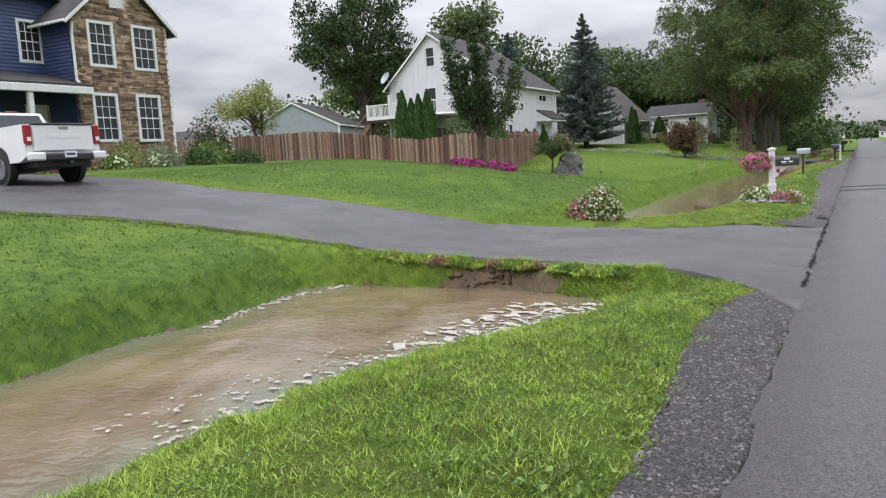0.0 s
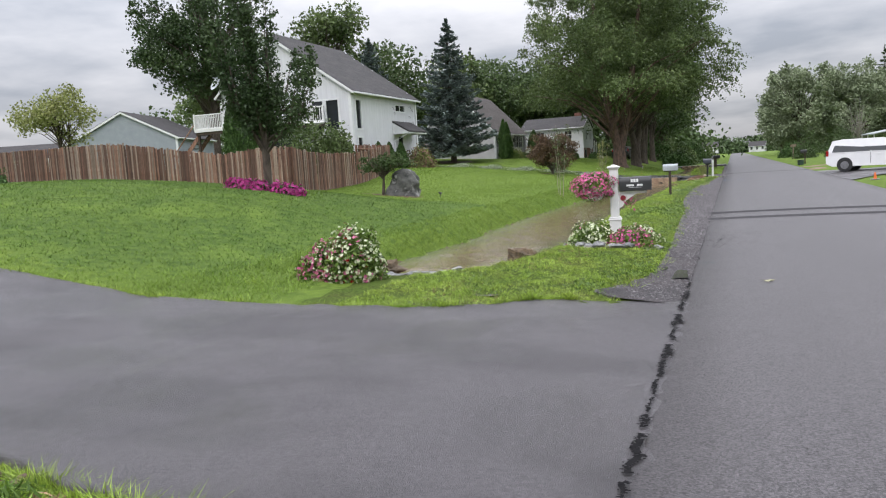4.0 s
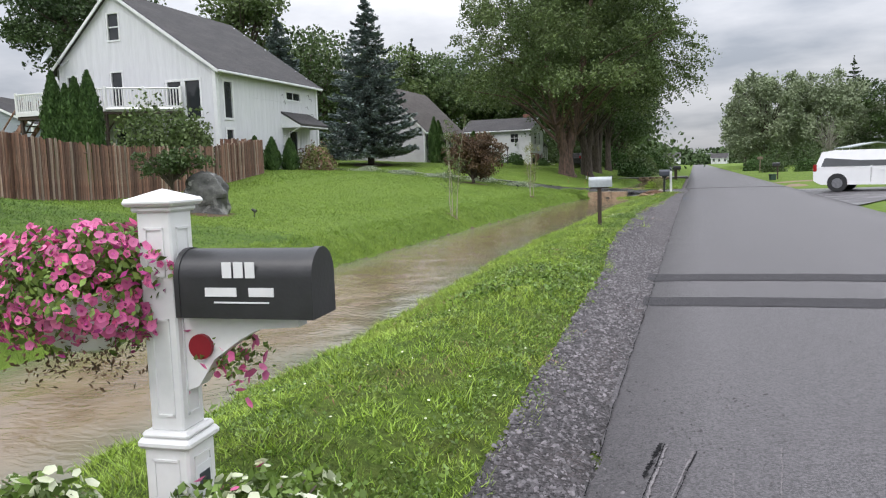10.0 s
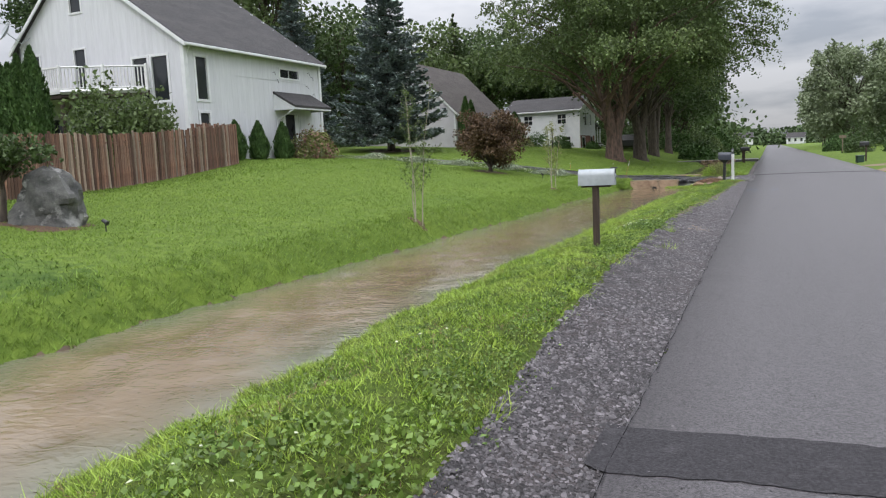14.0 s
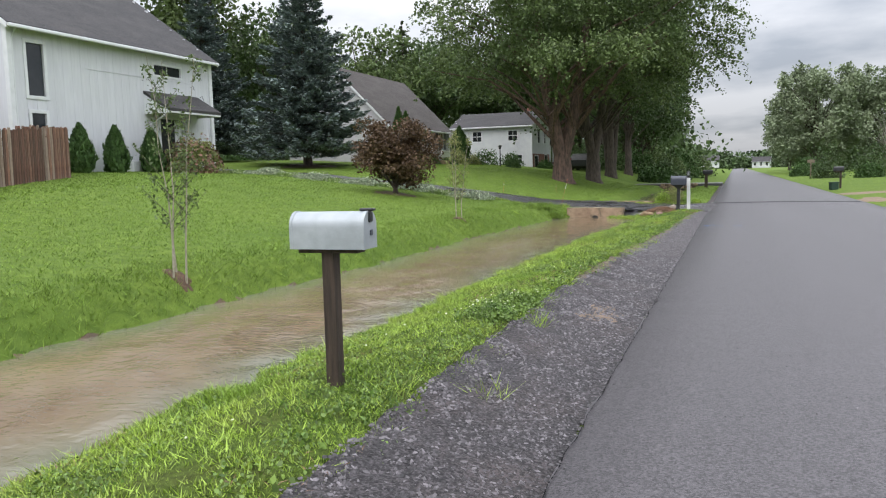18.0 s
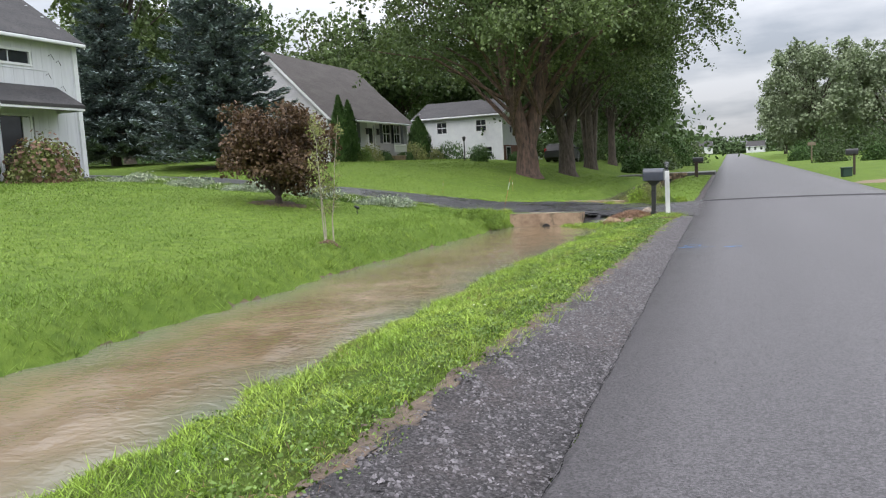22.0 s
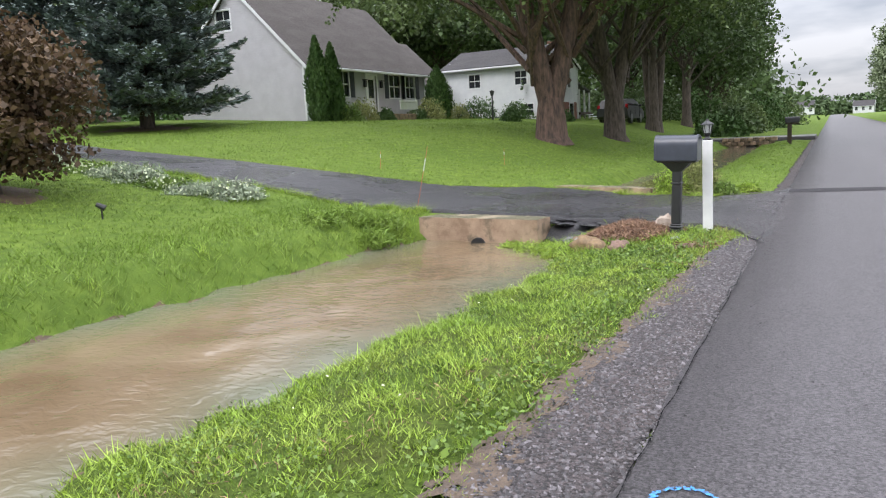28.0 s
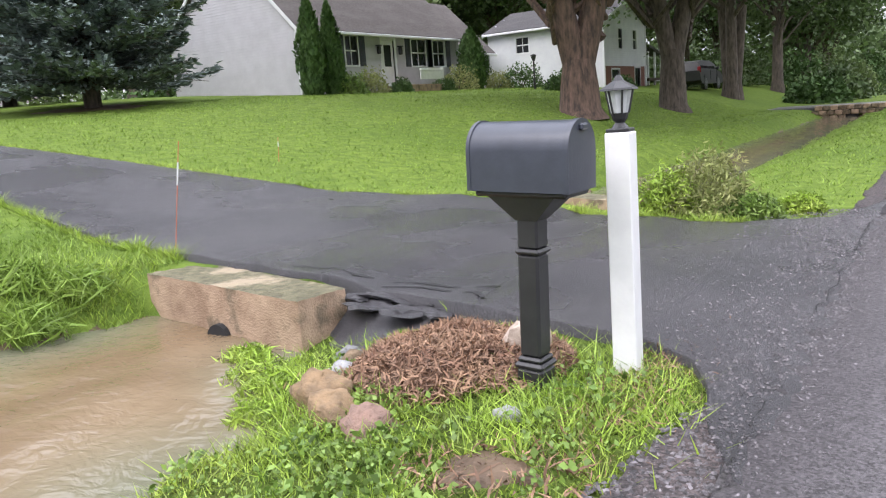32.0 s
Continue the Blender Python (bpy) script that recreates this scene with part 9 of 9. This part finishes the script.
blades("lawn_grass", "mown green grass of the front lawns", scatter(230000, -15, -6.6, 1.0, 60.3, lambda x, y: dry(x, y) & ~deep_lawn(x, y), 405), 0.045, 0.02, 406, M_GRASSL, 0.3)
blades("lawn_grass", "mown green grass beyond the black driveway", scatter(110000, -21, -0.7, 63, 92, lambda x, y: dry(x, y), 407), 0.045, 0.026, 408, M_GRASSL, 0.3)
blades("lawn_grass", "mown green grass of the higher lawns", scatter(90000, -24, -15, 15, 62, lambda x, y: dry(x, y) & ~deep_lawn(x, y), 413), 0.05, 0.036, 414, M_GRASSL)
blades("deep_lawn_grass", "lush darker mown grass before the stone house", scatter(170000, -22, -6.4, 1.0, 36, lambda x, y: dry(x, y) & deep_lawn(x, y), 415), 0.045, 0.024, 416, M_GRASS2, 0.5)
tufts = scatter(220, -6.5, -1.0, 1, 60, lambda x, y: dry(x, y) & ((x > -3.4) | (x < -6.1)), 409)
trng = np.random.default_rng(410)
TP = (tufts[:, None, :] + trng.normal(size=(len(tufts), 40, 2)) * 0.05).reshape(-1, 2)
blades("grass_tufts", "taller tufts of coarse grass in the verge", TP[dry(TP[:, 0], TP[:, 1])], 0.13, 0.009, 411, M_GRASS)
LT = np.concatenate([np.stack([-5.75 + trng.normal(size=1500) * 0.3, 59.45 + trng.normal(size=1500) * 0.3], 1), np.stack([-1.15 + trng.normal(size=1700) * 0.22, 58.75 + trng.normal(size=1700) * 0.3], 1), np.stack([-2.3 + trng.normal(size=1700) * 0.45, 58.25 + trng.normal(size=1700) * 0.22], 1)])
blades("long_grass", "long lush grass round the headwall and posts", LT[dry(LT[:, 0], LT[:, 1])], 0.1, 0.01, 412, M_GRASS)


# grass that leans over the edges of the driveways
for lab, edge, lo, hi, side in (("ragged grass along the grey driveway's edge", D1A, 2.2, 20, -1), ("ragged grass along the grey driveway's edge", D1B, 1.6, 20, 1), ("ragged grass along the black driveway's edge", D2A, 3.4, 20, -1), ("ragged grass along the black driveway's edge", D2B, 1.5, 20, 1)):
    ex = -(lo + (hi - lo) * trng.random(9000) ** 1.6)
    ey = np.vectorize(edge)(ex) + side * (0.02 + 0.06 * trng.random(9000)) - side * 0.05 * patchy(ex, ex * 0, 0.4, 31)
    ok = ~((ex > -5.5) & (ex < -3.2) & (np.abs(ey - 59.9) < 0.5))
    blades("edge_grass", lab, np.stack([ex, ey], 1)[ok], 0.1, 0.012, int(480 + lo * 10), M_GRASS, 0.4)


def weeds(name, label, spots, leaf, per, seed, wide=0.07):
    rng = np.random.default_rng(seed)
    P = np.repeat(spots, per, axis=0) + rng.normal(size=(len(spots) * per, 2)) * wide
    P = P[dry(P[:, 0], P[:, 1])]
    Q = np.stack([P[:, 0], P[:, 1], height(P[:, 0], P[:, 1]) + 0.015 + 0.06 * rng.random(len(P))], 1)
    v, f = leaf_quads(Q, leaf, rng, 0.75, 1.2)
    tagged(new(name, quick_mesh(name, v, f, M_WEED)), label, "weeds", kind="stuff")


weeds("clover_weeds", "broad-leaved weeds and clover in the verge", scatter(3200, -3.2, -0.9, 1, 59, lambda x, y: rag(x, y) & (np.sin(y * 0.9) + np.sin(x * 3 + y * 2.1) > 0.1), 420), 0.021, 20, 421)
weeds("dandelion_weeds", "broad dandelion and plantain rosettes crowding the gravel edge", np.concatenate([scatter(900, -1.75, -0.95, 1, 58, lambda x, y: (x < gedge(y) - 0.03) & (x > gedge(y) - 0.5) & (patchy(x, y, 1.1, 12) > 0.52), 470), scatter(190, -2.4, -1.05, 25.6, 28.2, lambda x, y: x < gedge(y) - 0.02, 471)]), 0.042, 9, 472, 0.06)
def clippings(name, label, P, seed):
    rng = np.random.default_rng(seed)
    Q = np.stack([P[:, 0], P[:, 1], height(P[:, 0], P[:, 1]) + 0.02 + 0.03 * rng.random(len(P))], 1)
    v, f = leaf_quads(Q, 0.055, rng, 0.08, 1.2)
    tagged(new(name, quick_mesh(name, v, f, M_STRAW)), label, "grass", kind="stuff")


clippings("dry_clippings", "dry straw-coloured clippings in the thin verge grass", scatter(26000, -3.6, -0.8, 1, 59, lambda x, y: rag(x, y) & dry(x, y) & (np.sin(y * 1.7 + 2 * np.sin(x * 2)) + np.sin(x * 2.7 - y * 0.6) + 0.9 * ((y > 25) & (y < 28.6)) + 0.6 * ((y > 14) & (y < 18)) > 1.0), 440), 441)
weeds("post_weeds", "leafy green weeds round the mailbox post and mulch", scatter(420, -3.0, -0.95, 57.6, 59.1, lambda x, y: rag(x + 0.15, y) & (np.sin(x * 5 + y * 3) > -0.4), 425), 0.036, 9, 424)
clippings("dry_straw", "dry straw washed along the grass edge by the lamp post", np.stack([-1.0 + trng.normal(size=900) * 0.12, 58.9 + trng.normal(size=900) * 0.4], 1), 442)
weeds("edge_weeds", "coarse leafy weeds along the gravel edge", np.stack([gedge(np.linspace(17, 57, 700)) - 0.2 + trng.normal(size=700) * 0.07, np.linspace(17, 57, 700) + trng.normal(size=700) * 0.2], 1), 0.024, 14, 422)


def pebbles(name, label, P, s0, s1, seed, material, lift=0.02, zf=None):
    rng = np.random.default_rng(seed)
    n = len(P)
    s = s0 + (s1 - s0) * rng.random(n) ** 2
    z = (height(P[:, 0], P[:, 1]) if zf is None else zf(P[:, 0], P[:, 1])) + lift
    C = np.stack([P[:, 0], P[:, 1], z], 1)
    base = np.array([[1.35, 0, -0.2], [0.15, 0.8, -0.2], [-1.2, 0.2, -0.2], [-0.1, -0.8, -0.2], [0.55, 0.1, 0.6], [-0.5, 0, 0.5]], float)
    a = rng.random(n) * 6.28
    ca, sa = np.cos(a), np.sin(a)
    V = base[None] * (0.6 + 0.7 * rng.random((n, 6, 1)))
    V = np.stack([V[..., 0] * ca[:, None] - V[..., 1] * sa[:, None], V[..., 0] * sa[:, None] + V[..., 1] * ca[:, None], V[..., 2]], -1)
    V = V * s[:, None, None] + C[:, None, :]
    F = np.array([[0, 1, 4], [1, 5, 4], [1, 2, 5], [2, 3, 5], [3, 4, 5], [3, 0, 4]])
    F = (np.arange(n)[:, None, None] * 6 + F[None]).reshape(-1, 3)
    return tagged(new(name, quick_mesh(name, V.reshape(-1, 3), F, material)), label, "gravel", kind="stuff")


on_gravel = lambda x, y: (x > gedge(y) - 0.02) & (patchy(x, y, 0.09, 21) > 0.12) & (((y < 8.8) | (y > 15.75)) & (y < 58.9))
pebbles("gravel_stones", "loose crushed grey stones on the road shoulder", scatter(140000, -1.7, -0.42, 0.5, 58.9, on_gravel, 430), 0.005, 0.019, 431, M_STONE)
pebbles("sand_stones", "loose grey stones scattered over the washed sandy patch", scatter(1500, -1.25, -0.6, 38.7, 40, lambda x, y: patchy(x, y, 0.12, 33) > 0.35, 434), 0.006, 0.016, 435, M_STONE, 0.03)
CLOV = np.concatenate([scatter(46, -2.2, -1.35, 38.3, 39.9, lambda x, y: x < gedge(y) - 0.1, 436), scatter(160, -2.6, -1.0, 20, 57, lambda x, y: (x < gedge(y) - 0.1) & (patchy(x, y, 0.8, 34) > 0.62), 437)])
pebbles("clover_blossoms", "small white clover heads in the verge grass", CLOV, 0.008, 0.013, 438, M_WPET, 0.075)
weeds("clover_patch", "low patch of white clover leaves beside the gravel", scatter(420, -2.0, -1.2, 38.2, 39.7, lambda x, y: x < gedge(y) - 0.03, 439), 0.026, 16, 443, 0.05)
pebbles("coarse_stones", "coarser pale stones piled on the shoulder", scatter(9500, -1.5, -0.45, 20, 33, lambda x, y: on_gravel(x, y) & (np.abs(y - 26.5) < 3.5 + 3 * np.abs(np.sin(x * 53.1 + y * 37.7))), 432), 0.01, 0.024, 433, M_STONE, 0.026)
pebbles("road_grit", "loose grit and crumbs on the asphalt", scatter(6000, -0.45, 2.5, 1, 60, lambda x, y: x + 0.4 < np.abs(np.sin(x * 12.9 + y * 78.2)) * 2.2, 434), 0.003, 0.009, 435, M_STONE, 0.002, lambda x, y: 0.03 * (1 - ((x - 2.3) / 2.75) ** 2))
on_low = lambda x, y: (x > gedge(y) - 0.05) & (y < 58.9)
M_GRIT = mat("wet_black_grit", (0.12, 0.108, 0.112), (0.022, 0.02, 0.021), 25.0, 0.45, 0.4, 60, vary=0.7, island=True)
d2z = np.vectorize(lambda x, y: max(drive_z(x, D2A(x), D2B(x)), 0.0))
pebbles("driveway_grit", "loose black crumbs along the driveway mouth", scatter(26000, -1.7, -0.22, 57.2, 64.3, lambda x, y: (y > np.vectorize(D2A)(x)) & (np.abs(x + 0.5 + 0.15 * np.sin(y * 1.1)) < 0.12 + 0.5 * np.abs(np.sin(x * 91.7 + y * 57.3)) ** 2.5), 436), 0.003, 0.012, 437, M_GRIT, 0.002, d2z)
pebbles("driveway_grit", "pale crumbs along the driveway mouth", scatter(2600, -1.4, -0.15, 56.5, 64.3, lambda x, y: (y > np.vectorize(D2A)(x)) | (x > -0.6), 446), 0.003, 0.011, 447, M_STONE, 0.004, d2z)
pebbles("wet_stones", "wet dark crushed stones on the shoulder", scatter(30000, -1.5, -0.42, 43.0, 58.9, lambda x, y: on_low(x, y) & (y > 43 + 3 * np.abs(np.sin(x * 71 + y * 33))), 450), 0.006, 0.018, 451, M_GRIT)
pebbles("scattered_crumbs", "dark crumbs strewn on the road beside the gouges", scatter(320, -0.42, 0.6, 21.0, 23.6, lambda x, y: np.sin(x * 9 + y * 4) > -0.4, 448), 0.004, 0.016, 449, M_GRIT, 0.002, lambda x, y: 0.03 * (1 - ((x - 2.3) / 2.75) ** 2))
